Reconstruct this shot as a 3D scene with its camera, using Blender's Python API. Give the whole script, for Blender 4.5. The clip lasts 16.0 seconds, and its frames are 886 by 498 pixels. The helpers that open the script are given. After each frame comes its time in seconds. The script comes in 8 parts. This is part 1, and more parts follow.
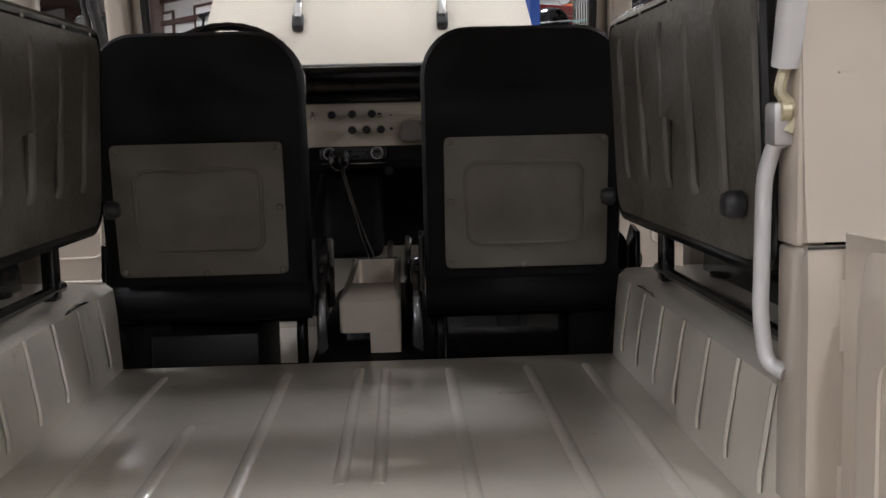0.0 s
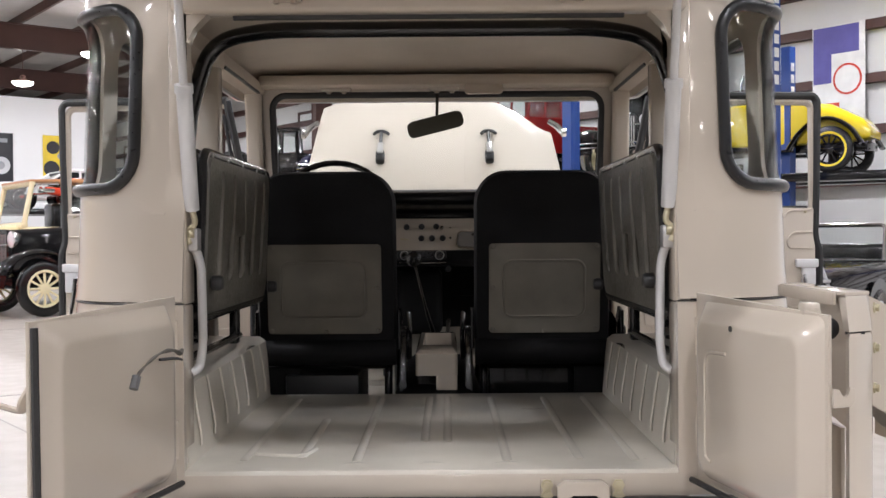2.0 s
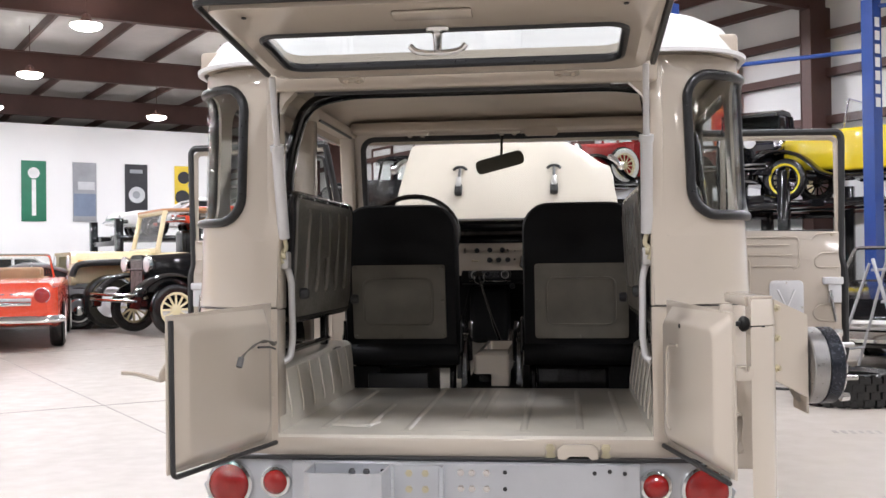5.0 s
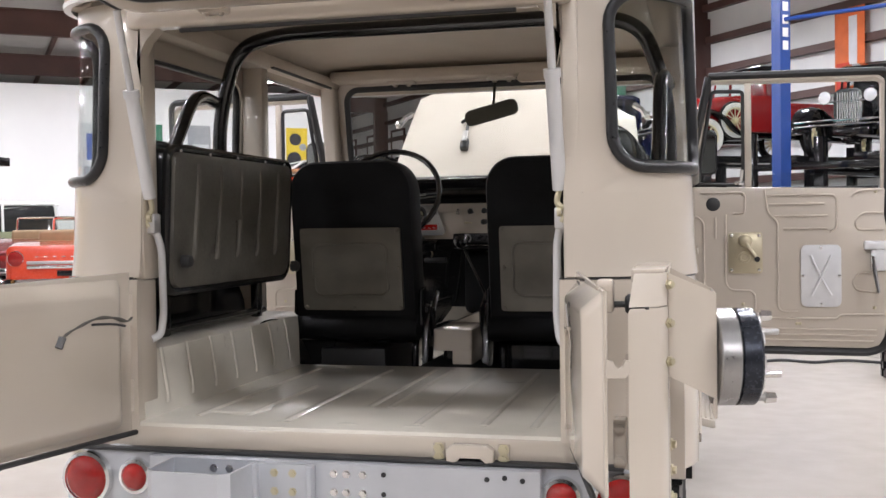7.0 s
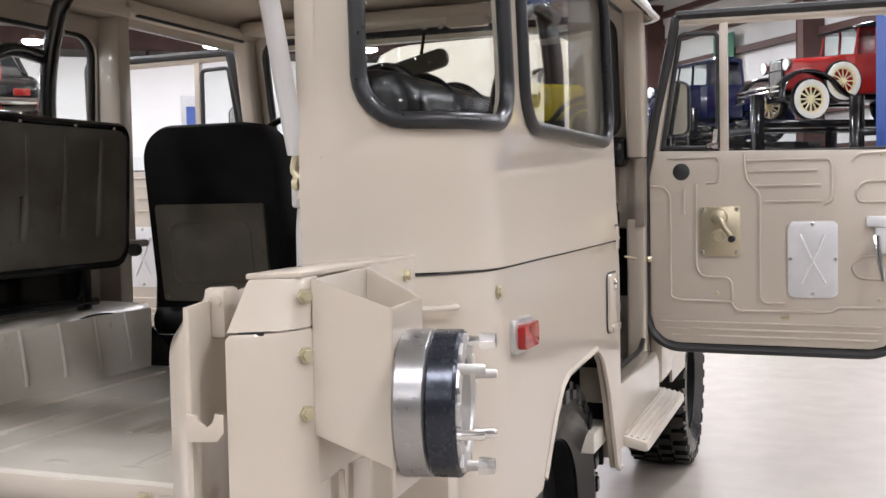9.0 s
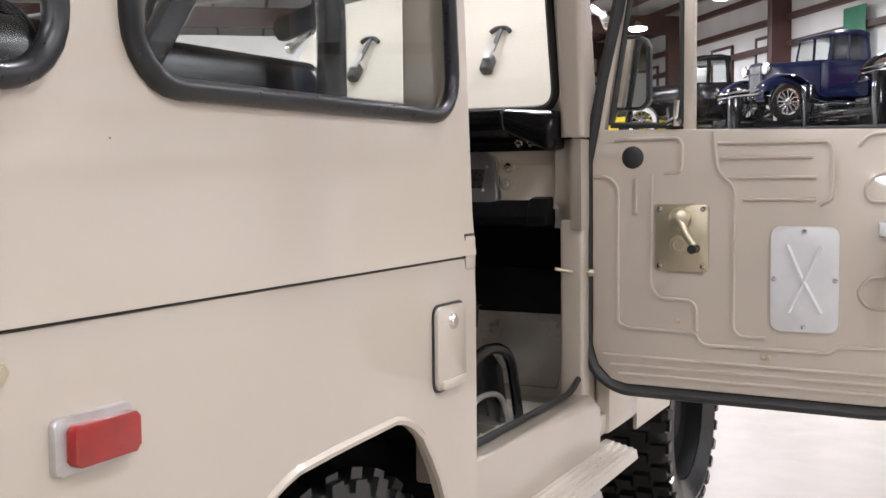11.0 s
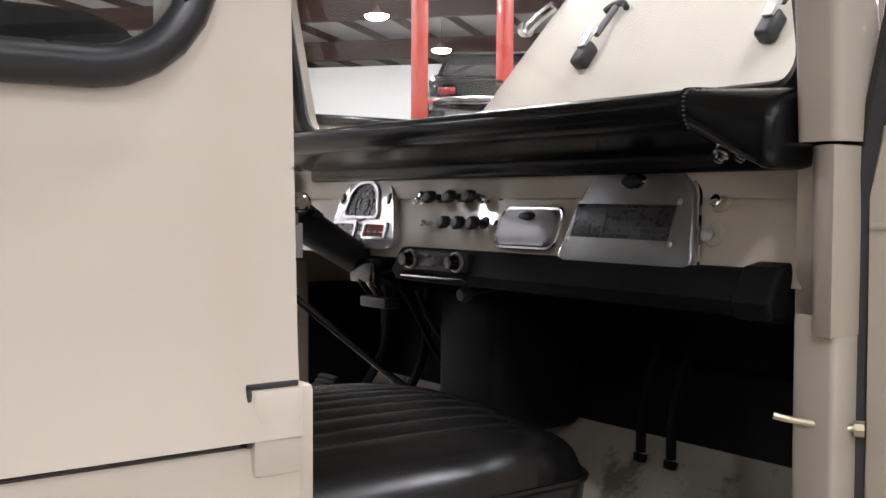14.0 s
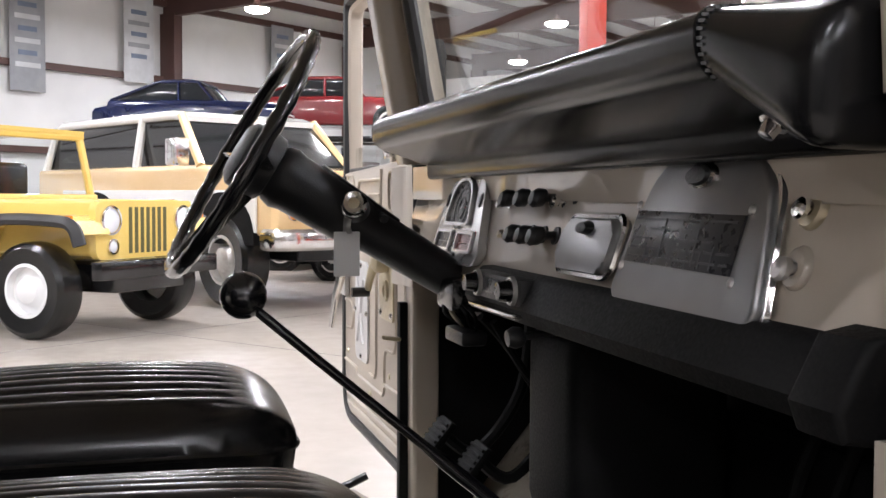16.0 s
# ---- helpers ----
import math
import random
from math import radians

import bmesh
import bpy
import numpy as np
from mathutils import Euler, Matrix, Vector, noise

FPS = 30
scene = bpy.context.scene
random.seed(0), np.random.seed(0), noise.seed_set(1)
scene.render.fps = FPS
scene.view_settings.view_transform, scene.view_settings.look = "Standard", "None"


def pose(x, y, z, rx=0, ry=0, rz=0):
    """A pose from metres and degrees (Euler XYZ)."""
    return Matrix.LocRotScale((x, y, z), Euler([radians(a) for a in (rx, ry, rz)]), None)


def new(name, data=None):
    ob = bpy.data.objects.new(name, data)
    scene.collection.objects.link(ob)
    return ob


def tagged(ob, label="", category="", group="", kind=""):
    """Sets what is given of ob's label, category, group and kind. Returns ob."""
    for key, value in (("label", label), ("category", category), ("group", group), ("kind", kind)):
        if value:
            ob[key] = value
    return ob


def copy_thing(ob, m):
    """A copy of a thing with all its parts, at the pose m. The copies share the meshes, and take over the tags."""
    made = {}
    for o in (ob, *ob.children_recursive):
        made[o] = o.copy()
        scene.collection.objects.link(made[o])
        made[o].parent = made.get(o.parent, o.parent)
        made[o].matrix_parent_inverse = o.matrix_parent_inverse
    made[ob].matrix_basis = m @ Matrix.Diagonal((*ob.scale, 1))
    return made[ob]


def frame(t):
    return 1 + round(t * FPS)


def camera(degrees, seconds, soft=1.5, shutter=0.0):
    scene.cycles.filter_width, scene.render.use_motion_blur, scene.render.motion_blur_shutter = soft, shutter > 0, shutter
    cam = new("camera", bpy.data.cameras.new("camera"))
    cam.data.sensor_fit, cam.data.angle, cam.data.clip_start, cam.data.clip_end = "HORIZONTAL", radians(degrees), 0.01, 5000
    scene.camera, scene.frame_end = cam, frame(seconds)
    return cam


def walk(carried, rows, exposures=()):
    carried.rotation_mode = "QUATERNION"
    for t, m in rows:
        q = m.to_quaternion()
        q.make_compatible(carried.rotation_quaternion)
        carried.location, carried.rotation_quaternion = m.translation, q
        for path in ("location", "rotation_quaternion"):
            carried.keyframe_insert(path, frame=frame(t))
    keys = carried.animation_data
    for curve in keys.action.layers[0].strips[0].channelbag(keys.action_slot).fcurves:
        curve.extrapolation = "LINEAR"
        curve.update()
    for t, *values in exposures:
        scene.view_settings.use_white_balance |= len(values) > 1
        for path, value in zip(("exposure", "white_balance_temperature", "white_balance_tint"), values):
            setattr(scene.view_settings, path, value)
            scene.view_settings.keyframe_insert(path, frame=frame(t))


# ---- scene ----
cam = camera(45.8, 16.0)
METRES, EYE, TILT, LEAN, TURN = 7.0, 1.17, 0.0, 0.0, -2.1
ROWS = [
    (0.0, 0.0, 0.0, 0.0, -0.17, -6.83, 1.39),
    (0.5, 0.0021, -0.0291, -0.0, -0.33, -5.04, 1.09),
    (1.0, -0.0007, -0.0673, 0.0002, 0.84, -4.57, 1.17),
    (1.5, -0.0003, -0.1114, -0.0013, 2.63, -3.56, 0.77),
    (2.0, -0.0006, -0.155, -0.001, 2.31, -0.68, 0.42),
    (2.5, 0.0006, -0.1935, -0.0008, 2.68, 1.14, 0.7),
    (3.0, 0.0055, -0.2271, -0.0018, 3.55, 2.4, 0.56),
    (3.5, 0.0107, -0.2503, -0.0023, 3.7, 2.18, 0.51),
    (4.0, 0.0164, -0.2626, -0.0027, 4.84, 1.7, 0.54),
    (6.5, 0.0938, -0.1946, -0.0027, 14.66, -0.77, 0.71),
    (7.0, 0.1125, -0.1673, -0.0029, 15.86, -1.37, 0.77),
    (7.5, 0.1297, -0.1391, -0.0031, 17.24, -2.11, 1.1),
    (8.0, 0.1463, -0.1071, -0.003, 19.45, -2.11, 0.91),
    (8.5, 0.1646, -0.0765, -0.003, 21.15, -2.33, 0.8),
    (9.0, 0.1828, -0.0459, -0.0029, 22.47, -2.89, 1.11),
    (9.5, 0.1989, -0.0117, -0.0023, 23.32, -3.57, 1.05),
    (12.0, 0.2222, 0.1694, 0.0009, 36.39, -3.56, 0.39),
    (12.5, 0.2173, 0.2018, 0.0012, 40.35, -3.45, 0.34),
    (13.0, 0.2079, 0.2363, 0.0021, 44.54, -3.49, 0.13),
    (13.5, 0.1975, 0.2686, 0.0025, 50.66, -2.63, -0.18),
    (14.0, 0.1878, 0.2967, 0.0031, 55.63, -2.51, -0.24),
    (14.5, 0.1767, 0.3246, 0.0034, 60.76, -2.46, -0.29),
    (15.0, 0.1666, 0.3486, 0.004, 65.37, -2.53, -0.31),
    (15.5, 0.1591, 0.3714, 0.0044, 70.09, -2.68, -0.43),
    (16.0, 0.1509, 0.3924, 0.0047, 76.53, -2.78, -0.33),
]
walk(cam, [(t, pose(0.08, -1.12, EYE, TILT, LEAN, TURN) @ pose(METRES * x, METRES * y, METRES * z, 90 + pitch, roll, yaw)) for t, x, y, z, yaw, pitch, roll in ROWS],
     exposures=((0.0, -0.36), (1.0, -0.27), (2.0, -0.19), (4.0, -0.12), (8.0, -0.04), (12.0, 0.04), (14.0, 0.06), (16.0, 0.12)))

# ---- light: a closed hall lit by its own high-bay lamps ----
world = bpy.data.worlds.new("hall_air")
scene.world = world
world.use_nodes = True
world.node_tree.nodes["Background"].inputs[0].default_value = (0.8, 0.85, 0.9, 1)
world.node_tree.nodes["Background"].inputs[1].default_value = 0.02

HALL = radians(38)                       # the hall stands turned against the vehicle
E1 = Vector((-math.sin(HALL), math.cos(HALL), 0))
E2 = Vector((math.cos(HALL), math.sin(HALL), 0))
LAMP_Z = 6.3
LAMP_WATT = 206.0


def hall(e2, e1, z=0.0):
    """A place in the hall: metres across it, along it, up."""
    return E2 * e2 + E1 * e1 + Vector((0, 0, z))


# ---- materials ----
def mat(name, col, rough=0.5, metal=0.0, var=0.1, scale=6.0, bump=0.05, bscale=90.0, coat=0.0, spec=0.5,
        wear=None, wear_scale=14.0, wear_amount=0.42, rvar=0.08, sheen=0.0):
    m = bpy.data.materials.new(name)
    m.use_nodes = True
    nt = m.node_tree
    n, l = nt.nodes, nt.links
    b = n["Principled BSDF"]
    tc = n.new("ShaderNodeTexCoord")
    big = n.new("ShaderNodeTexNoise")
    big.inputs["Scale"].default_value, big.inputs["Detail"].default_value = scale, 5
    fine = n.new("ShaderNodeTexNoise")
    fine.inputs["Scale"].default_value, fine.inputs["Detail"].default_value = bscale, 3
    for t in (big, fine):
        l.new(tc.outputs["Object"], t.inputs["Vector"])
    ramp = n.new("ShaderNodeMapRange")
    ramp.inputs["From Min"].default_value, ramp.inputs["From Max"].default_value = 0.3, 0.7
    ramp.inputs["To Min"].default_value, ramp.inputs["To Max"].default_value = 1 - var, 1 + var
    l.new(big.outputs["Fac"], ramp.inputs["Value"])
    mul = n.new("ShaderNodeMix")
    mul.data_type, mul.blend_type = "RGBA", "MULTIPLY"
    mul.inputs["Factor"].default_value = 1
    mul.inputs["A"].default_value = (*col, 1)
    l.new(ramp.outputs["Result"], mul.inputs["B"])
    out = mul.outputs["Result"]
    if wear:
        wn = n.new("ShaderNodeTexNoise")
        wn.inputs["Scale"].default_value, wn.inputs["Detail"].default_value = wear_scale, 9
        wn.inputs["Roughness"].default_value = 0.7
        l.new(tc.outputs["Object"], wn.inputs["Vector"])
        wr = n.new("ShaderNodeMapRange")
        wr.inputs["From Min"].default_value, wr.inputs["From Max"].default_value = 1 - wear_amount, 1 - wear_amount + 0.08
        l.new(wn.outputs["Fac"], wr.inputs["Value"])
        wm = n.new("ShaderNodeMix")
        wm.data_type = "RGBA"
        l.new(wr.outputs["Result"], wm.inputs["Factor"])
        l.new(out, wm.inputs["A"])
        wm.inputs["B"].default_value = (*wear, 1)
        out = wm.outputs["Result"]
    l.new(out, b.inputs["Base Color"])
    rr = n.new("ShaderNodeMapRange")
    rr.inputs["From Min"].default_value, rr.inputs["From Max"].default_value = 0.3, 0.7
    rr.inputs["To Min"].default_value, rr.inputs["To Max"].default_value = max(0, rough - rvar), min(1, rough + rvar)
    l.new(fine.outputs["Fac"], rr.inputs["Value"])
    l.new(rr.outputs["Result"], b.inputs["Roughness"])
    b.inputs["Metallic"].default_value = metal
    b.inputs["Specular IOR Level"].default_value = spec
    b.inputs["Coat Weight"].default_value, b.inputs["Coat Roughness"].default_value = coat, 0.04
    b.inputs["Sheen Weight"].default_value = sheen
    if bump:
        bp = n.new("ShaderNodeBump")
        bp.inputs["Strength"].default_value, bp.inputs["Distance"].default_value = bump, 0.004
        l.new(fine.outputs["Fac"], bp.inputs["Height"])
        l.new(bp.outputs["Normal"], b.inputs["Normal"])
    return m


def glass(name, tint=(0.93, 0.96, 0.95), gloss=1.0):
    m = bpy.data.materials.new(name)
    m.use_nodes = True
    nt = m.node_tree
    n, l = nt.nodes, nt.links
    n.remove(n["Principled BSDF"])
    fr = n.new("ShaderNodeLayerWeight")
    fr.inputs["Blend"].default_value = 0.5
    pw = n.new("ShaderNodeMath")
    pw.operation = "POWER"
    pw.inputs[1].default_value = 5
    sc = n.new("ShaderNodeMath")
    sc.operation, sc.use_clamp = "MULTIPLY_ADD", True
    sc.inputs[1].default_value, sc.inputs[2].default_value = 0.9 * gloss, 0.035 * gloss
    tr = n.new("ShaderNodeBsdfTransparent")
    tr.inputs["Color"].default_value = (*tint, 1)
    gl = n.new("ShaderNodeBsdfGlossy")
    gl.inputs["Roughness"].default_value = 0.01
    mx = n.new("ShaderNodeMixShader")
    l.new(fr.outputs["Facing"], pw.inputs[0])
    l.new(pw.outputs[0], sc.inputs[0])
    l.new(sc.outputs[0], mx.inputs[0])
    l.new(tr.outputs[0], mx.inputs[1])
    l.new(gl.outputs[0], mx.inputs[2])
    l.new(mx.outputs[0], n["Material Output"].inputs["Surface"])
    return m


def glow(name, col, power):
    m = bpy.data.materials.new(name)
    m.use_nodes = True
    b = m.node_tree.nodes["Principled BSDF"]
    b.inputs["Base Color"].default_value = (0.9, 0.9, 0.9, 1)
    b.inputs["Emission Color"].default_value = (*col, 1)
    b.inputs["Emission Strength"].default_value = power
    return m


BEIGE = (0.50, 0.44, 0.365)
M_PAINT = mat("beige_gloss_paint", BEIGE, 0.30, var=0.02, scale=2.5, bump=0.22, bscale=5.0, coat=1.0, rvar=0.0)
M_DOORP = mat("beige_inner_door_paint", (0.475, 0.416, 0.347), 0.38, var=0.03, scale=4, bump=0.03, bscale=180, coat=0.25)
M_FLOORP = mat("scuffed_beige_floor_paint", (0.62, 0.585, 0.51), 0.34, var=0.10, scale=5, bump=0.02, bscale=90, coat=0.6, rvar=0.02,
               wear=(0.33, 0.29, 0.235), wear_scale=7, wear_amount=0.36)
M_LINER = mat("tan_headliner_vinyl", (0.50, 0.43, 0.35), 0.6, var=0.05, scale=5, bump=0.12, bscale=300)
M_HOODP = mat("cream_hood_paint", (0.64, 0.585, 0.50), 0.25, var=0.02, scale=2, bump=0.0, coat=1.0, rvar=0.0)
M_ROOF = mat("white_roof_paint", (0.80, 0.80, 0.80), 0.4, var=0.02, scale=3, bump=0.06, bscale=200, coat=0.3)
M_PAN = mat("worn_grey_seat_pan", (0.105, 0.097, 0.080), 0.42, var=0.25, scale=7, bump=0.06, bscale=120,
            wear=(0.055, 0.045, 0.035), wear_scale=11, wear_amount=0.4)
M_BACKP = mat("scratched_beige_seat_panel", (0.165, 0.150, 0.120), 0.45, var=0.16, scale=9, bump=0.06, bscale=140,
              wear=(0.08, 0.06, 0.045), wear_scale=16, wear_amount=0.33)
M_VINYL = mat("black_vinyl", (0.007, 0.007, 0.0075), 0.25, var=0.15, scale=12, bump=0.0, bscale=40, rvar=0.0, spec=0.5)
M_PADV = mat("black_dash_vinyl", (0.006, 0.006, 0.0065), 0.22, var=0.15, scale=12, bump=0.0, bscale=40, rvar=0.0, spec=0.32)
M_PRINT = mat("faded_plate_print", (0.05, 0.05, 0.052), 0.5, var=0.2, scale=40, bump=0.0)
M_CLOTH = mat("black_seat_cover", (0.0065, 0.0065, 0.007), 0.7, var=0.25, scale=10, bump=0.2, bscale=350, spec=0.25)
M_RUBBER = mat("black_rubber", (0.02, 0.02, 0.021), 0.48, var=0.15, scale=20, bump=0.08, bscale=200)
M_GASKET = mat("dark_grey_window_rubber", (0.011, 0.0115, 0.013), 0.30, var=0.12, scale=20, bump=0.0, rvar=0.03)
M_BLACK = mat("black_gloss_enamel", (0.008, 0.008, 0.009), 0.20, var=0.15, scale=9, bump=0.0, bscale=40, coat=0.5, rvar=0.02)
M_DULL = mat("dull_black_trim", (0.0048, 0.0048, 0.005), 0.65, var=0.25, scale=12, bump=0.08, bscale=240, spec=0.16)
# body beige with the footwell's shade mixed into base and wear colours
M_TOE = mat("shaded_beige_footwell_paint", (0.33, 0.30, 0.25), 0.6, var=0.18, scale=6, bump=0.06, bscale=130, wear=(0.15, 0.135, 0.11), wear_scale=6, wear_amount=0.46)
M_TYRE = mat("tyre_rubber", (0.009, 0.009, 0.009), 0.24, var=0.2, scale=16, bump=0.0, bscale=60, rvar=0.03)
M_CHROME = mat("chrome", (0.78, 0.78, 0.78), 0.12, 1.0, var=0.04, bump=0.0, rvar=0.05)
M_STEEL = mat("bare_steel", (0.54, 0.53, 0.515), 0.40, 0.75, var=0.12, scale=20, bump=0.02, bscale=120)
M_ZINC = mat("yellow_zinc_bolt", (0.55, 0.50, 0.35), 0.38, 0.7, var=0.1, bump=0.03)
M_ANOD = mat("black_anodised_metal", (0.03, 0.034, 0.045), 0.26, 0.6, var=0.1, scale=20, bump=0.004, bscale=150, rvar=0.03)
M_HUB = mat("machined_steel", (0.36, 0.355, 0.35), 0.30, 0.9, var=0.08, scale=25, bump=0.005, bscale=150, rvar=0.03)
M_SILVER = mat("silver_bumper_paint", (0.50, 0.515, 0.54), 0.36, 0.35, var=0.06, scale=7, bump=0.04, bscale=160, coat=0.2)
M_STRUT = mat("grey_strut_paint", (0.56, 0.555, 0.55), 0.4, 0.2, var=0.06, bump=0.03, coat=0.2)
M_PLATE = mat("bare_aluminium_plate", (0.66, 0.66, 0.67), 0.36, 0.25, var=0.05, scale=20, bump=0.03, bscale=220)
M_BRASS = mat("champagne_metal", (0.52, 0.46, 0.33), 0.38, 0.7, var=0.06, bump=0.03)
M_BRUSH = mat("brushed_aluminium", (0.30, 0.30, 0.305), 0.36, 0.8, var=0.05, scale=30, bump=0.0, bscale=60, rvar=0.02)
M_RED = mat("red_lens", (0.30, 0.010, 0.009), 0.12, var=0.15, scale=25, bump=0.15, bscale=90, coat=0.6)
M_PLAST = mat("black_plastic", (0.011, 0.011, 0.012), 0.42, var=0.12, bump=0.1, bscale=350)
M_GREY = mat("grey_plastic", (0.10, 0.10, 0.10), 0.5, var=0.1, bump=0.1, bscale=300)
M_WHITE = mat("white_card", (0.72, 0.71, 0.69), 0.6, var=0.04, bump=0.02)
M_SILV = mat("silver_panel_paint", (0.88, 0.88, 0.89), 0.24, 0.7, var=0.02, scale=20, bump=0.0, bscale=220, rvar=0.02)
M_DECAL = mat("dark_decal", (0.025, 0.025, 0.028), 0.3, var=0.2, scale=40, bump=0.0)
M_DTEXT = mat("grey_decal_print", (0.28, 0.28, 0.28), 0.4, var=0.2, bump=0.0)
M_GLASS = glass("window_glass", (0.94, 0.955, 0.95), 0.55)
M_CLEAR = glass("clear_glass", (0.96, 0.97, 0.965), 1.0)
M_MIRROR = mat("mirror_glass", (0.85, 0.85, 0.85), 0.03, 1.0, var=0.0, bump=0.0, rvar=0.0)
M_TAN = mat("driver_step_paint", (0.52, 0.47, 0.40), 0.35, var=0.05, bump=0.05, coat=0.4)

# hall
M_CONC = mat("polished_concrete", (0.355, 0.318, 0.278), 0.36, var=0.10, scale=0.45, bump=0.015, bscale=6, rvar=0.06)
M_JOINT = mat("floor_joint_filler", (0.30, 0.28, 0.26), 0.7, var=0.1)
M_WALLW = mat("white_painted_wall", (0.80, 0.80, 0.80), 0.6, var=0.03, scale=0.6, bump=0.03, bscale=20)
M_CLAD = mat("white_wall_insulation", (0.70, 0.70, 0.70), 0.55, var=0.06, scale=0.8, bump=0.35, bscale=5)
M_IRON = mat("brown_primer_steel", (0.075, 0.034, 0.028), 0.55, var=0.15, scale=1.2, bump=0.04, bscale=30)
M_CEIL = mat("ceiling_insulation", (0.50, 0.49, 0.48), 0.6, var=0.08, scale=0.7, bump=0.4, bscale=4)
M_BLUE = mat("blue_lift_paint", (0.008, 0.045, 0.22), 0.35, var=0.08, bump=0.03, coat=0.3)
M_ORANGE = mat("red_lift_paint", (0.62, 0.045, 0.02), 0.4, var=0.08, bump=0.03, coat=0.3)
M_LAMP = glow("lamp_glow", (1.0, 0.97, 0.93), 40)

# ---- tools for building ----
def part(name, bm, material, parent=None, label="", m=None, sharp=38, flat=False):
    """Links a bmesh as one mesh object under a thing or a part."""
    bmesh.ops.recalc_face_normals(bm, faces=bm.faces)
    me = bpy.data.meshes.new(name)
    bm.to_mesh(me)
    bm.free()
    me.materials.append(material)
    if not flat:
        me.shade_smooth()
        me.set_sharp_from_angle(angle=radians(sharp))
    ob = new(name, me)
    ob.parent = parent
    if m is not None:
        ob.matrix_local = m
    return tagged(ob, label)


def thing(name, label, category, group="", m=None, kind=""):
    ob = new(name)
    ob.empty_display_size = 0.1
    if m is not None:
        ob.matrix_world = m
    return tagged(ob, label, category, group, kind)


def B():
    return bmesh.new()


def box(bm, x0, x1, y0, y1, z0, z1, bev=0.0, seg=2, m=None):
    vs = bmesh.ops.create_cube(bm, size=1)["verts"]
    for v in vs:
        v.co = Vector(((x0 + x1) / 2 + v.co.x * (x1 - x0), (y0 + y1) / 2 + v.co.y * (y1 - y0), (z0 + z1) / 2 + v.co.z * (z1 - z0)))
        if m is not None:
            v.co = m @ v.co
    if bev:
        es = list({e for v in vs for e in v.link_edges})
        bmesh.ops.bevel(bm, geom=es, offset=bev, segments=seg, affect="EDGES", profile=0.5)
    return bm


def catmull(pts, k=6, closed=False):
    p = [Vector(q) for q in pts]
    out = []
    n = len(p)
    for i in range(n if closed else n - 1):
        a, b, c, d = (p[(i - 1) % n], p[i], p[(i + 1) % n], p[(i + 2) % n]) if closed else (p[max(i - 1, 0)], p[i], p[i + 1], p[min(i + 2, n - 1)])
        for j in range(k):
            t = j / k
            out.append(0.5 * ((2 * b) + (c - a) * t + (2 * a - 5 * b + 4 * c - d) * t * t + (3 * b - a - 3 * c + d) * t ** 3))
    if not closed:
        out.append(p[-1])
    return out


def rounded(pts, r, k=5):
    """A path through pts with its corners rounded by about r."""
    p = [Vector(q) for q in pts]
    out = [p[0]]
    for a, b, c in zip(p, p[1:], p[2:]):
        u, w = (a - b), (c - b)
        d = min(r, u.length * 0.49, w.length * 0.49)
        s, e = b + u.normalized() * d, b + w.normalized() * d
        for i in range(k + 1):
            t = i / k
            out.append((1 - t) ** 2 * s + 2 * t * (1 - t) * b + t * t * e)
    out.append(p[-1])
    return out


def tube(bm, pts, r, seg=8, closed=False, flat=1.0, up=None):
    """A tube along pts; r is one radius or one for each point; flat squashes it across its second axis."""
    p = [Vector(q) for q in pts]
    n = len(p)
    rings = []
    ref = Vector(up) if up else None
    for i in range(n):
        a, c = (p[i - 1], p[(i + 1) % n]) if closed else (p[max(i - 1, 0)], p[min(i + 1, n - 1)])
        d = (c - a).normalized()
        if ref is None:
            ref = d.orthogonal()
        ref = (ref - d * ref.dot(d))
        ref = ref.normalized() if ref.length > 1e-6 else d.orthogonal().normalized()
        s = d.cross(ref)
        ri = r[i] if isinstance(r, (list, tuple)) else r
        rings.append([bm.verts.new(p[i] + ri * (math.cos(2 * math.pi * j / seg) * ref + flat * math.sin(2 * math.pi * j / seg) * s)) for j in range(seg)])
        if up:
            ref = Vector(up)
    for i in range(n if closed else n - 1):
        a, b = rings[i], rings[(i + 1) % n]
        for j in range(seg):
            bm.faces.new((a[j], a[(j + 1) % seg], b[(j + 1) % seg], b[j]))
    if not closed:
        bm.faces.new(rings[0][::-1])
        bm.faces.new(rings[-1])
    return bm


def lathe(bm, prof, m=None, seg=24):
    """Turns a profile of (radius, height) about z."""
    m = m or Matrix()
    rings = []
    for r, h in prof:
        if r < 1e-5:
            rings.append([bm.verts.new(m @ Vector((0, 0, h)))])
        else:
            rings.append([bm.verts.new(m @ Vector((r * math.cos(2 * math.pi * j / seg), r * math.sin(2 * math.pi * j / seg), h))) for j in range(seg)])
    for a, b in zip(rings, rings[1:]):
        for j in range(seg):
            k = (j + 1) % seg
            if len(a) == 1 and len(b) == 1:
                continue
            if len(a) == 1:
                bm.faces.new((a[0], b[k], b[j]))
            elif len(b) == 1:
                bm.faces.new((a[j], a[k], b[0]))
            else:
                bm.faces.new((a[j], a[k], b[k], b[j]))
    return bm


def aim(p, d, spin=0.0):
    """A pose at p whose z axis points along d."""
    return Matrix.Translation(p) @ Vector(d).to_track_quat("Z", "Y").to_matrix().to_4x4() @ Matrix.Rotation(spin, 4, "Z")


def rod(bm, a, b, r, seg=8):
    return tube(bm, [a, b], r, seg)


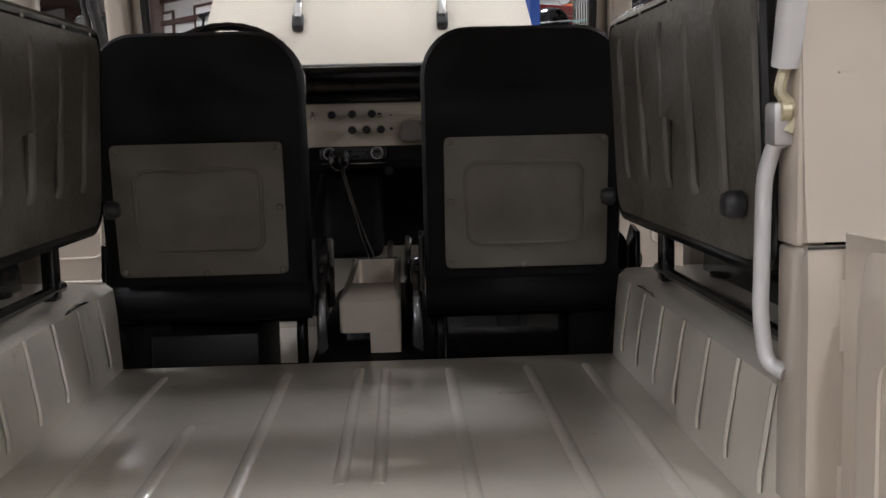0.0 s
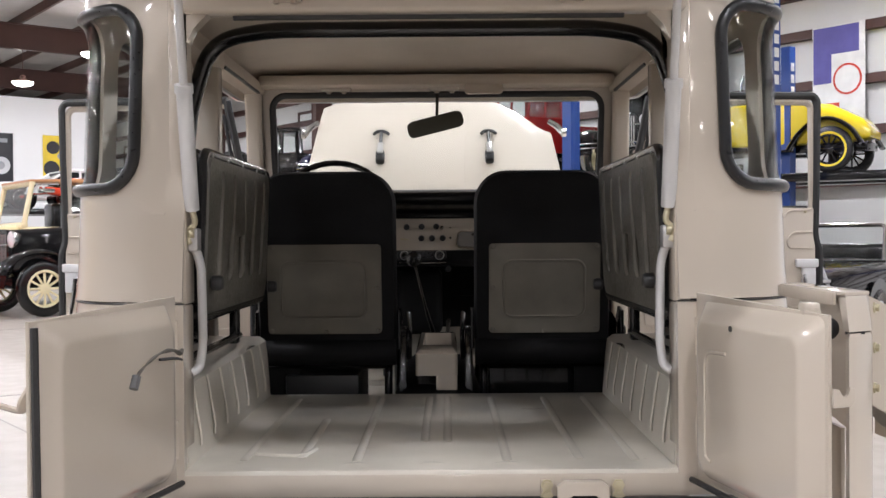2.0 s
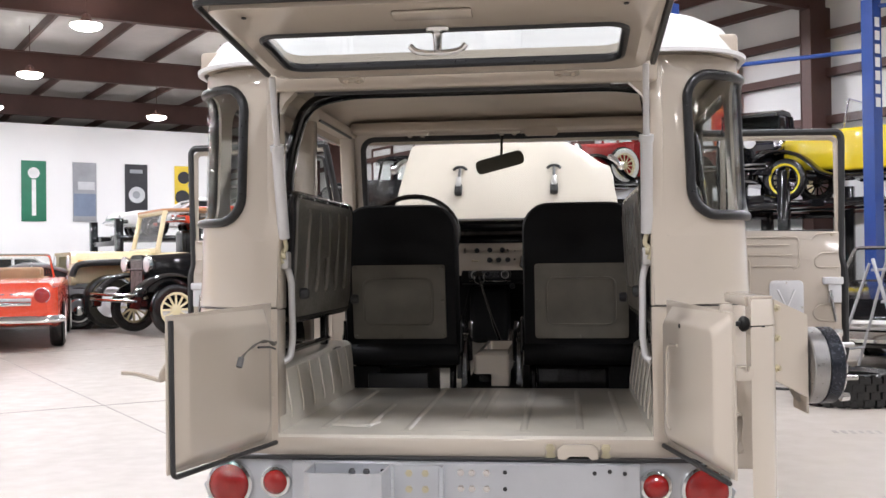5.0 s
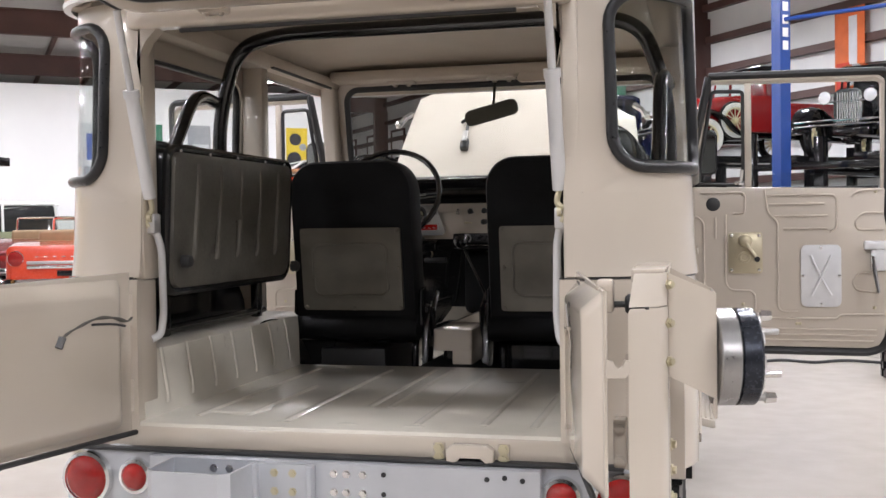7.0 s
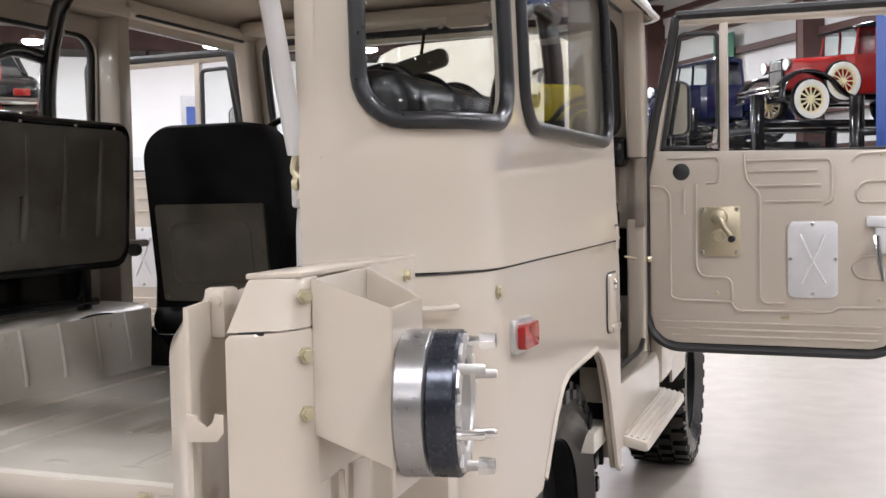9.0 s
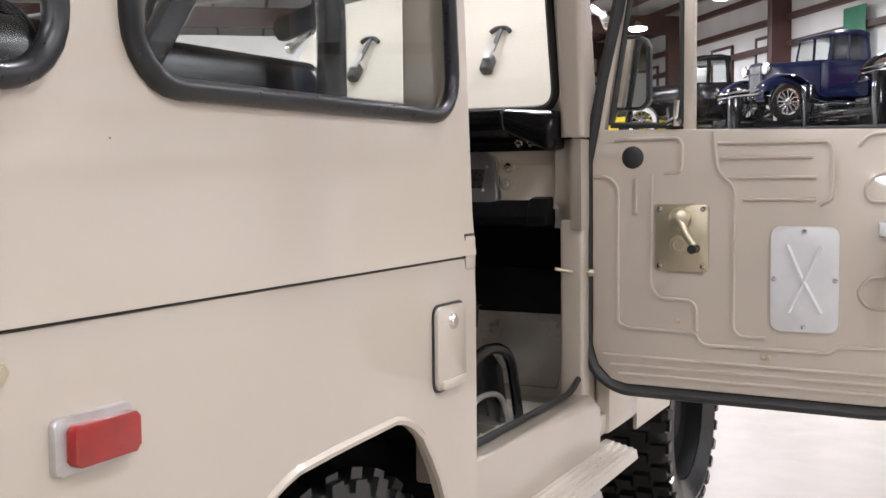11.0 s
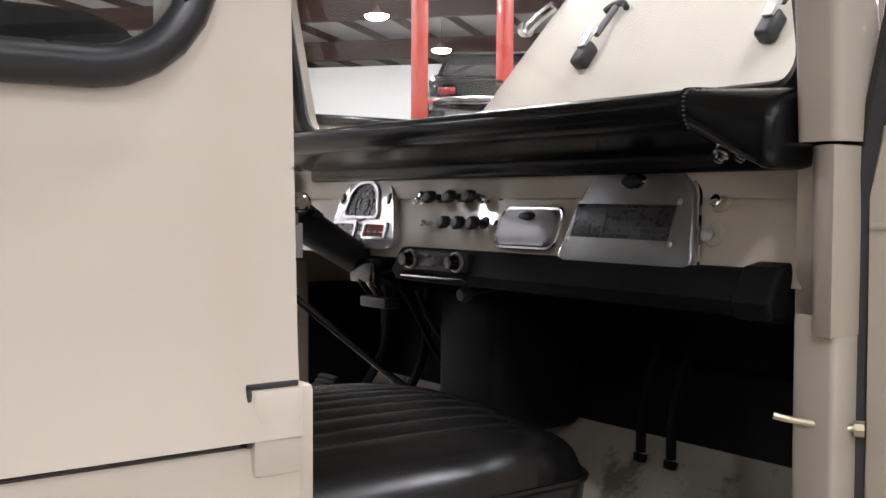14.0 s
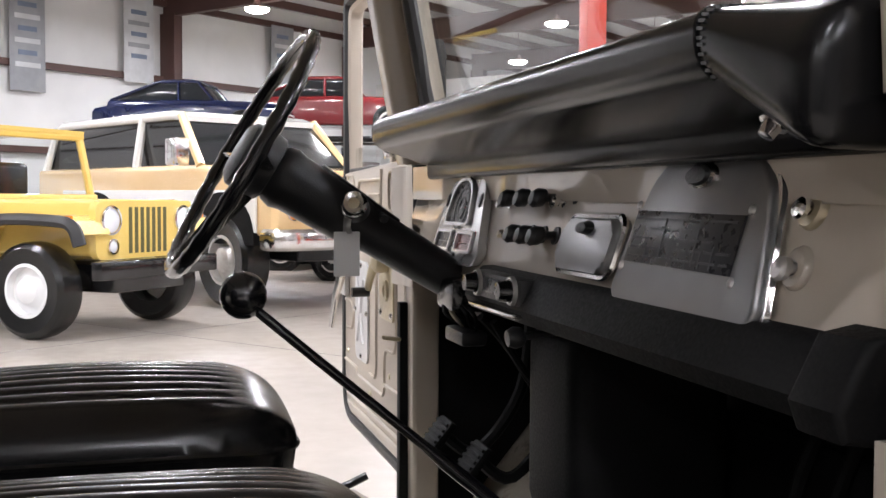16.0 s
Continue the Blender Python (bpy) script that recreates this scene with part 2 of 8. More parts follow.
def to3(p, h, plane):
    return {"xz": (p[0], h, p[1]), "yz": (h, p[0], p[1]), "xy": (p[0], p[1], h)}[plane]


def prism(bm, pts, h0, h1, plane="xz", bev=0.0, seg=2):
    a = [bm.verts.new(to3(p, h0, plane)) for p in pts]
    b = [bm.verts.new(to3(p, h1, plane)) for p in pts]
    n = len(pts)
    fs = [bm.faces.new(a), bm.faces.new(b[::-1])]
    for i in range(n):
        fs.append(bm.faces.new((a[i], b[i], b[(i + 1) % n], a[(i + 1) % n])))
    if bev:
        es = list(set(fs[0].edges) | set(fs[1].edges))
        bmesh.ops.bevel(bm, geom=es, offset=bev, segments=seg, affect="EDGES", profile=0.5)
    return bm


def rrect(x0, x1, z0, z1, r, n=5, k=1):
    """A rounded rectangle as a loop, n steps a corner, k pieces a side; r one radius or four (bottom left, bottom right, top right, top left)."""
    r4 = list(r) if isinstance(r, (list, tuple)) else [r] * 4
    cs = [(x0 + r4[0], z0 + r4[0], 180, r4[0]), (x1 - r4[1], z0 + r4[1], 270, r4[1]), (x1 - r4[2], z1 - r4[2], 0, r4[2]), (x0 + r4[3], z1 - r4[3], 90, r4[3])]
    corners = [[(cx + rr * math.cos(radians(a0 + 90 * i / n)), cz + rr * math.sin(radians(a0 + 90 * i / n))) for i in range(n + 1)] for cx, cz, a0, rr in cs]
    out = []
    for q in range(4):
        out += corners[q]
        s, e = corners[q][-1], corners[(q + 1) % 4][0]
        out += [(s[0] + (e[0] - s[0]) * i / k, s[1] + (e[1] - s[1]) * i / k) for i in range(1, k)]
    return out


def loft(bm, loops, cap=True, closed=True):
    rings = [[bm.verts.new(p) for p in lp] for lp in loops]
    n = len(rings[0])
    for a, b in zip(rings, rings[1:]):
        for j in range(n if closed else n - 1):
            bm.faces.new((a[j], a[(j + 1) % n], b[(j + 1) % n], b[j]))
    if cap:
        bm.faces.new(rings[0][::-1])
        bm.faces.new(rings[-1])
    return bm


def ringplate(bm, outer, inner, h0, h1, plane="xz"):
    """A flat frame between two loops of one length."""
    L = [[bm.verts.new(to3(p, h, plane)) for p in lp] for lp in (outer, inner) for h in (h0, h1)]
    oa, ob, ia, ib = L
    n = len(oa)
    for i in range(n):
        j = (i + 1) % n
        for a, b in ((oa, ia), (ob, ib), (oa, ob), (ia, ib)):
            bm.faces.new((a[i], a[j], b[j], b[i]))
    return bm


def sheet(bm, fn, us, vs):
    g = [[bm.verts.new(fn(u, v)) for v in vs] for u in us]
    for i in range(len(us) - 1):
        for j in range(len(vs) - 1):
            bm.faces.new((g[i][j], g[i + 1][j], g[i + 1][j + 1], g[i][j + 1]))
    return bm


def span(a, b, n):
    return [a + (b - a) * i / n for i in range(n + 1)]


def thicken(bm, d, inside=None):
    """Gives an open sheet a thickness d, towards the point inside where that is given."""
    bmesh.ops.remove_doubles(bm, verts=bm.verts, dist=0.0004)
    bmesh.ops.recalc_face_normals(bm, faces=bm.faces)
    bm.normal_update()
    if inside is not None:
        c, left = Vector(inside), set(bm.faces)
        while left:
            isle, todo = set(), [left.pop()]
            while todo:
                f = todo.pop()
                isle.add(f)
                for e in f.edges:
                    for g in e.link_faces:
                        if g in left:
                            left.discard(g)
                            todo.append(g)
            if sum((f.calc_center_median() - c).dot(f.normal) * f.calc_area() for f in isle) < 0:
                bmesh.ops.reverse_faces(bm, faces=list(isle))
        bm.normal_update()
    twin = {v: bm.verts.new(v.co - v.normal * abs(d)) for v in list(bm.verts)}
    rim = [e for e in bm.edges if len(e.link_faces) == 1]
    for f in list(bm.faces):
        bm.faces.new([twin[v] for v in reversed(f.verts)])
    for e in rim:
        a, b = e.verts
        bm.faces.new((a, b, twin[b], twin[a]))
    return bm


def bolt(bm, p, d, r=0.009, h=0.008):
    lathe(bm, [(0, 0), (r * 1.5, 0), (r * 1.5, h * 0.3), (r, h * 0.3), (r, h), (0, h)], aim(p, d), 6)
    return bm


# ---- the vehicle: a short hard-top four-wheel-drive, axis along y, tail at y = 0 ----
truck = thing("off_road_vehicle", "beige short four-wheel-drive with white roof and doors open", "vehicle")
RC, YB = 0.235, 1.265                       # radius of the rear corners, the door opening's rear edge
S_ARC = 0.06 + RC * math.pi / 2
S_END = S_ARC + YB - RC


def plan(s):
    """The outside of the right rear quarter in plan, by the way along it from the tail opening."""
    if s < 0.06:
        return 0.52 + s, 0.0
    if s < S_ARC:
        a = (s - 0.06) / RC
        return 0.58 + RC * math.sin(a), RC - RC * math.cos(a)
    return 0.815, RC + s - S_ARC


def skin(sx, s, z, out=0.0):
    """A place on the quarter's skin; out: metres proud of it."""
    x, y = plan(s)
    a = min(max((s - 0.06) / RC, 0), math.pi / 2)
    x, y = x + out * math.sin(a), y - out * math.cos(a)
    if z > 1.025:                           # the hard top stands in from the tub's tail
        x, y = x + 0.012 * max(0, 1 - s / 0.06), y + 0.038 * math.cos(a)
    return Vector((sx * (x - max(0, z - 1.03) * 0.035 * (x / 0.815)), y + max(0, z - 1.03) * 0.03 * math.cos(a), z))


def s_of_y(y):
    return S_ARC + y - RC


def arch(y):
    """Lower edge of the quarter panel, with the wheel arch."""
    ks = ((0.0, 0.575), (0.465, 0.575), (0.56, 0.69), (0.618, 0.743), (0.68, 0.766), (0.80, 0.773), (0.97, 0.779), (1.01, 0.766), (1.06, 0.728), (1.11, 0.651), (1.163, 0.537), (1.205, 0.437), (1.225, 0.424), (1.265, 0.422))
    for (a, za), (b, zb) in zip(ks, ks[1:]):
        if a <= y <= b:
            return za + (zb - za) * (y - a) / (b - a)
    return ks[-1][1]


WINDOWS = ((0.124, 0.494, 1.272, 1.662), (0.598, 1.390, 1.276, 1.662))     # s0, s1, z0, z1 of the two side panes


def side_quarter(sx):
    """Tub side below the belt, hard-top side above it, with its two panes."""
    bm = B()
    ss = sorted(set(span(0, 0.06, 2) + span(0.06, S_ARC, 16) + span(S_ARC, S_END, 88)))
    def low(s, v):
        zb = arch(max(plan(s)[1], 0)) if s > S_ARC else 0.585
        z = zb + (1.022 - zb) * v
        return skin(sx, s, z, 0.003 - 0.005 * max(0.0, (z - 0.935) / 0.087) ** 2)          # the shoulder rolls in under the belt
    sheet(bm, low, ss, span(0, 0.7, 5) + span(0.76, 1, 6))
    sheet(bm, lambda s, v: skin(sx, s, 1.022, -0.002) * (1 - v) + Vector((*skin(sx, s, 1.03, -0.010).xy, 1.0225)) * v, ss, (0, 1))
    thicken(bm, 0.020, (0, 1.0, 1.0))
    part("tub_side", bm, M_PAINT, truck, "glossy beige lower body side with wheel arch")
    # flange round the wheel arch
    bm = B()
    pts = [skin(sx, s_of_y(y), arch(y), 0.002) for y in span(0.48, 1.262, 26)]
    tube(bm, pts, 0.008, 6)
    part("arch_flange", bm, M_PAINT, truck)
    # hard-top side
    bm = B()
    sheet(bm, lambda s, z: skin(sx, s, z, 0.005 * max(0.0, 1 - (z - 1.027) / 0.09) ** 2), ss, span(1.027, 1.12, 8) + span(1.14, 1.215, 2))
    sheet(bm, lambda s, z: skin(sx, s, z), ss, span(1.695, 1.715, 1))
    zs = span(1.215, 1.695, 8)
    sheet(bm, lambda s, z: skin(sx, s, z), span(0, 0.05, 3), zs)
    for (s0, s1, z0, z1), (a, b) in zip(WINDOWS, ((0.05, 0.5625), (0.5625, S_END))):
        o = rrect(a, b, 1.215, 1.695, 0.004, 6, 16)
        i = rrect(s0, s1, z0, z1, (0.075, 0.075, 0.07, 0.07), 6, 16)
        loops = [[skin(sx, p[0] + (q[0] - p[0]) * t, p[1] + (q[1] - p[1]) * t) for p, q in zip(o, i)] for t in (0, 0.5, 1)]
        loft(bm, loops, cap=False)
    thicken(bm, 0.018, (0, 1.0, 1.3))
    part("hard_top_side", bm, M_PAINT, truck, "glossy beige hard-top side with rounded rear corner")
    for s0, s1, z0, z1 in WINDOWS:
        lp = rrect(s0, s1, z0, z1, (0.075, 0.075, 0.07, 0.07), 6, 16)
        bm = B()
        tube(bm, [skin(sx, s, z, 0.004) for s, z in lp], 0.0145, 14, closed=True, flat=0.9)
        g = part("window_gasket", bm, M_GASKET, truck, "dark rubber window seal")
        cs, cz = (s0 + s1) / 2, (z0 + z1) / 2
        bm = B()
        loops = [[skin(sx, cs + (s - cs) * f, cz + (z - cz) * f, -0.006) for s, z in lp] for f in (1, 0.8, 0.6, 0.4, 0.2, 0.02)]
        loft(bm, loops, cap=False)
        thicken(bm, -0.004)
        pane = part("side_window_pane", bm, M_GLASS, truck, "curved clear window glass")
        pane.visible_shadow = False
    # chrome bead in the corner seal and belt seam lip
    bm = B()
    tube(bm, [skin(sx, s, 1.0246, -0.0005) for s in ss if plan(s)[1] < 1.2255], 0.0015, 6)
    part("belt_seam", bm, M_RUBBER, truck)
    # rear post: the return of the skin into the opening
    bm = B()
    box(bm, min(sx * 0.522, sx * 0.56), max(sx * 0.522, sx * 0.56), 0.004, 0.10, 0.60, 1.02, 0.006)
    box(bm, min(sx * 0.524, sx * 0.56), max(sx * 0.524, sx * 0.56), 0.046, 0.12, 1.02, 1.70, 0.006)
    part("rear_post", bm, M_PAINT, truck)
    bm = B()
    xa, xb = sorted((sx * 0.525, sx * 0.79))
    box(bm, xa, xb, 0.012, 0.06, 0.585, 0.86, 0.004)
    part("rear_inner_panel", bm, M_PAINT, truck)
    # door-side post
    bm = B()
    xa, xb = sorted((sx * 0.72, sx * 0.812))
    box(bm, xa, xb, 1.20, 1.262, 0.60, 1.022, 0.008)
    xa, xb = sorted((sx * 0.700, sx * 0.785))
    box(bm, xa, xb, 1.20, 1.262, 1.022, 1.76, 0.012)
    part("door_post", bm, M_PAINT, truck)
    bm = B()
    xa, xb = sorted((sx * 0.755, sx * 0.812))
    box(bm, xa, xb, 1.260, 1.280, 0.945, 1.062, 0.005)
    part("door_striker", bm, M_PAINT, truck, "beige door latch striker plate")
    bm = B()
    xa, xb = sorted((sx * 0.742, sx * 0.8185))
    box(bm, xa, xb, 1.228, 1.268, 1.000, 1.062, 0.005)
    part("post_bracket", bm, M_PAINT, truck)
    bm = B()
    xa, xb = sorted((sx * 0.80, sx * 0.8166))
    box(bm, xa, xb, 1.2235, 1.228, 1.022, 1.066, 0.001)
    box(bm, xa, xb, 1.2235, 1.264, 1.062, 1.0665, 0.001)
    part("bracket_gap", bm, M_RUBBER, truck)


for side in (1, -1):
    side_quarter(side)

# quarter details on the passenger side
bm = B()
prism(bm, rrect(1.094, 1.205, 0.800, 0.946, 0.018), 0.816, 0.828, "yz", 0.003)
lid = part("fuel_lid", bm, M_PAINT, truck, "beige rectangular fuel filler lid")
bm = B()
prism(bm, rrect(1.090, 1.209, 0.796, 0.950, 0.020), 0.8182, 0.8212, "yz")
part("lid_gap", bm, M_RUBBER, lid)
bm = B()
lathe(bm, [(0, 0.006), (0.008, 0.006), (0.009, 0.004), (0.014, 0.004), (0.015, 0), (0, 0)], aim((0.828, 1.150, 0.918), (1, 0, 0)), 16)
part("lid_lock", bm, M_CHROME, lid, "round chrome lock")
bm = B()
prism(bm, rrect(1.103, 1.196, 0.802, 0.818, 0.006), 0.827, 0.835, "yz", 0.002)
part("lid_pull", bm, M_PAINT, lid)
bm = B()
prism(bm, rrect(0.262, 0.372, 0.868, 0.928, 0.008), 0.815, 0.827, "yz", 0.003)
mk = part("side_marker_lamp", bm, M_STEEL, truck, "red side marker lamp in a metal bezel")
bm = B()
prism(bm, rrect(0.277, 0.369, 0.876, 0.920, 0.006), 0.826, 0.841, "yz", 0.004)
part("lens", bm, M_RED, mk, "red lens")
bm = B()
q = [skin(1, s, 0.972, o) for s, o in ((0.20, 0.0), (0.203, 0.014), (0.215, 0.020), (0.27, 0.020), (0.282, 0.014), (0.285, 0.0))]
tube(bm, catmull(q, 4), 0.005, 8)
part("rope_hook", bm, M_PAINT, truck)
for s, z in ((0.20, 0.94), (0.20, 0.90), (0.40, 0.985)):
    bm = B()
    bolt(bm, skin(1, s, z, 0.003), skin(1, s, z, 0.1) - skin(1, s, z, 0), 0.008, 0.006)
    part("body_bolt", bm, M_ZINC, truck)

# load floor with pressed ribs
bm = B()
box(bm, -0.55, 0.55, 0.0, 1.075, 0.60, 0.672, 0.006)
load_floor = part("load_floor", bm, M_FLOORP, truck, "scuffed beige steel load floor with pressed ribs")
for x, y0, y1 in ((-0.415, 0.10, 0.98), (-0.29, 0.13, 0.62), (-0.165, 0.08, 0.98), (-0.02, 0.30, 1.0), (0.035, 0.30, 1.0), (0.165, 0.08, 0.98), (0.325, 0.10, 0.98), (0.445, 0.08, 0.98)):
    bm = B()
    tube(bm, [(x, y0, 0.670), (x, y0 + 0.02, 0.672), (x, y1 - 0.02, 0.672), (x, y1, 0.670)], 0.011, 8, flat=0.42, up=(1, 0, 0))
    part("floor_rib", bm, M_FLOORP, load_floor)
for x, y in ((-0.165, 0.06), (0.0, 0.06), (0.165, 0.06)):
    bm = B()
    lathe(bm, [(0, 0.003), (0.02, 0.002), (0.028, 0), (0, 0)], Matrix.Translation((x, y, 0.672)) @ Matrix.Diagonal((1, 0.45, 1, 1)), 14)
    part("floor_dimple", bm, M_FLOORP, load_floor)
bm = B()
tube(bm, rounded([(-0.40, 0.16, 0.672), (-0.29, 0.13, 0.672), (-0.27, 0.22, 0.672)], 0.06), 0.006, 6)
part("floor_bead", bm, M_FLOORP, load_floor)
bm = B()
box(bm, -0.60, 0.60, -0.004, 0.03, 0.612, 0.664, 0.008)
sill = part("tail_sill", bm, M_PAINT, truck, "beige tail sill below the load floor")
bm = B()
box(bm, -0.66, 0.66, -0.030, 0.01, 0.606, 0.615, 0.002)
part("sill_seal", bm, M_RUBBER, truck)
for x, w in ((-0.575, 0.05), (-0.33, 0.05), (0.34, 0.04), (0.57, 0.05)):
    bm = B()
    box(bm, x - w / 2, x + w / 2, -0.006, 0.02, 0.578, 0.590, 0.002)
    part("sill_clip", bm, M_SILVER, truck)
# latch striker on the sill
bm = B()
prism(bm, [(0.262, 0.612), (0.262, 0.640), (0.278, 0.652), (0.356, 0.652), (0.372, 0.640), (0.372, 0.612), (0.352, 0.606), (0.345, 0.626), (0.292, 0.626), (0.284, 0.606)], -0.030, -0.004, "xz", 0.004)
stk = part("sill_striker", bm, M_PAINT, truck, "beige latch striker with zinc bolts")
for x in (0.242, 0.392):
    bm = B()
    box(bm, x - 0.014, x + 0.014, -0.010, -0.002, 0.606, 0.652, 0.004)
    part("striker_ear", bm, M_PAINT, stk)
    for z in (0.618, 0.640):
        bm = B()
        bolt(bm, (x, -0.010, z), (0, -1, 0), 0.009, 0.008)
        part("striker_bolt", bm, M_ZINC, stk)

# wheel boxes inside
for sx in (1, -1):
    bm = B()
    def wb(u, v):
        y = 0.03 + 1.07 * u
        x, z = ((0.517, 0.668), (0.530, 0.79), (0.538, 0.838), (0.556, 0.852), (0.785, 0.856))[int(v)]
        if u > 0.99:
            y = 1.06 + (z - 0.668) * 0.22
        return Vector((sx * x, y, z))
    sheet(bm, wb, span(0, 1, 12), range(5))
    thicken(bm, 0.004)
    wbx = part("wheel_box", bm, M_FLOORP, truck, "scuffed beige inner wheel box with pressed ribs")
    for y in (0.14, 0.28, 0.42, 0.56, 0.70, 0.84, 0.97):
        bm = B()
        tube(bm, [(sx * 0.517, y, 0.70), (sx * 0.5165, y, 0.72), (sx * 0.5325, y, 0.825), (sx * 0.536, y, 0.84)], 0.0075, 8, flat=0.42, up=(0, 1, 0))
        part("box_rib", bm, M_FLOORP, wbx)
    bm = B()
    xa, xb = sorted((sx * 0.64, sx * 0.776))
    box(bm, xa, xb, 0.24, 1.24, 1.012, 1.035, 0.006)
    part("belt_ledge", bm, M_PAINT, truck)
    bm = B()
    prism(bm, [(0.04, 0.80), (1.04, 0.80), (1.02, 0.90), (0.95, 0.99), (0.12, 0.99), (0.04, 0.92)], sx * 0.70, sx * 0.74, "yz", 0.006)
    part("dark_side_lining", bm, M_BLACK, truck)

# front floor, tunnel, firewall, rockers
bm = B()
box(bm, -0.79, 0.79, 1.06, 2.16, 0.50, 0.552, 0.004)
part("front_floor", bm, M_FLOORP, truck, "beige front cabin floor")
bm = B()
box(bm, -0.55, 0.55, 1.055, 1.075, 0.545, 0.668, 0.003)
part("floor_riser", bm, M_FLOORP, truck)
for sx in (1, -1):
    bm = B()
    prism(bm, [(1.27, 0.44), (2.03, 0.44), (2.03, 0.585), (1.97, 0.625), (1.36, 0.625), (1.27, 0.64)], sx * 0.735, sx * 0.803, "yz", 0.012, 3)
    part("rocker_sill", bm, M_PAINT, truck, "glossy beige door sill")
    bm = B()
    box(bm, min(sx * 0.45, sx * 0.776), max(sx * 0.45, sx * 0.776), 1.226, 1.240, 0.43, 0.74, 0.003)
    part("arch_liner", bm, M_DULL, truck, "black inner wheel arch liner")
    bm = B()
    tube(bm, rounded([(sx * 0.755, 1.282, 0.90), (sx * 0.755, 1.282, 0.634), (sx * 0.755, 1.93, 0.634), (sx * 0.755, 1.99, 0.66)], 0.06), 0.008, 6)
    part("door_opening_seal", bm, M_RUBBER, truck)
    # step plate with pressed ribs
    bm = B()
    prism(bm, [(sx * 0.785, 0.452), (sx * 0.785, 0.482), (sx * 0.868, 0.462), (sx * 0.872, 0.440), (sx * 0.862, 0.436)], 1.375, 2.12, "xz", 0.004)
    stp = part("side_step", bm, M_TAN, truck, "beige side step with ribbed tread")
    for i in range(4):
        x = sx * (0.806 + i * 0.017)
        bm = B()
        box(bm, x - 0.004, x + 0.004, 1.39, 2.11, 0.462 - 0.0038 * i, 0.4815 - 0.0038 * i, 0.002)
        part("tread_rib", bm, M_TAN, stp)
bm = B()
prism(bm, [(-0.17, 0.55), (-0.135, 0.645), (-0.10, 0.67), (0.10, 0.67), (0.135, 0.645), (0.17, 0.55)], 1.07, 2.2, "xz", 0.01)
part("gearbox_tunnel", bm, M_DULL, truck, "black carpeted gearbox tunnel")
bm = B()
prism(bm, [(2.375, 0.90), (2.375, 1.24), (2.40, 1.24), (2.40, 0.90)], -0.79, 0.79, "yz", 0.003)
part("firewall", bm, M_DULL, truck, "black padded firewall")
# added dark strip: the shade where toe board meets firewall
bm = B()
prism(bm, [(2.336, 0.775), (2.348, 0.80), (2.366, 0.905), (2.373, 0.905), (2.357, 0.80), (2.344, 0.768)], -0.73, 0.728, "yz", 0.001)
part("toe_shade_strip", bm, M_DULL, truck, "black strip standing in for shade above the toe board")
bm = B()
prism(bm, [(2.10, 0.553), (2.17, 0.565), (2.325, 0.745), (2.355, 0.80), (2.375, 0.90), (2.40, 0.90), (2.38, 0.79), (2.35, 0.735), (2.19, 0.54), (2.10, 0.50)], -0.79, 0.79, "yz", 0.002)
toe = part("toe_board", bm, M_TOE, truck, "scuffed beige sloping toe board, darkened for footwell shade")
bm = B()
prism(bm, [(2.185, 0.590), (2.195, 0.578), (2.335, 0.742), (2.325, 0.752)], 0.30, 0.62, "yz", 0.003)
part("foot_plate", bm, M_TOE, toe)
for x in (0.185, 0.255):
    bm = B()
    tube(bm, rounded([(x + 0.02, 2.33, 0.95), (x + 0.01, 2.305, 0.88), (x, 2.30, 0.80), (x, 2.30, 0.748)], 0.03), 0.009, 8)
    lathe(bm, [(0, 0.016), (0.011, 0.014), (0.013, 0), (0, 0)], aim((x, 2.30, 0.745), (0, -0.3, -1)), 10)
    part("heater_hose", bm, M_DULL, truck)
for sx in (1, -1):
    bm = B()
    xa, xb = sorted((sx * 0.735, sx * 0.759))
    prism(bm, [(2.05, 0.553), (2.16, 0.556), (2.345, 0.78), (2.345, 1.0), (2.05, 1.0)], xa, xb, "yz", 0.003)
    part("kick_panel", bm, M_TOE if sx > 0 else M_DULL, truck, "scuffed beige kick panel, darkened for footwell shade" if sx > 0 else "black carpeted kick panel")
# added black sheet: under-dash shade on the upper kick panel
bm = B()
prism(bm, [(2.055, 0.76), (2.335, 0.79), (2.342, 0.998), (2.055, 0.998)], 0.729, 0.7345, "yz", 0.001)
part("kick_panel_shade", bm, M_DULL, truck, "black sheet standing in for shade on the upper kick panel")
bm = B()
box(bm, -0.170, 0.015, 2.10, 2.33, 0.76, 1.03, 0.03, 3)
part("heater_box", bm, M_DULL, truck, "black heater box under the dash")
bm = B()
prism(bm, [(0.20, 0.5525), (0.70, 0.5525), (0.70, 0.560), (0.20, 0.560)], 1.30, 2.13, "xz", 0.002)
fm = part("passenger_floor_pan", bm, M_FLOORP, truck)
for y in span(1.45, 2.1, 7):
    bm = B()
    tube(bm, [(0.24, y, 0.560), (0.66, y, 0.560)], 0.008, 6, flat=0.5, up=(0, 1, 0))
    part("pan_rib", bm, M_FLOORP, fm)
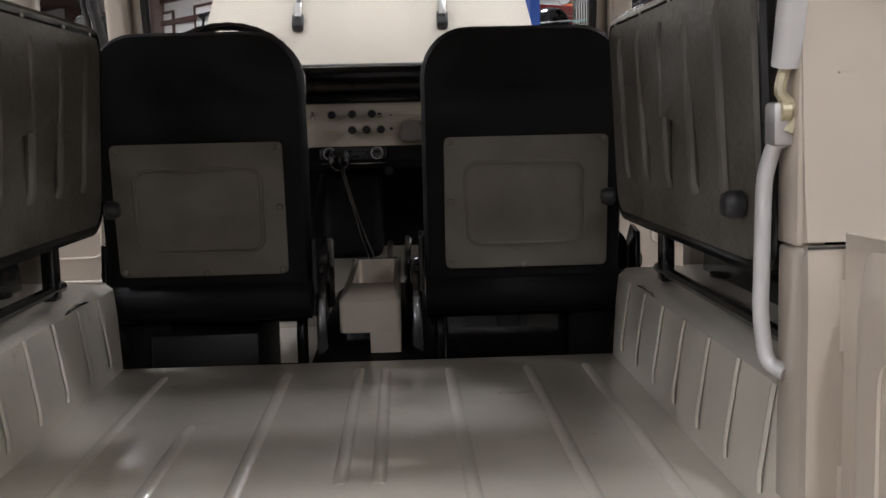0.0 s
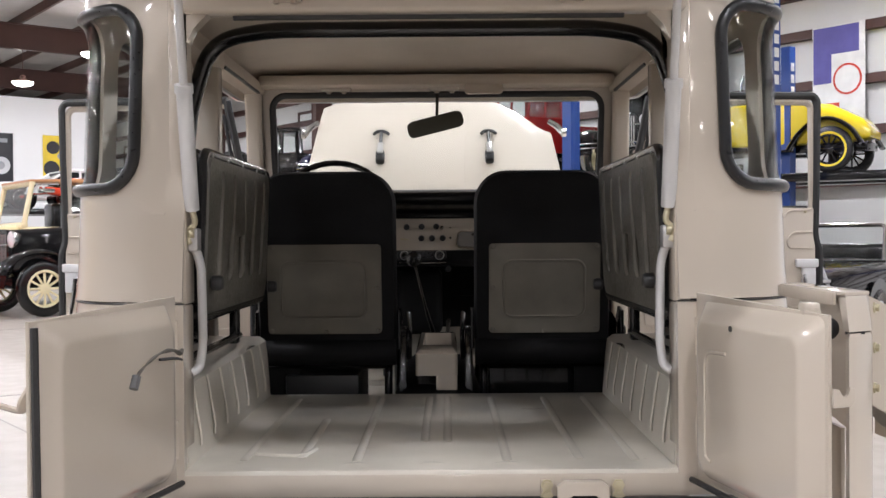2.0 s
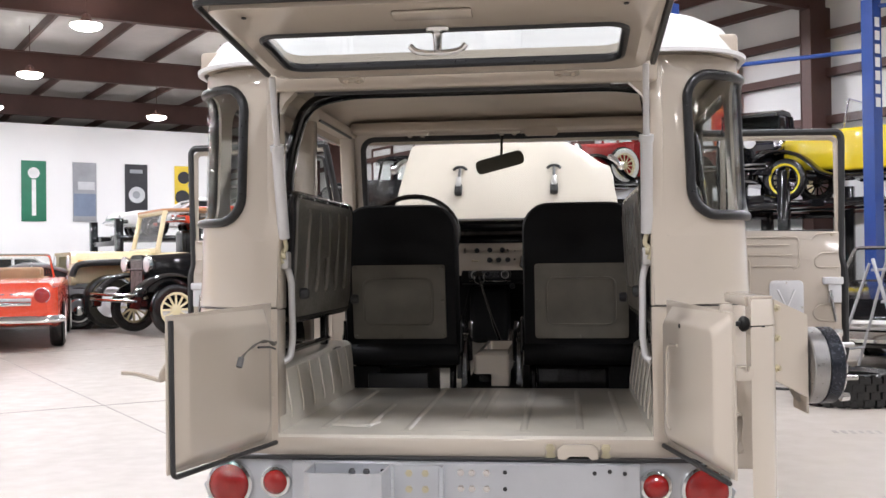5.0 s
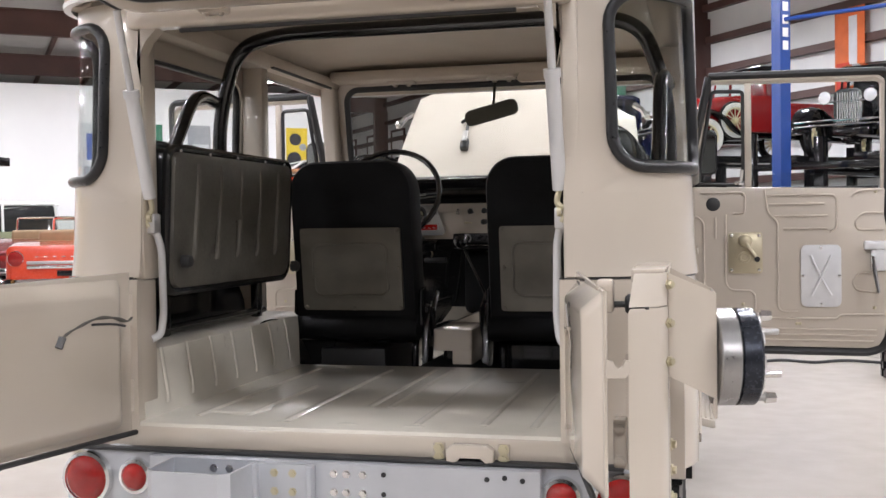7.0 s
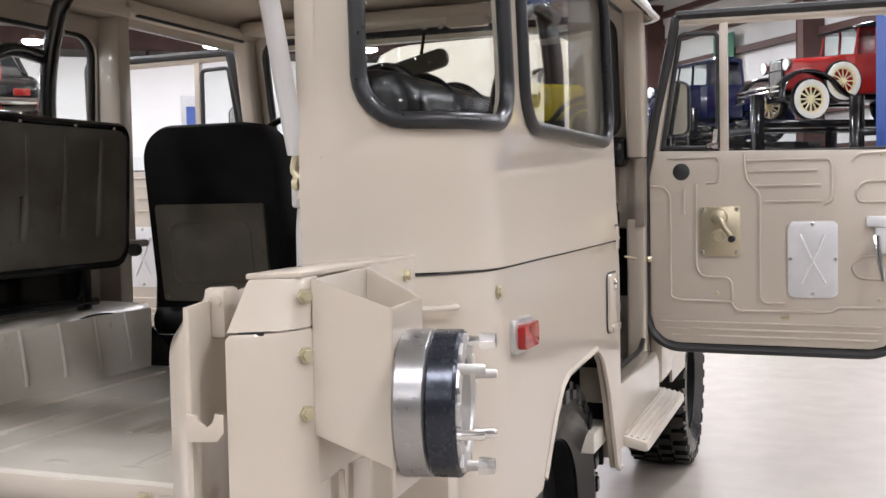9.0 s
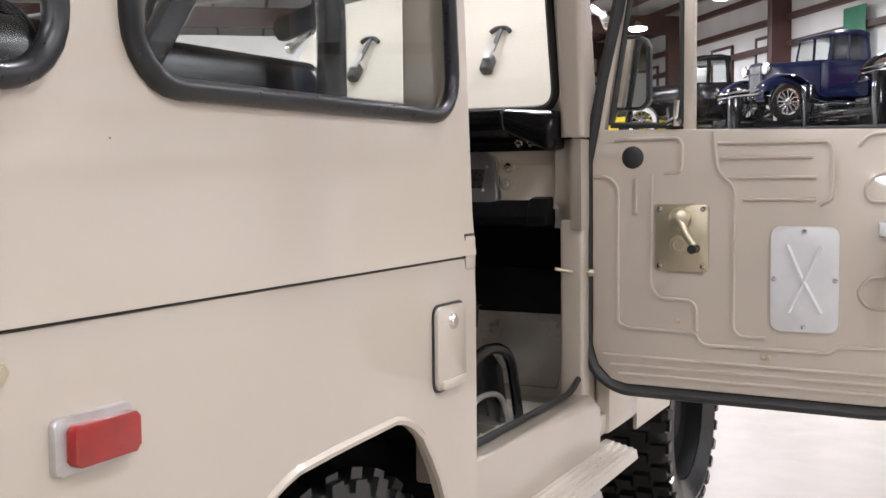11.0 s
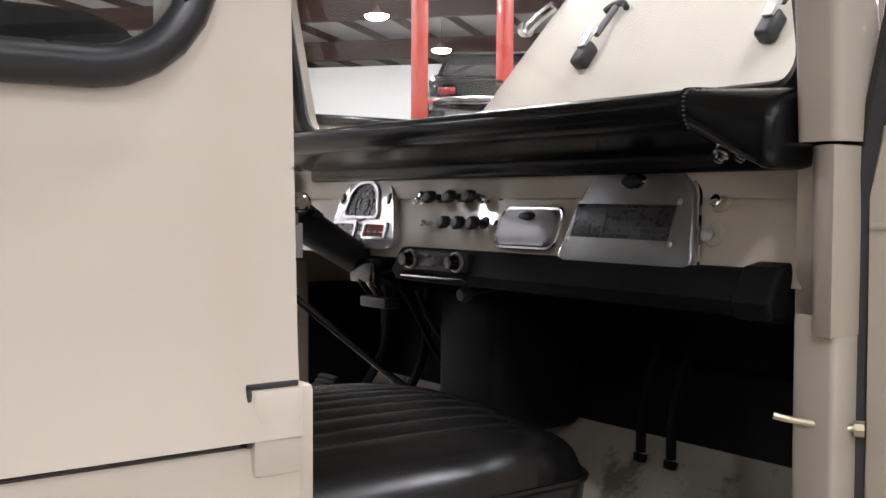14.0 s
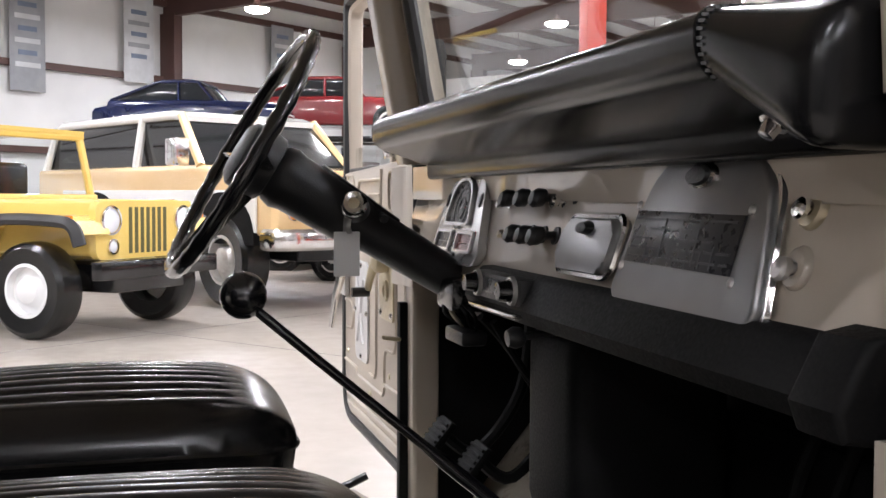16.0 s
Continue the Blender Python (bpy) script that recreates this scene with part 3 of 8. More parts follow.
# centre console: a long bin on the tunnel with an open tray and a cut-away foot
bm = B()
oc = rrect(-0.068, 0.068, 1.16, 1.90, 0.012)
loft(bm, [[(x, y, z) for x, y in oc] for z in (0.716, 0.786)], cap=False)
oc2 = rrect(-0.064, 0.064, 1.165, 1.895, 0.010)
ic = rrect(-0.050, 0.050, 1.405, 1.85, 0.012)
loft(bm, [[(x, y, z) for x, y in lp] for lp, z in ((oc, 0.786), (oc2, 0.790), (ic, 0.790), (ic, 0.70))], cap=False)
bm.faces.new([bm.verts.new((x, y, 0.70)) for x, y in ic])
bmesh.ops.remove_doubles(bm, verts=bm.verts, dist=0.0004)
con = part("console_bin", bm, M_PAINT, truck, "beige open console bin on the tunnel")
bm = B()
box(bm, -0.002, 0.067, 1.160, 1.40, 0.560, 0.719, 0.006)
part("console_foot", bm, M_PAINT, con)
bm = B()
box(bm, -0.066, 0.0, 1.30, 1.32, 0.56, 0.716, 0.002)
part("console_recess", bm, M_BLACK, con)

# cowl, windscreen frame, roof
def ws(z):
    return 2.115 - (z - 1.30) * 0.19


for sx in (1, -1):
    bm = B()
    xa, xb = sorted((sx * 0.70, sx * 0.762))
    o = 0.0 if sx > 0 else 0.062
    prism(bm, [(2.006 + o, 0.56), (2.03 + o, 0.50), (2.06 + o, 0.50), (2.06 + o, 1.060), (2.003 + o, 1.060)], xa, xb, "yz", 0.010, 3)
    part("cowl_post", bm, M_PAINT, truck, "beige front door post")
for sx in (1, -1):
    bm = B()
    prism(bm, [(2.10, 0.50), (2.34, 0.50), (2.40, 0.80), (2.40, 1.22), (2.10, 1.25)], sx * 0.76, sx * 0.802, "yz", 0.01)
    part("cowl_side", bm, M_PAINT, truck, "beige cowl side")
    bm = B()
    o = 0.0 if sx > 0 else 0.050
    prism(bm, [(sx * 0.668, 2.057), (sx * 0.690, 2.050), (sx * 0.705, 2.040 + o * 0.3), (sx * 0.722, 2.010 + o * 0.8), (sx * 0.740, 1.994 + o), (sx * 0.763, 1.990 + o), (sx * 0.763, 2.075)], 1.035, 1.262, "xy", 0.003)
    part("dash_end", bm, M_PAINT, truck)
bm = B()
prism(bm, [(2.08, 1.262), (2.45, 1.235), (2.45, 1.20), (2.08, 1.20)], -0.76, 0.76, "yz", 0.006)
part("cowl_top", bm, M_PAINT, truck, "beige cowl top")
bm = B()
o, i = rrect(-0.755, 0.755, 1.268, 1.785, (0.01, 0.01, 0.06, 0.06), 6, 4), rrect(-0.668, 0.668, 1.335, 1.740, 0.055, 6, 4)
vs = [[Vector((x, ws(z) + d, z)) for x, z in lp] for lp in (o, i) for d in (-0.022, 0.022)]
loft(bm, [vs[0], vs[2], vs[3], vs[1], vs[0]], cap=False)
bmesh.ops.remove_doubles(bm, verts=bm.verts, dist=0.0005)
part("windscreen_frame", bm, M_PAINT, truck, "beige windscreen frame")
bm = B()
tube(bm, [(x, ws(z) - 0.016, z) for x, z in rrect(-0.662, 0.662, 1.341, 1.734, 0.055, 6, 4)], 0.014, 8, closed=True)
part("windscreen_gasket", bm, M_RUBBER, truck, "black rubber windscreen seal")
bm = B()
lp = rrect(-0.66, 0.66, 1.343, 1.732, 0.05, 6)
loft(bm, [[(x, ws(z) + d, z) for x, z in lp] for d in (-0.002, 0.003)])
pane = part("windscreen_pane", bm, M_CLEAR, truck, "clear windscreen glass")
pane.visible_shadow = False
for sx in (1, -1):
    bm = B()
    o = 0.0 if sx > 0 else 0.050
    loft(bm, [[(sx * x, y, z) for x, y in rrect(xa, xb, ya, yb, 0.014, 4)] for z, xa, xb, ya, yb in ((1.266, 0.703, 0.765, 1.998 + o, 2.112), (1.40, 0.702, 0.766, 1.990 + o * 0.6, 2.085), (1.58, 0.701, 0.766, 1.975 + o * 0.25, 2.050), (1.756, 0.699, 0.766, 1.958, 2.018))])
    part("front_pillar", bm, M_PAINT, truck, "beige windscreen pillar")
    bm = B()
    tube(bm, [(sx * 0.702, 1.93, 1.735), (sx * 0.702, 1.30, 1.735)], 0.007, 6)
    part("pillar_seal", bm, M_RUBBER, truck)
    # roof rail over the door and the panes
    bm = B()
    xa, xb = sorted((sx * 0.69, sx * 0.775))
    box(bm, xa, xb, 1.22, 2.08, 1.736, 1.778, 0.012)
    box(bm, xa, xb, 0.10, 1.26, 1.718, 1.778, 0.012)
    part("roof_rail", bm, M_LINER, truck, "tan trimmed roof rail")

# roof: white shell, eave gutter, lining
def eave(k=20):
    pts = []
    for a in span(0, 90, 10):
        pts.append((0.58 + 0.222 * math.sin(radians(a)) - 0.005, 0.015 + 0.222 - 0.222 * math.cos(radians(a))))
    pts += [(0.797, y) for y in span(0.35, 2.02, 12)]
    pts += [(0.765, 2.08), (0.72, 2.115)]
    return pts


half = eave()
loop = [(x, y) for x, y in half] + [(-x, y) for x, y in half[::-1]]
dense = []
for a, b in zip(loop, loop[1:] + loop[:1]):
    n = max(1, int(math.dist(a, b) / 0.12))
    dense += [(a[0] + (b[0] - a[0]) * j / n, a[1] + (b[1] - a[1]) * j / n) for j in range(n)]


def shrink(p, d):
    """A point of the eave drawn in by d towards the roof's middle."""
    cx, cy = 0.0, 1.05
    fx, fy = 1 - d / 0.785, 1 - d / 1.05
    return cx + (p[0] - cx) * fx, cy + (p[1] - cy) * fy


bm = B()
loft(bm, [[(*shrink(p, d), z) for p in dense] for d, z in ((0.0, 1.716), (-0.014, 1.716), (-0.016, 1.726), (-0.004, 1.732), (0.012, 1.765), (0.04, 1.81), (0.09, 1.845), (0.17, 1.868), (0.32, 1.884), (0.50, 1.892), (0.70, 1.895))], cap=False)
bm.faces.new([v for v in list(bm.verts)[-len(dense):]])
part("roof_shell", bm, M_ROOF, truck, "white fibreglass roof cap")
bm = B()
loft(bm, [[(*shrink(p, d), z) for p in dense] for d, z in ((0.012, 1.718), (0.05, 1.775), (0.12, 1.812), (0.30, 1.838), (0.70, 1.848))], cap=False)
bm.faces.new([v for v in list(bm.verts)[-len(dense):]])
part("roof_lining", bm, M_LINER, truck, "tan roof lining")
bm = B()
box(bm, -0.548, 0.548, 0.016, 0.075, 1.640, 1.715, 0.012, 3)
part("tail_header", bm, M_PAINT, truck, "beige tail opening header")
for sx in (1, -1):
    bm = B()
    prism(bm, [(sx * 0.515, 1.70), (sx * 0.515, 1.50), (sx * 0.525, 1.56), (sx * 0.50, 1.61), (sx * 0.46, 1.65), (sx * 0.40, 1.66), (sx * 0.36, 1.70)], 0.03, 0.07, "xz")
    part("header_corner", bm, M_PAINT, truck)
bm = B()
tube(bm, [(-0.42, 0.058, 1.638), (0.42, 0.058, 1.638)], 0.007, 6)
part("tail_opening_seal", bm, M_RUBBER, truck)
bm = B()
box(bm, -0.70, 0.70, 1.90, 2.03, 1.755, 1.80, 0.014)
part("front_header", bm, M_LINER, truck, "tan front roof header")
for x in (-0.40, 0.03):
    bm = B()
    box(bm, x - 0.06, x + 0.06, 1.95, 2.01, 1.742, 1.768, 0.01, 3)
    bolt(bm, (x - 0.03, 1.98, 1.742), (0, 0, -1))
    bolt(bm, (x + 0.03, 1.98, 1.742), (0, 0, -1))
    part("header_clamp", bm, M_PAINT, truck)
bm = B()
prism(bm, rrect(0.11, 0.26, 1.722, 1.758, 0.012), 1.90, 1.93, "xz", 0.006, 3)
part("sun_visor", bm, M_LINER, truck, "tan folded sun visor")
# inside mirror
bm = B()
mm = pose(-0.006, 1.935, 1.605, 0, -14, 0)
prism(bm, rrect(-0.112, 0.112, -0.032, 0.032, 0.022), -0.012, 0.010, "xz", 0.006)
bmesh.ops.transform(bm, matrix=mm, verts=bm.verts)
mir = part("inside_mirror", bm, mat("mirror_back_olive", (0.07, 0.068, 0.05), 0.5, var=0.05, bump=0.02), truck, "dark inside mirror on a thin stalk")
bm = B()
rod(bm, (0.0, 1.945, 1.63), (0.002, 1.985, 1.75), 0.006)
part("mirror_stalk", bm, M_BLACK, mir)

# roll hoop with side braces
hoop = rounded([(-0.735, 0.92, 0.86), (-0.735, 0.92, 1.52), (-0.66, 0.915, 1.745), (-0.50, 0.91, 1.778), (0.50, 0.91, 1.778), (0.66, 0.915, 1.745), (0.735, 0.92, 1.52), (0.735, 0.92, 0.86)], 0.14, 8)
bm = B()
tube(bm, hoop, 0.024, 12)
rb = part("roll_hoop", bm, M_BLACK, truck, "black tubular roll hoop")
for sx in (1, -1):
    bm = B()
    tube(bm, rounded([(sx * 0.735, 0.92, 1.56), (sx * 0.72, 0.72, 1.575), (sx * 0.72, 0.46, 1.24), (sx * 0.72, 0.30, 1.02)], 0.12, 8), 0.021, 10)
    part("hoop_brace", bm, M_BLACK, rb)
    bm = B()
    lathe(bm, [(0, 0), (0.05, 0), (0.05, 0.006), (0, 0.006)], Matrix.Translation((sx * 0.735, 0.92, 0.855)), 16)
    part("hoop_foot", bm, M_BLACK, rb)

# ---- tail doors, hatch, bumper ----
def tail_frame(hinge, free):
    """Local axes of an open tail door: x from its hinge to its free edge, y out of its inner or outer face."""
    h = Vector(hinge)
    d = (Vector(free) - h).normalized()
    return Matrix(((d.x, -d.y, 0, h.x), (d.y, d.x, 0, h.y), (0, 0, 1, 0), (0, 0, 0, 1)))


def tail_door(sx, hinge, free, length):
    m = tail_frame(hinge, free)
    inn = -sx                               # local side on which the inner face lies
    bm = B()
    prism(bm, [(0.0, 0.652), (length, 0.655), (length, 1.030), (0.0, 1.042)], -0.016 * inn - 0.004, -0.016 * inn + 0.004, "xz", 0.003)
    d = part("tail_door", bm, M_PAINT, truck, "beige half-height tail door swung open", m)
    # raised inner pan
    bm = B()
    o = rrect(0.035, length - 0.008, 0.665, 1.026, 0.02, 5, 2)
    i = rrect(0.07, length - 0.035, 0.69, 0.995, 0.03, 5, 2)
    i2 = rrect(0.08, length - 0.045, 0.70, 0.985, 0.03, 5, 2)
    loft(bm, [[(x, y * inn, z) for x, z in lp] for lp, y in ((o, -0.012), (i, 0.020), (i2, 0.022))], cap=False)
    bm.faces.new([bm.verts.new((x, 0.022 * inn, z)) for x, z in i2])
    bmesh.ops.remove_doubles(bm, verts=bm.verts, dist=0.0004)
    pan = part("inner_pan", bm, M_PAINT, d, "", None, 60)
    if sx > 0:
        bm = B()
        tube(bm, rounded([(0.135, 0.0225 * inn, 0.715), (0.11, 0.0225 * inn, 0.72), (0.11, 0.0225 * inn, 0.93), (0.20, 0.0225 * inn, 0.935)], 0.03), 0.0035, 6)
        part("pan_bead", bm, M_PAINT, d)
        bm = B()
        lathe(bm, [(0, 0.002), (0.006, 0.002), (0.006, 0), (0, 0)], aim((0.22, 0.022 * inn, 0.985), (0, inn, 0)), 10)
        part("pan_hole", bm, M_RUBBER, d)
    # bottom and free-edge seal
    bm = B()
    tube(bm, rounded([(0.0, 0.0, 0.650), (length, 0.0, 0.650), (length + 0.004, 0.0, 1.02)] if sx < 0 else [(0.0, 0.0, 0.650), (length, 0.0, 0.650)], 0.02), 0.0065, 6)
    part("door_edge_seal", bm, M_RUBBER, d)
    # hinges
    for z in (0.74, 0.95):
        bm = B()
        rod(bm, (-0.004, -0.02 * inn, z - 0.04), (-0.004, -0.02 * inn, z + 0.04), 0.010)
        part("hinge_pin", bm, M_PAINT, d)
    return d, m, inn


left_door, ML, _ = tail_door(-1, (-0.522, -0.012, 0), (-0.630, -0.512, 0), 0.512)
right_door, MR, _ = tail_door(1, (0.546, -0.008, 0), (0.6464, -0.488, 0), 0.492)

# check strap hanging on the tail door
bm = B()
w = [(0.02, -0.01, 0.932), (0.06, -0.03, 0.928), (0.12, -0.045, 0.942), (0.17, -0.045, 0.944), (0.22, -0.045, 0.932), (0.27, -0.05, 0.916), (0.285, -0.05, 0.898)]
w = [(x, -y, z) for x, y, z in w]
tube(bm, catmull(w, 6), [0.0045 + 0.0012 * math.sin(k * 0.9) for k in range(37)], 8, flat=0.6)
st = part("check_strap", bm, mat("grey_brown_cord", (0.10, 0.092, 0.08), 0.7, var=0.15, bump=0.2), left_door, "grey cloth-covered check strap")
bm = B()
rod(bm, (0.278, 0.05, 0.912), (0.290, 0.05, 0.890), 0.0085)
part("strap_end", bm, M_GREY, st)
bm = B()
tube(bm, catmull([(0.07, 0.036, 0.918), (0.13, 0.05, 0.928), (0.19, 0.05, 0.932)], 5), 0.003, 6)
part("strap_wire", bm, M_RUBBER, st)
# outer latch on the door's far side, with its long lever
WL_ = ML.inverted()
bm = B()
box(bm, -0.688, -0.618, -0.405, -0.365, 0.862, 0.925, 0.008)
box(bm, -0.676, -0.632, -0.392, -0.372, 0.924, 0.937, 0.004)
lt = part("tail_door_latch", bm, M_PAINT, left_door, "beige latch with a long lever", WL_)
bm = B()
tube(bm, catmull([(-0.672, -0.408, 0.918), (-0.690, -0.412, 0.888), (-0.702, -0.400, 0.868), (-0.728, -0.402, 0.874), (-0.760, -0.412, 0.884), (-0.794, -0.420, 0.888)], 5), 0.010, 8, flat=0.55)
part("lever", bm, M_PAINT, lt)
for z in (0.878, 0.908):
    bm = B()
    bolt(bm, (-0.648, -0.405, z), (0, -1, 0), 0.006, 0.005)
    part("latch_bolt", bm, M_PAINT, lt)

# spare-wheel carrier on the other tail door: channel post, back plate, top rail, slanting box, hub spacer
WR_ = MR.inverted()
bm = B()
loft(bm, [[(x, y, z) for x, y in pl] for pl, z in (
    ([(0.706, -0.463), (0.746, -0.436), (0.762, -0.405), (0.764, -0.372), (0.756, -0.372), (0.750, -0.400), (0.738, -0.424), (0.708, -0.445)], 0.400),
    ([(0.701, -0.467), (0.752, -0.432), (0.766, -0.402), (0.767, -0.372), (0.759, -0.372), (0.754, -0.398), (0.742, -0.420), (0.704, -0.446)], 0.410),
    ([(0.701, -0.467), (0.752, -0.432), (0.766, -0.402), (0.767, -0.372), (0.759, -0.372), (0.754, -0.398), (0.742, -0.420), (0.704, -0.446)], 0.990),
    ([(0.704, -0.463), (0.750, -0.430), (0.764, -0.400), (0.766, -0.372), (0.758, -0.372), (0.753, -0.398), (0.742, -0.418), (0.707, -0.444)], 0.996))])
carrier = part("wheel_carrier", bm, M_PAINT, right_door, "beige welded spare-wheel carrier with bare hub spacer", WR_)
bm = B()
loft(bm, [[(x, y, z) for x, y in pl] for pl, z in (
    ([(0.702, -0.465), (0.751, -0.433), (0.766, -0.402), (0.765, -0.372), (0.757, -0.372), (0.706, -0.430)], 0.999),
    ([(0.709, -0.431), (0.752, -0.407), (0.764, -0.392), (0.765, -0.360), (0.757, -0.360), (0.712, -0.392)], 1.052),
    ([(0.711, -0.427), (0.752, -0.404), (0.762, -0.390), (0.763, -0.358), (0.757, -0.358), (0.714, -0.390)], 1.057))])
part("post_cap", bm, M_PAINT, carrier)
bm = B()
box(bm, 0.704, 0.736, -0.445, -0.440, 0.994, 0.9985, 0.0, 2)
part("cap_gap", bm, M_RUBBER, carrier)
# back plate with two slots left open below the box
bm = B()
prism(bm, [(-0.372, 0.800), (-0.050, 0.845), (-0.045, 1.060), (-0.372, 1.054)], 0.759, 0.765, "yz", 0.001)
part("carrier_plate", bm, M_PAINT, carrier)
for y0, y1 in ((-0.372, -0.340), (-0.318, -0.300), (-0.276, -0.222)):
    bm = B()
    box(bm, 0.758, 0.766, y0, y1, 0.430, 0.806, 0.001)
    part("carrier_strip", bm, M_PAINT, carrier)
bm = B()
box(bm, 0.756, 0.768, -0.372, -0.215, 0.400, 0.440, 0.003)
part("carrier_foot", bm, M_PAINT, carrier)
for z in (0.560, 0.612, 0.665, 0.715):
    bm = B()
    bolt(bm, (0.766, -0.240, z), (1, -0.2, 0), 0.008, 0.010)
    part("hinge_bolt", bm, M_ZINC if z > 0.6 else M_CHROME, carrier)
bm = B()
prism(bm, [(0.708, -0.430), (0.762, -0.398), (0.764, -0.045), (0.745, -0.040), (0.700, -0.110), (0.702, -0.160)], 1.057, 1.064, "xy", 0.002)
part("top_rail", bm, M_PAINT, carrier)
bm = B()
prism(bm, [(0.697, -0.108), (0.702, -0.108), (0.707, -0.392), (0.702, -0.392)], 1.040, 1.062, "xy", 0.001)
part("rail_lip", bm, M_PAINT, carrier)
# slanting box: two cheeks and the outer plate, open at the top
def cheek(bm, a, b, z0a, z0b, z1a, z1b, t=0.005):
    a, b = Vector((*a, 0)), Vector((*b, 0))
    n = Vector((-(b - a).y, (b - a).x, 0)).normalized() * t
    lo = [a + Vector((0, 0, z0a)), b + Vector((0, 0, z0b)), b + Vector((0, 0, z1b)), a + Vector((0, 0, z1a))]
    va = [bm.verts.new(p) for p in lo]
    vb = [bm.verts.new(p + n) for p in lo]
    bm.faces.new(va), bm.faces.new(vb[::-1])
    for i in range(4):
        j = (i + 1) % 4
        bm.faces.new((va[i], vb[i], vb[j], va[j]))
    bmesh.ops.bevel(bm, geom=list(bm.edges), offset=0.0012, segments=2, affect="EDGES")


for ck in (((0.767, -0.381), (0.852, -0.342), 0.868, 0.822, 1.056, 1.017), ((0.844, -0.222), (0.767, -0.218), 0.826, 0.868, 1.019, 1.058), ((0.853, -0.340), (0.846, -0.224), 0.785, 0.785, 1.017, 1.019)):
    bm = B()
    cheek(bm, *ck)
    part("bracket_plate", bm, M_PAINT, carrier)
for z in (1.036, 0.967, 0.898):
    for p, d in (((0.769, -0.402, z), (0.8, -0.6, 0)), ((0.7655, -0.085, z), (1, 0, 0))):
        bm = B()
        bolt(bm, p, d, 0.0068, 0.009)
        part("carrier_bolt", bm, M_ZINC, carrier)
# hub spacer with studs
HUB = Vector((0.98, 0.20, 0))
hub = aim((0.844, -0.284, 0.893), HUB)
bm = B()
lathe(bm, [(0.050, 0), (0.089, 0), (0.0915, 0.003), (0.0915, 0.036), (0.088, 0.039), (0.050, 0.039), (0.050, 0)], hub, 48)
sp = part("hub_spacer", bm, M_HUB, carrier, "bare machined steel wheel spacer")
bm = B()
lathe(bm, [(0.056, 0.040), (0.089, 0.040), (0.0915, 0.042), (0.0915, 0.072), (0.088, 0.076), (0.066, 0.076), (0.056, 0.070), (0.056, 0.040)], hub, 48)
part("spacer_ring", bm, M_ANOD, sp, "black anodised spacer ring")
bm = B()
star = [((0.086 if math.cos(12 * t) > -0.2 else 0.072) * math.cos(t), (0.086 if math.cos(12 * t) > -0.2 else 0.072) * math.sin(t)) for t in span(0, 2 * math.pi * 95 / 96, 95)]
loft(bm, [[hub @ Vector((x * f, y * f, z)) for x, y in star] for f, z in ((1, 0.070), (1, 0.0785), (0.985, 0.0800))] + [[hub @ (Vector((x, y, 0)).normalized() * r + Vector((0, 0, z))) for x, y in star] for r, z in ((0.060, 0.0800), (0.056, 0.076), (0.054, 0.030), (0.050, 0.022), (0.020, 0.020), (0.001, 0.020))], cap=False)
part("spacer_face", bm, M_STEEL, sp, "machined steel face with notched edge")
for k in range(6):
    a = 2 * math.pi * (k + 0.3) / 6
    bm = B()
    p = hub @ Vector((0.077 * math.cos(a), 0.077 * math.sin(a), 0.070))
    lathe(bm, [(0, 0), (0.007, 0), (0.007, 0.012), (0.0062, 0.014), (0.0062, 0.036), (0.0045, 0.039), (0, 0.039)], aim(p, HUB), 10)
    part("stud", bm, M_CHROME if k % 2 else M_STEEL, sp)
for k in (1, 4):
    a = 2 * math.pi * (k + 0.3) / 6
    bm = B()
    p = hub @ Vector((0.077 * math.cos(a), 0.077 * math.sin(a), 0.094))
    lathe(bm, [(0, 0), (0.012, 0), (0.010, 0.020), (0, 0.020)], aim(p, HUB), 6)
    part("lug_nut", bm, M_CHROME, sp)
# hook, rubber stop and latch box in the gap between door and carrier
bm = B()
prism(bm, [(0.0, 0.878), (0.034, 0.878), (0.042, 0.888), (0.042, 0.908), (0.032, 0.910), (0.030, 0.898), (0.022, 0.893), (0.014, 0.900), (0.012, 0.908), (0.0, 0.910)], -0.003, 0.003, "xz", 0.001)
bmesh.ops.transform(bm, matrix=Matrix.Translation((0.664, -0.492, 0)) @ Matrix.Rotation(radians(18), 4, "Z"), verts=bm.verts)
part("hook", bm, M_PAINT, right_door, "", WR_)
bm = B()
lathe(bm, [(0, -0.045), (0.006, -0.045), (0.006, 0), (0.014, 0.001), (0.0185, 0.006), (0.0185, 0.013), (0.014, 0.019), (0, 0.02)], aim((0.690, -0.386, 0.999), (1, 0.2, 0)), 18)
part("rubber_stop", bm, M_RUBBER, right_door, "black rubber stop", WR_)
bm = B()
box(bm, 0.642, 0.672, -0.420, -0.385, 0.985, 1.046, 0.006)
for x in (0.650, 0.664):
    bolt(bm, (x, -0.421, 1.030), (0, -1, 0), 0.005, 0.003)
part("latch_box", bm, M_PAINT, right_door, "", WR_)
bm = B()
box(bm, 0.668, 0.692, -0.40, -0.36, 0.70, 0.79, 0.004)
for z in (0.715, 0.775):
    bolt(bm, (0.680, -0.40, z), (0, -1, 0), 0.008, 0.008)
part("hinge_block", bm, M_PAINT, right_door, "", WR_)

# hatch raised over the tail
bm = B()
HL = 0.620
tilt = Matrix.Translation((0, -0.015, 1.684)) @ Matrix.Rotation(radians(-5.6), 4, "X")
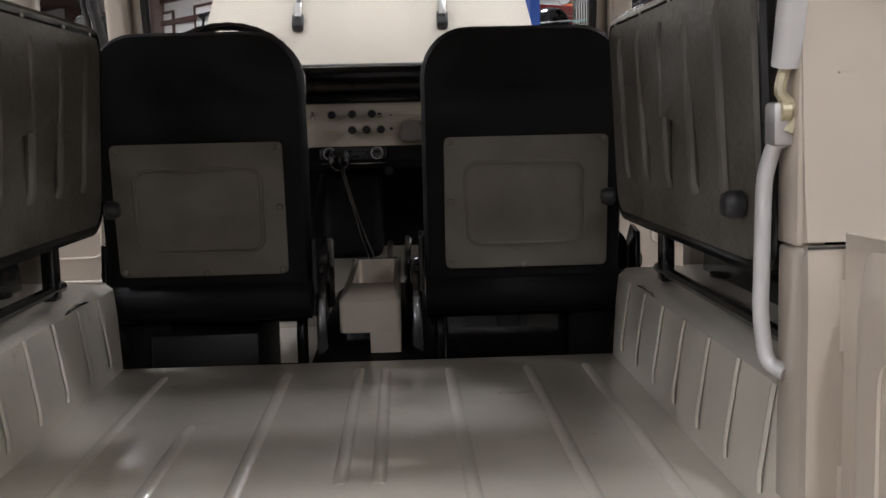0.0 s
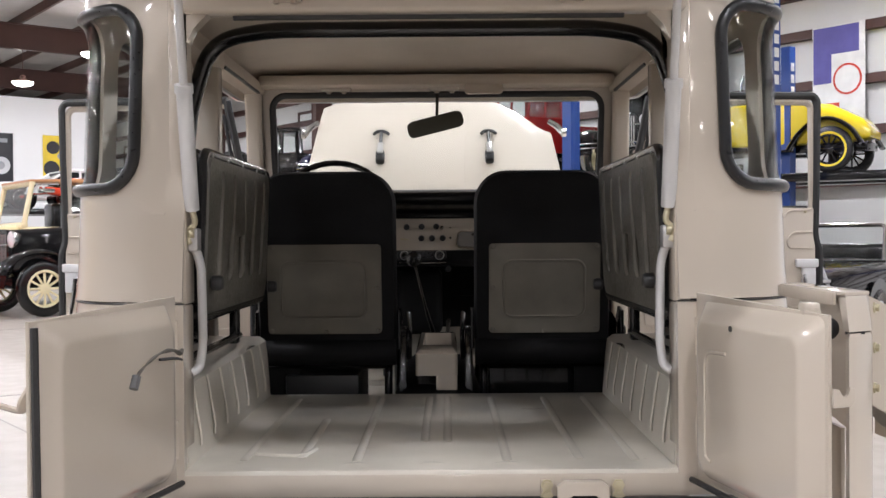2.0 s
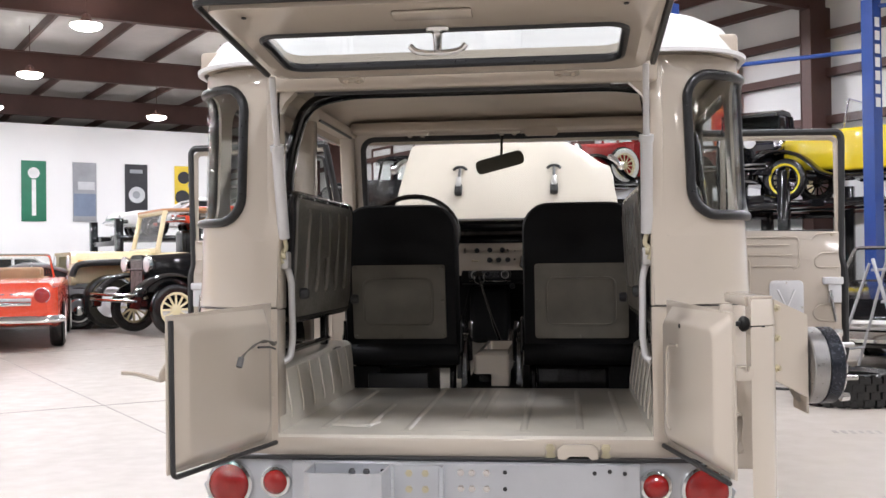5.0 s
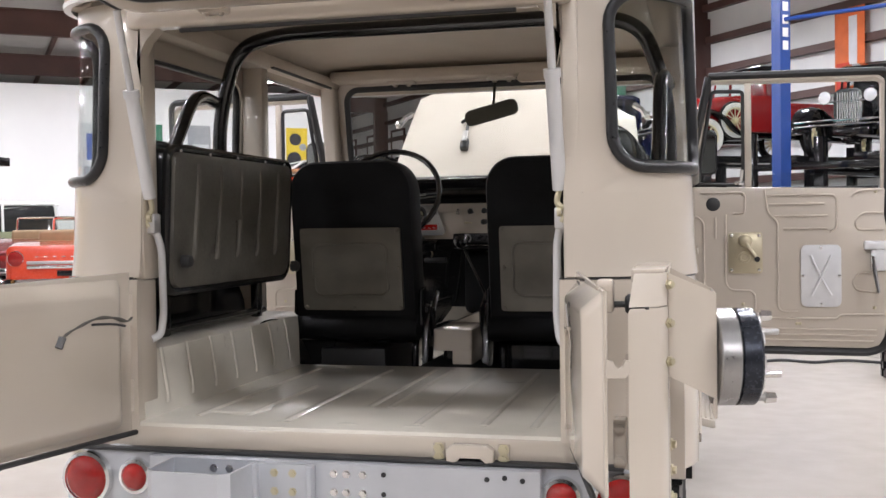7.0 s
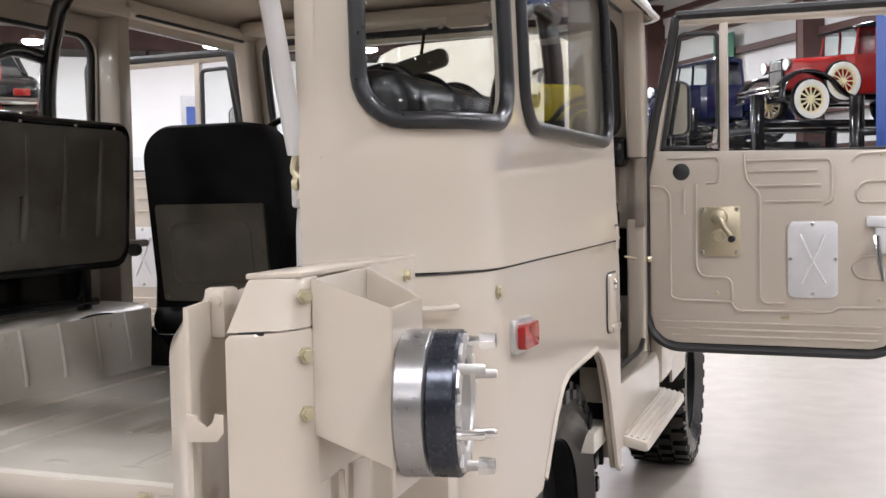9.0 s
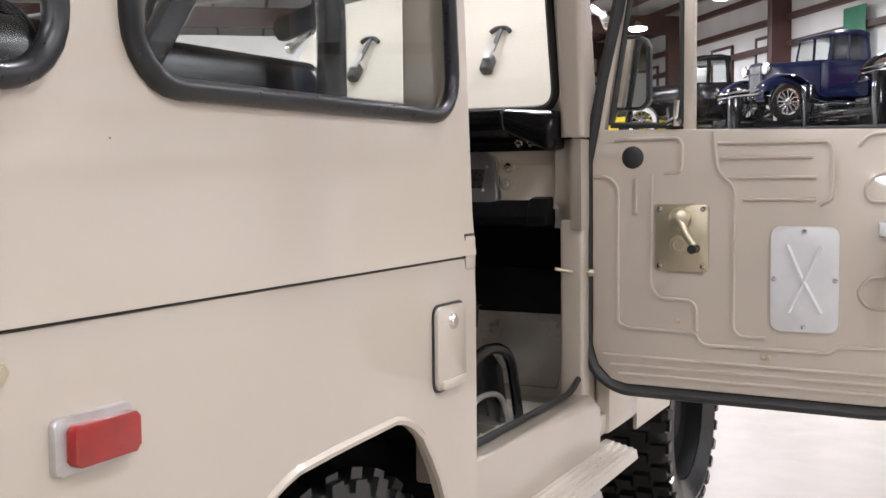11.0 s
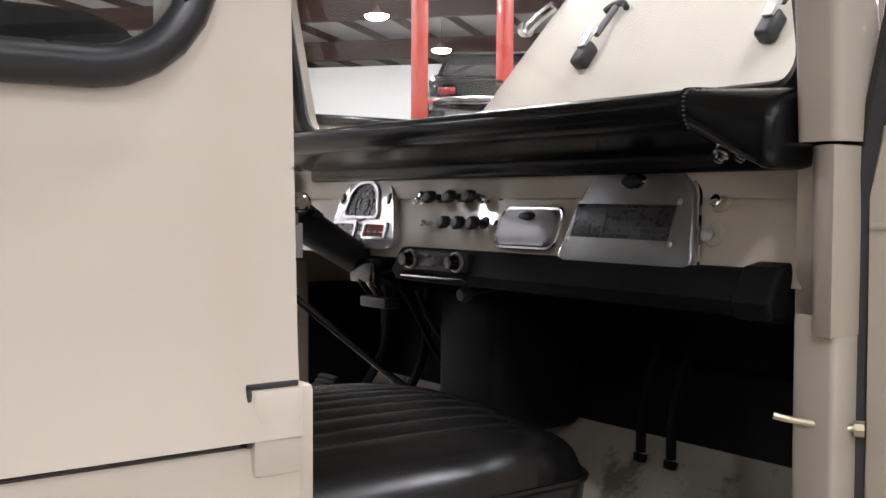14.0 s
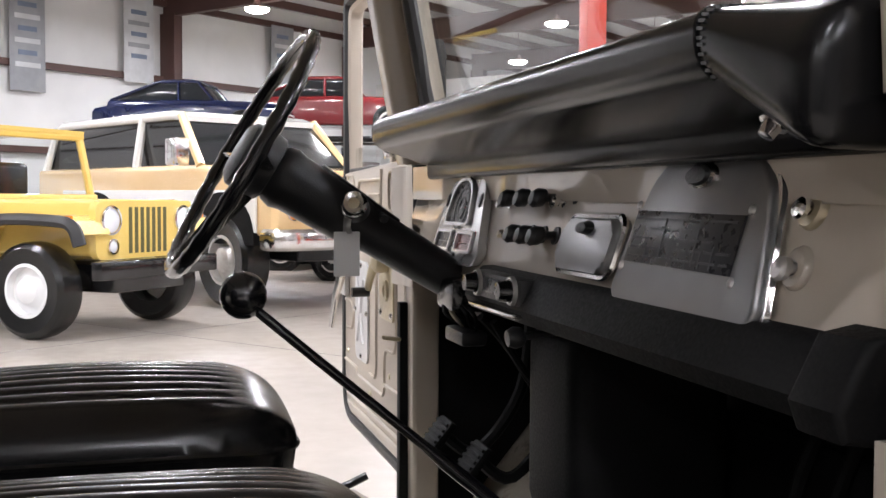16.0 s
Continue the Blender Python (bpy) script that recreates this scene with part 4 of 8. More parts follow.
# local: x across, y = 0 at the hinge to -HL at the free edge, z up is the outer face
o = rrect(-0.535, 0.535, -HL, 0.0, (0.02, 0.02, 0.05, 0.05), 6, 4)
i0 = rrect(-0.505, 0.505, -HL + 0.02, -0.02, (0.02, 0.02, 0.05, 0.05), 6, 4)
i1 = rrect(-0.475, 0.475, -HL + 0.16, -0.08, 0.05, 6, 4)
i2 = rrect(-0.440, 0.440, -HL + 0.205, -0.118, 0.05, 6, 4)
loft(bm, [[(x, y, z) for x, y in lp] for lp, z in ((o, 0.012), (o, -0.002), (i0, -0.004), (i0, -0.022), (i1, -0.034), (i2, -0.022), (i2, 0.014), (o, 0.012))], cap=False)
bmesh.ops.remove_doubles(bm, verts=bm.verts, dist=0.0004)
hatch = part("tail_hatch", bm, M_PAINT, truck, "beige tail hatch raised on two struts", tilt)
bm = B()
tube(bm, [(x, y, -0.020) for x, y in i2], 0.012, 8, closed=True)
part("hatch_gasket", bm, M_GASKET, hatch)
bm = B()
loft(bm, [[(x, y, z) for x, y in i2] for z in (-0.012, -0.007)])
pane = part("hatch_pane", bm, M_GLASS, hatch, "clear hatch glass")
pane.visible_shadow = False
bm = B()
tube(bm, rounded([(-0.530, -0.02, -0.006), (-0.530, -HL + 0.005, -0.006), (0.530, -HL + 0.005, -0.006), (0.530, -0.02, -0.006)], 0.03), 0.009, 6)
part("hatch_seal", bm, M_RUBBER, hatch)
bm = B()
lathe(bm, [(0, 0), (0.03, 0), (0.028, 0.008), (0.012, 0.014), (0.010, 0.05), (0.012, 0.056), (0, 0.056)], aim((0, -HL + 0.175, -0.030), (0, 0.25, -1)), 16)
hh = part("hatch_handle", bm, M_CHROME, hatch, "chrome T-shaped hatch handle")
bm = B()
tube(bm, catmull([(-0.066, -HL + 0.185, -0.068), (-0.048, -HL + 0.188, -0.082), (0.0, -HL + 0.19, -0.086), (0.048, -HL + 0.188, -0.082), (0.066, -HL + 0.185, -0.068)], 5), 0.007, 8)
part("handle_bar", bm, M_CHROME, hh)
bm = B()
box(bm, -0.09, 0.09, -HL + 0.055, -HL + 0.11, -0.034, -0.026, 0.004)
part("latch_cover", bm, M_PAINT, hatch)
bm = B()
box(bm, -0.07, 0.05, -HL + 0.02, -HL + 0.09, 0.012, 0.03, 0.008)
part("outer_latch", bm, M_CHROME, hatch)
for x in (-0.43, 0.43):
    bm = B()
    lathe(bm, [(0, 0), (0.006, 0), (0.006, 0.002), (0, 0.002)], aim((x, -HL + 0.062, -0.0275), (0, 0, -1)), 10)
    part("hatch_hole", bm, M_RUBBER, hatch)
for x in (-0.30, 0.30):
    bm = B()
    box(bm, x - 0.035, x + 0.035, -0.012, 0.045, -0.022, -0.004, 0.005)
    for q in (-0.018, 0.018):
        bolt(bm, (x + q, 0.02, -0.022), (0, 0, -1), 0.007, 0.006)
    part("hatch_hinge", bm, M_PAINT, hatch)

# gas struts and the grab tubes on the posts
for sx in (1, -1):
    lo = Vector((sx * 0.515, 0.062, 1.225))
    hi = Vector((sx * 0.50, -0.10, 1.66)) if sx < 0 else Vector((sx * 0.508, -0.07, 1.67))
    mid = lo + (hi - lo) * 0.58
    bm = B()
    rod(bm, lo, mid, 0.0165, 14)
    stt = part("hatch_strut", bm, M_STRUT, truck, "grey telescopic hatch strut")
    bm = B()
    rod(bm, mid - (hi - lo) * 0.03, mid + (hi - lo) * 0.01, 0.0195, 14)
    part("strut_collar", bm, M_STRUT, stt)
    bm = B()
    rod(bm, mid, hi, 0.009, 10)
    part("strut_rod", bm, M_STRUT, stt)
    bm = B()
    tube(bm, catmull([lo, lo + Vector((-sx * 0.006, 0.0, -0.03)), lo + Vector((sx * 0.012, 0.0, -0.05)), lo + Vector((sx * 0.004, 0, -0.075))], 4), 0.007, 8)
    lathe(bm, [(0, 0), (0.012, 0), (0.012, 0.01), (0, 0.01)], aim(lo + Vector((sx * 0.004, 0, -0.05)), (-sx, 0, 0)), 10)
    part("strut_foot", bm, M_ZINC, stt)
    bm = B()
    tube(bm, rounded([(sx * 0.524, 0.075, 1.145), (sx * 0.512, 0.085, 1.138), (sx * 0.503, 0.094, 1.10), (sx * 0.501, 0.096, 0.93), (sx * 0.508, 0.092, 0.878), (sx * 0.524, 0.075, 0.868)], 0.04), 0.0098, 10)
    gt = part("grab_tube", bm, M_STRUT, truck, "scratched grey grab tube on the tail post")
    bm = B()
    box(bm, min(sx * 0.502, sx * 0.526), max(sx * 0.502, sx * 0.526), 0.06, 0.095, 1.135, 1.185, 0.005)
    part("grab_bracket", bm, M_STEEL, gt)

# bumper
bm = B()
prism(bm, [(-0.045, 0.600), (-0.037, 0.604), (0.02, 0.604), (0.02, 0.42), (-0.037, 0.42), (-0.045, 0.425)], -0.47, 0.48, "yz", 0.004)
bumper = part("rear_bumper", bm, M_SILVER, truck, "silver painted steel rear bumper with bolts")
bm = B()
lathe(bm, [(0, 0), (0.001, 0), (0, 0.001)], Matrix.Translation((0, -0.03, 0.5)), 4)
prism(bm, rrect(-0.185, -0.05, 0.425, 0.598, 0.004), -0.062, -0.047, "xz", 0.003)
part("hitch_plate", bm, M_SILVER, bumper)
for x in (-0.185, -0.05):
    bm = B()
    box(bm, x - 0.006, x + 0.006, -0.078, -0.047, 0.43, 0.598, 0.003)
    part("plate_flange", bm, M_SILVER, bumper)
bm = B()
tr = [(-0.41, -0.045), (-0.405, -0.17), (-0.385, -0.188), (-0.22, -0.195), (-0.195, -0.18), (-0.185, -0.045)]
for a, b in zip(tr, tr[1:]):
    d = Vector((b[0] - a[0], b[1] - a[1], 0))
    nrm = Vector((-d.y, d.x, 0)).normalized() * 0.006
    prism(bm, [a, b, (b[0] + nrm.x, b[1] + nrm.y), (a[0] + nrm.x, a[1] + nrm.y)], 0.44, 0.600, "xy")
part("step_tray", bm, M_SILVER, bumper, "silver step tray")
bm = B()
box(bm, -0.405, -0.20, -0.185, -0.045, 0.44, 0.452)
part("tray_floor", bm, M_SILVER, bumper)
for x in (-0.30, -0.26, -0.14, -0.095, 0.0, 0.03, 0.07):
    for z in (0.578, 0.535, 0.49):
        bm = B()
        bolt(bm, (x, -0.045 if abs(x + 0.117) > 0.06 else -0.062, z), (0, -1, 0), 0.007, 0.006)
        part("bumper_bolt", bm, M_ZINC if -0.2 < x < -0.05 else M_CHROME, bumper)
for x, z in ((-0.215, 0.58), (0.12, 0.58), (0.36, 0.58), (0.40, 0.585), (0.12, 0.535), (0.44, 0.58)):
    bm = B()
    lathe(bm, [(0, 0), (0.006, 0), (0.006, 0.002), (0, 0.002)], aim((x, -0.0455, z), (0, -1, 0)), 10)
    part("bumper_hole", bm, M_RUBBER, bumper)
for sx in (1, -1):
    bm = B()
    prism(bm, [(sx * 0.47, 0.610), (sx * 0.58, 0.618), (sx * 0.67, 0.604), (sx * 0.735, 0.53), (sx * 0.70, 0.44), (sx * 0.47, 0.44)], -0.012, 0.003, "xz", 0.004)
    part("lamp_bracket", bm, M_SILVER, bumper)
    for x, r in ((0.656, 0.057), (0.523, 0.034)):
        z = 0.533 if r > 0.05 else 0.542
        bm = B()
        lathe(bm, [(0, -0.05), (r + 0.010, -0.05), (r + 0.012, -0.006), (r + 0.008, 0.008), (r, 0.010), (r - 0.002, 0.0)], aim((sx * x, -0.018, z), (0, -1, 0)), 32)
        tl = part("tail_lamp", bm, M_CHROME, bumper, "round red tail lamp with chrome rim")
        bm = B()
        lathe(bm, [(r, 0.002), (r * 0.93, 0.012), (r * 0.7, 0.020), (r * 0.3, 0.025), (0, 0.026)], aim((sx * x, -0.018, z), (0, -1, 0)), 32)
        part("lens", bm, M_RED, tl, "red lens")

# ---- front doors, both swung right open ----
def front_door(sx):
    yi, yo = (2.050, 2.098) if sx > 0 else (2.088, 2.136)
    def P(pts):
        return [(sx * x, z) for x, z in pts]
    low = [(0.785, 1.285), (0.772, 1.20), (0.770, 0.74), (0.785, 0.69), (0.82, 0.655), (0.86, 0.645), (1.46, 0.640), (1.50, 0.652), (1.523, 0.69), (1.528, 0.74), (1.530, 1.268)]
    bm = B()
    prism(bm, P(low), yi, yo, "xz", 0.006)
    d = part("front_door", bm, M_DOORP, truck, "beige front door swung open, pressed inner panel")
    # window frame
    fr = [(0.790, 1.285), (0.856, 1.690), (0.872, 1.708), (1.50, 1.698), (1.520, 1.68), (1.522, 1.268)]
    path = rounded([(sx * x, (yi + yo) / 2, z) for x, z in fr], 0.025)
    bm = B()
    tube(bm, path, 0.020, 8, flat=0.65, up=(0, 1, 0))
    wf = part("window_frame", bm, M_DOORP, d, "beige window frame")
    bm = B()
    box(bm, min(sx * 1.0, sx * 1.026), max(sx * 1.0, sx * 1.026), yi + 0.006, yi + 0.032, 1.272, 1.695, 0.003)
    part("vent_divider", bm, M_DOORP, wf)
    # vent pane seal
    vp = [(0.815, 1.296), (0.874, 1.668), (0.994, 1.664), (0.994, 1.290)]
    bm = B()
    tube(bm, rounded([(sx * x, yi + 0.015, z) for x, z in vp + vp[:1]], 0.02), 0.008, 8)
    part("vent_seal", bm, M_RUBBER, wf)
    bm = B()
    prism(bm, P(vp), yi + 0.018, yi + 0.022, "xz")
    pane = part("vent_pane", bm, M_GLASS, wf, "vent window glass")
    pane.visible_shadow = False
    bm = B()
    prism(bm, P([(1.03, 1.26), (1.496, 1.255), (1.496, 1.330), (1.03, 1.335)]), yi + 0.020, yi + 0.025, "xz")
    pane = part("lowered_pane", bm, M_GLASS, wf, "lowered window glass, top edge showing")
    pane.visible_shadow = False
    bm = B()
    box(bm, min(sx * 1.03, sx * 1.50), max(sx * 1.03, sx * 1.50), yi + 0.004, yi + 0.016, 1.262, 1.278, 0.003)
    part("sill_felt", bm, M_RUBBER, d)
    bm = B()
    tube(bm, rounded([(sx * 0.962, yi - 0.004, 1.296), (sx * 0.985, yi - 0.012, 1.305), (sx * 0.990, yi - 0.014, 1.35)], 0.01), 0.007, 8)
    lathe(bm, [(0, 0), (0.013, 0), (0.013, 0.012), (0, 0.014)], aim((sx * 0.985, yi - 0.002, 1.300), (0, -1, 0)), 12)
    part("vent_catch", bm, M_CHROME, d)
    # rubber seal round the rim of the door
    seal = [(0.862, 1.724), (0.774, 1.29), (0.758, 1.18), (0.758, 0.72), (0.785, 0.662), (0.84, 0.630), (1.47, 0.624), (1.525, 0.650), (1.546, 0.72), (1.546, 1.10), (1.528, 1.15), (1.532, 1.27), (1.54, 1.70), (1.525, 1.722), (0.862, 1.728)]
    bm = B()
    tube(bm, rounded([(sx * x, yi + 0.010, z) for x, z in seal], 0.03), 0.018, 8, flat=0.8)
    part("door_seal", bm, M_RUBBER, d, "black rubber door seal")
    # pressed lines of the inner panel
    lines = (
        ((0.776, 1.167), (0.815, 1.167), (0.839, 1.14), (0.839, 0.80), (0.862, 0.790), (1.035, 0.786), (1.045, 0.765), (1.06, 0.757), (1.345, 0.757), (1.36, 0.772), (1.52, 0.775)),
        ((0.925, 1.172), (0.922, 0.90), (0.94, 0.868), (1.02, 0.866), (1.037, 0.850), (1.037, 0.79)),
        ((1.075, 1.268), (1.085, 1.18), (1.125, 1.14), (1.125, 0.80), (1.14, 0.783), (1.20, 0.783)),
        ((1.085, 1.245), (1.335, 1.245), (1.345, 1.225), (1.345, 1.11), (1.32, 1.098)),
        ((1.095, 1.21), (1.30, 1.21)), ((1.11, 1.163), (1.31, 1.163)), ((1.145, 1.112), (1.31, 1.112)),
        ((1.515, 1.172), (1.44, 1.172), (1.412, 1.14), (1.42, 1.105), (1.515, 1.105)),
        ((1.515, 0.935), (1.425, 0.935), (1.40, 0.90), (1.42, 0.866), (1.50, 0.86)),
        ((1.51, 1.262), (1.42, 1.258), (1.40, 1.23)),
        ((0.80, 0.718), (1.49, 0.712)), ((0.82, 0.694), (1.49, 0.690)), ((0.84, 0.672), (1.48, 0.668)),
        ((0.885, 1.16), (0.885, 1.075)), ((0.83, 1.26), (0.99, 1.26), (1.0, 1.245), (0.998, 1.175), (0.955, 1.175)),
    )
    for ln in lines:
        bm = B()
        tube(bm, rounded([(sx * x, yi - 0.001, z) for x, z in ln], 0.018), 0.0052, 6, flat=0.7)
        part("pressed_bead", bm, M_DOORP, d)
    bm = B()
    lathe(bm, [(0, 0.003), (0.022, 0.003), (0.027, 0.001), (0.028, 0), (0, 0)], aim((sx * 0.876, yi - 0.001, 1.214), (0, -1, 0)), 24)
    part("rubber_plug", bm, M_RUBBER, d, "black rubber plug")
    # window crank on its plate
    bm = B()
    xa, xb = sorted((sx * 0.934, sx * 1.066))
    prism(bm, rrect(xa, xb, 0.935, 1.100, 0.012), yi - 0.007, yi - 0.001, "xz", 0.002)
    pl = part("crank_plate", bm, M_BRASS, d, "champagne metal plate with window crank")
    for x in (0.947, 1.053):
        for z in (0.949, 1.087):
            bm = B()
            lathe(bm, [(0, 0.005), (0.006, 0.004), (0.008, 0), (0, 0)], aim((sx * x, yi - 0.007, z), (0, -1, 0)), 10)
            part("screw", bm, M_CHROME, pl)
    bm = B()
    lathe(bm, [(0, 0.035), (0.014, 0.034), (0.024, 0.026), (0.027, 0.012), (0.024, 0), (0, 0)], aim((sx * 0.999, yi - 0.007, 1.065), (0, -1, 0)), 20)
    tube(bm, [(sx * 0.999, yi - 0.030, 1.065), (sx * 1.018, yi - 0.038, 1.030), (sx * 1.040, yi - 0.040, 0.998)], [0.012, 0.009, 0.008], 10)
    cr = part("crank", bm, M_BRASS, pl)
    bm = B()
    rod(bm, (sx * 1.042, yi - 0.036, 0.994), (sx * 1.042, yi - 0.075, 0.994), 0.011, 12)
    part("crank_knob", bm, M_PLAST, pl)
    bm = B()
    lathe(bm, [(0, 0.003), (0.012, 0.003), (0.014, 0.006), (0.022, 0.005), (0.024, 0), (0, 0)], aim((sx * 0.996, yi - 0.007, 1.000), (0, -1, 0)), 20)
    part("blank_cap", bm, M_BRASS, pl)
    # access cover with a pressed cross
    bm = B()
    xa, xb = sorted((sx * 1.211, sx * 1.362))
    prism(bm, rrect(xa, xb, 0.803, 1.048, 0.022), yi - 0.006, yi - 0.001, "xz", 0.002)
    ac = part("access_cover", bm, M_PLATE, d, "bare aluminium access cover with pressed cross")
    for a, b in (((1.248, 1.005), (1.283, 0.925)), ((1.283, 0.925), (1.325, 0.848)), ((1.322, 1.005), (1.288, 0.925)), ((1.288, 0.925), (1.252, 0.848))):
        bm = B()
        tube(bm, [(sx * a[0], yi - 0.0065, a[1]), (sx * b[0], yi - 0.0065, b[1])], 0.006, 6, flat=0.7)
        part("cross_bead", bm, M_PLATE, ac)
    for x, z in ((1.286, 1.037), (1.286, 0.814), (1.219, 0.925), (1.354, 0.925)):
        bm = B()
        lathe(bm, [(0, 0.005), (0.005, 0.004), (0.007, 0), (0, 0)], aim((sx * x, yi - 0.006, z), (0, -1, 0)), 10)
        part("screw", bm, M_CHROME, ac)
    # latch with its lever
    bm = B()
    xa, xb = sorted((sx * 1.445, sx * 1.535))
    box(bm, xa, xb, yi - 0.024, yi - 0.001, 1.028, 1.062, 0.005)
    xa, xb = sorted((sx * 1.47, sx * 1.527))
    box(bm, xa, xb, yi - 0.014, yi - 0.001, 0.945, 1.03, 0.004)
    la = part("door_latch", bm, M_PLATE, d, "bright metal door latch and lever")
    bm = B()
    tube(bm, [(sx * 1.475, yi - 0.022, 1.000), (sx * 1.48, yi - 0.036, 0.94), (sx * 1.492, yi - 0.046, 0.862)], [0.015, 0.011, 0.008], 8, flat=0.6)
    part("latch_lever", bm, M_CHROME, la)
    for x, z in ((0.993, 1.252), (1.489, 1.255), (0.990, 0.812), (1.484, 0.80), (1.195, 0.736), (1.207, 0.736)):
        bm = B()
        lathe(bm, [(0, 0.004), (0.005, 0.003), (0.007, 0), (0, 0)], aim((sx * x, yi, z), (0, -1, 0)), 10)
        part("panel_screw", bm, M_ZINC, d)
    # check rod to the door post
    bm = B()
    tube(bm, catmull([(sx * 0.775, yi - 0.005, 0.925), (sx * 0.745, yi - 0.03, 0.927), (sx * 0.715, yi - 0.065, 0.934), (sx * 0.70, yi - 0.078, 0.938)], 5), 0.0042, 8)
    lathe(bm, [(0, 0), (0.010, 0), (0.010, 0.012), (0, 0.012)], aim((sx * 0.775, yi - 0.005, 0.925), (-sx, -0.6, 0)), 8)
    part("check_rod", bm, M_BRASS, d)
    # outside mirror on an arm
    bm = B()
    tube(bm, catmull([(sx * 0.83, 2.10, 1.29), (sx * 0.835, 2.15, 1.31), (sx * 0.84, 2.155, 1.40)], 4), 0.008, 8)
    mr = part("outside_mirror", bm, M_BLACK, d, "rectangular outside mirror on an arm")
    bm = B()
    xa, xb = sorted((sx * 0.785, sx * 0.895))
    prism(bm, rrect(xa, xb, 1.335, 1.522, 0.028), 2.130, 2.155, "xz", 0.008)
    part("mirror_shell", bm, M_PLAST, mr)
    bm = B()
    xa, xb = sorted((sx * 0.793, sx * 0.887))
    prism(bm, rrect(xa, xb, 1.343, 1.514, 0.024), 2.125, 2.131, "xz")
    part("mirror_face", bm, M_MIRROR, mr)


for side in (1, -1):
    front_door(side)

# ---- hood standing open against the windscreen ----
def hood_at(u, v, out=0.0):
    """u across from -1 to 1, v from the hinge to the nose."""
    w = 0.605 - 0.075 * v
    bow = 0.018 * (1 - u * u)
    y, z = 2.415 + 0.445 * v, 1.265 + 0.550 * v
    ny, nz = -0.777, 0.629
    return Vector((u * w - 0.022, y + ny * (bow + out) + (0.05 * max(0, v - 0.9) * 10) * 0.15, z + nz * (bow + out)))


bm = B()
us, vs = span(-1, 1, 16), span(0, 1, 12)
def hood_fn(u, v):
    p = hood_at(u, v)
    a, d = (0.45, 0.17) if u > 0 else (0.80, 0.03)
    if v > 0.7 and abs(u) > a:
        k = ((abs(u) - a) / (1 - a)) ** 1.4 * (v - 0.7) / 0.3
        p.z, p.y = p.z - d * k, p.y - 0.8 * d * k
    if abs(u) > 0.99:
        p.y += 0.02
    return p
sheet(bm, hood_fn, us, vs)
thicken(bm, 0.02, (0, 3.4, 1.2))
hood = part("hood", bm, M_HOODP, truck, "cream hood panel propped open before the windscreen")
for sx in (1, -1):
    bm = B()
    p = hood_at(sx * 0.43 + (0.0 if sx < 0 else 0.02), 0.50, 0.0)
    n = Vector((0, -0.777, 0.629))
    upv = Vector((0, 0.629, 0.777))
    mloc = Matrix((( 1, 0, 0, p.x), (0, upv.y, n.y, p.y), (0, upv.z, n.z, p.z), (0, 0, 0, 1)))
    bm = B()
    box(bm, -0.020, 0.020, -0.075, -0.01, 0.0, 0.035, 0.010, 3)
    cl = part("hood_clamp", bm, M_PLAST, truck, "black windscreen hold-down clamp", mloc)
    bm = B()
    box(bm, -0.013, 0.013, -0.035, 0.03, 0.03, 0.042, 0.004)
    part("clamp_tongue", bm, M_STEEL, cl)
    bm = B()
    rod(bm, (0, 0.02, 0.02), (0, 0.115, 0.014), 0.008, 10)
    part("clamp_stem", bm, M_GREY, cl)
    bm = B()
    tube(bm, catmull([(-0.035, 0.108, 0.012), (-0.02, 0.122, 0.014), (0, 0.126, 0.014), (0.02, 0.122, 0.014), (0.035, 0.108, 0.012)], 4), 0.008, 8)
    part("clamp_handle", bm, M_PLAST, cl)
    bm = B()
    tube(bm, [hood_at(sx * 1.0, 0.80, 0.0), hood_at(sx * 1.06, 0.76, 0.0), hood_at(sx * 1.10, 0.68, 0.0)], 0.014, 8)
    lathe(bm, [(0, 0), (0.022, 0), (0.02, 0.02), (0, 0.02)], aim(hood_at(sx * 1.09, 0.70, 0), (sx, 0, 0)), 10)
    part("hood_side_catch", bm, M_CHROME, truck, "chrome hood side catch")
    for k in range(4):
        bm = B()
        a, b = hood_at(sx * 0.97, 0.05 + 0.032 * k, 0.004), hood_at(sx * 0.78, 0.075 + 0.032 * k, 0.004)
        tube(bm, [a, (a + b) / 2 + Vector((0, -0.004, 0.004)), b], 0.007, 6)
        part("hood_louvre", bm, M_BLACK, hood)

# front wings and nose under the hood
for sx in (1, -1):
    bm = B()
    ys = span(2.34, 3.72, 24)
    def wing(y, v):
        d = abs(y - 3.15)
        zb = 0.46 + (max(0.0, 0.44 ** 2 - d * d) ** 0.5 * 0.85 if d < 0.44 else 0.0)
        z = zb + (1.02 - zb) * min(v, 1)
        x = 0.80 if v <= 1 else 0.80 - 0.42 * (v - 1)
        return Vector((sx * x, y, z + 0.02 * max(0, v - 1)))
    sheet(bm, wing, ys, span(0, 1, 6) + [1.5, 2])
    thicken(bm, 0.01, (0, 3.0, 0.7))
    part("front_wing", bm, M_PAINT, truck, "beige front wing")
bm = B()
box(bm, -0.60, 0.60, 3.66, 3.70, 0.62, 1.05, 0.02)
part("nose_panel", bm, M_PAINT, truck)

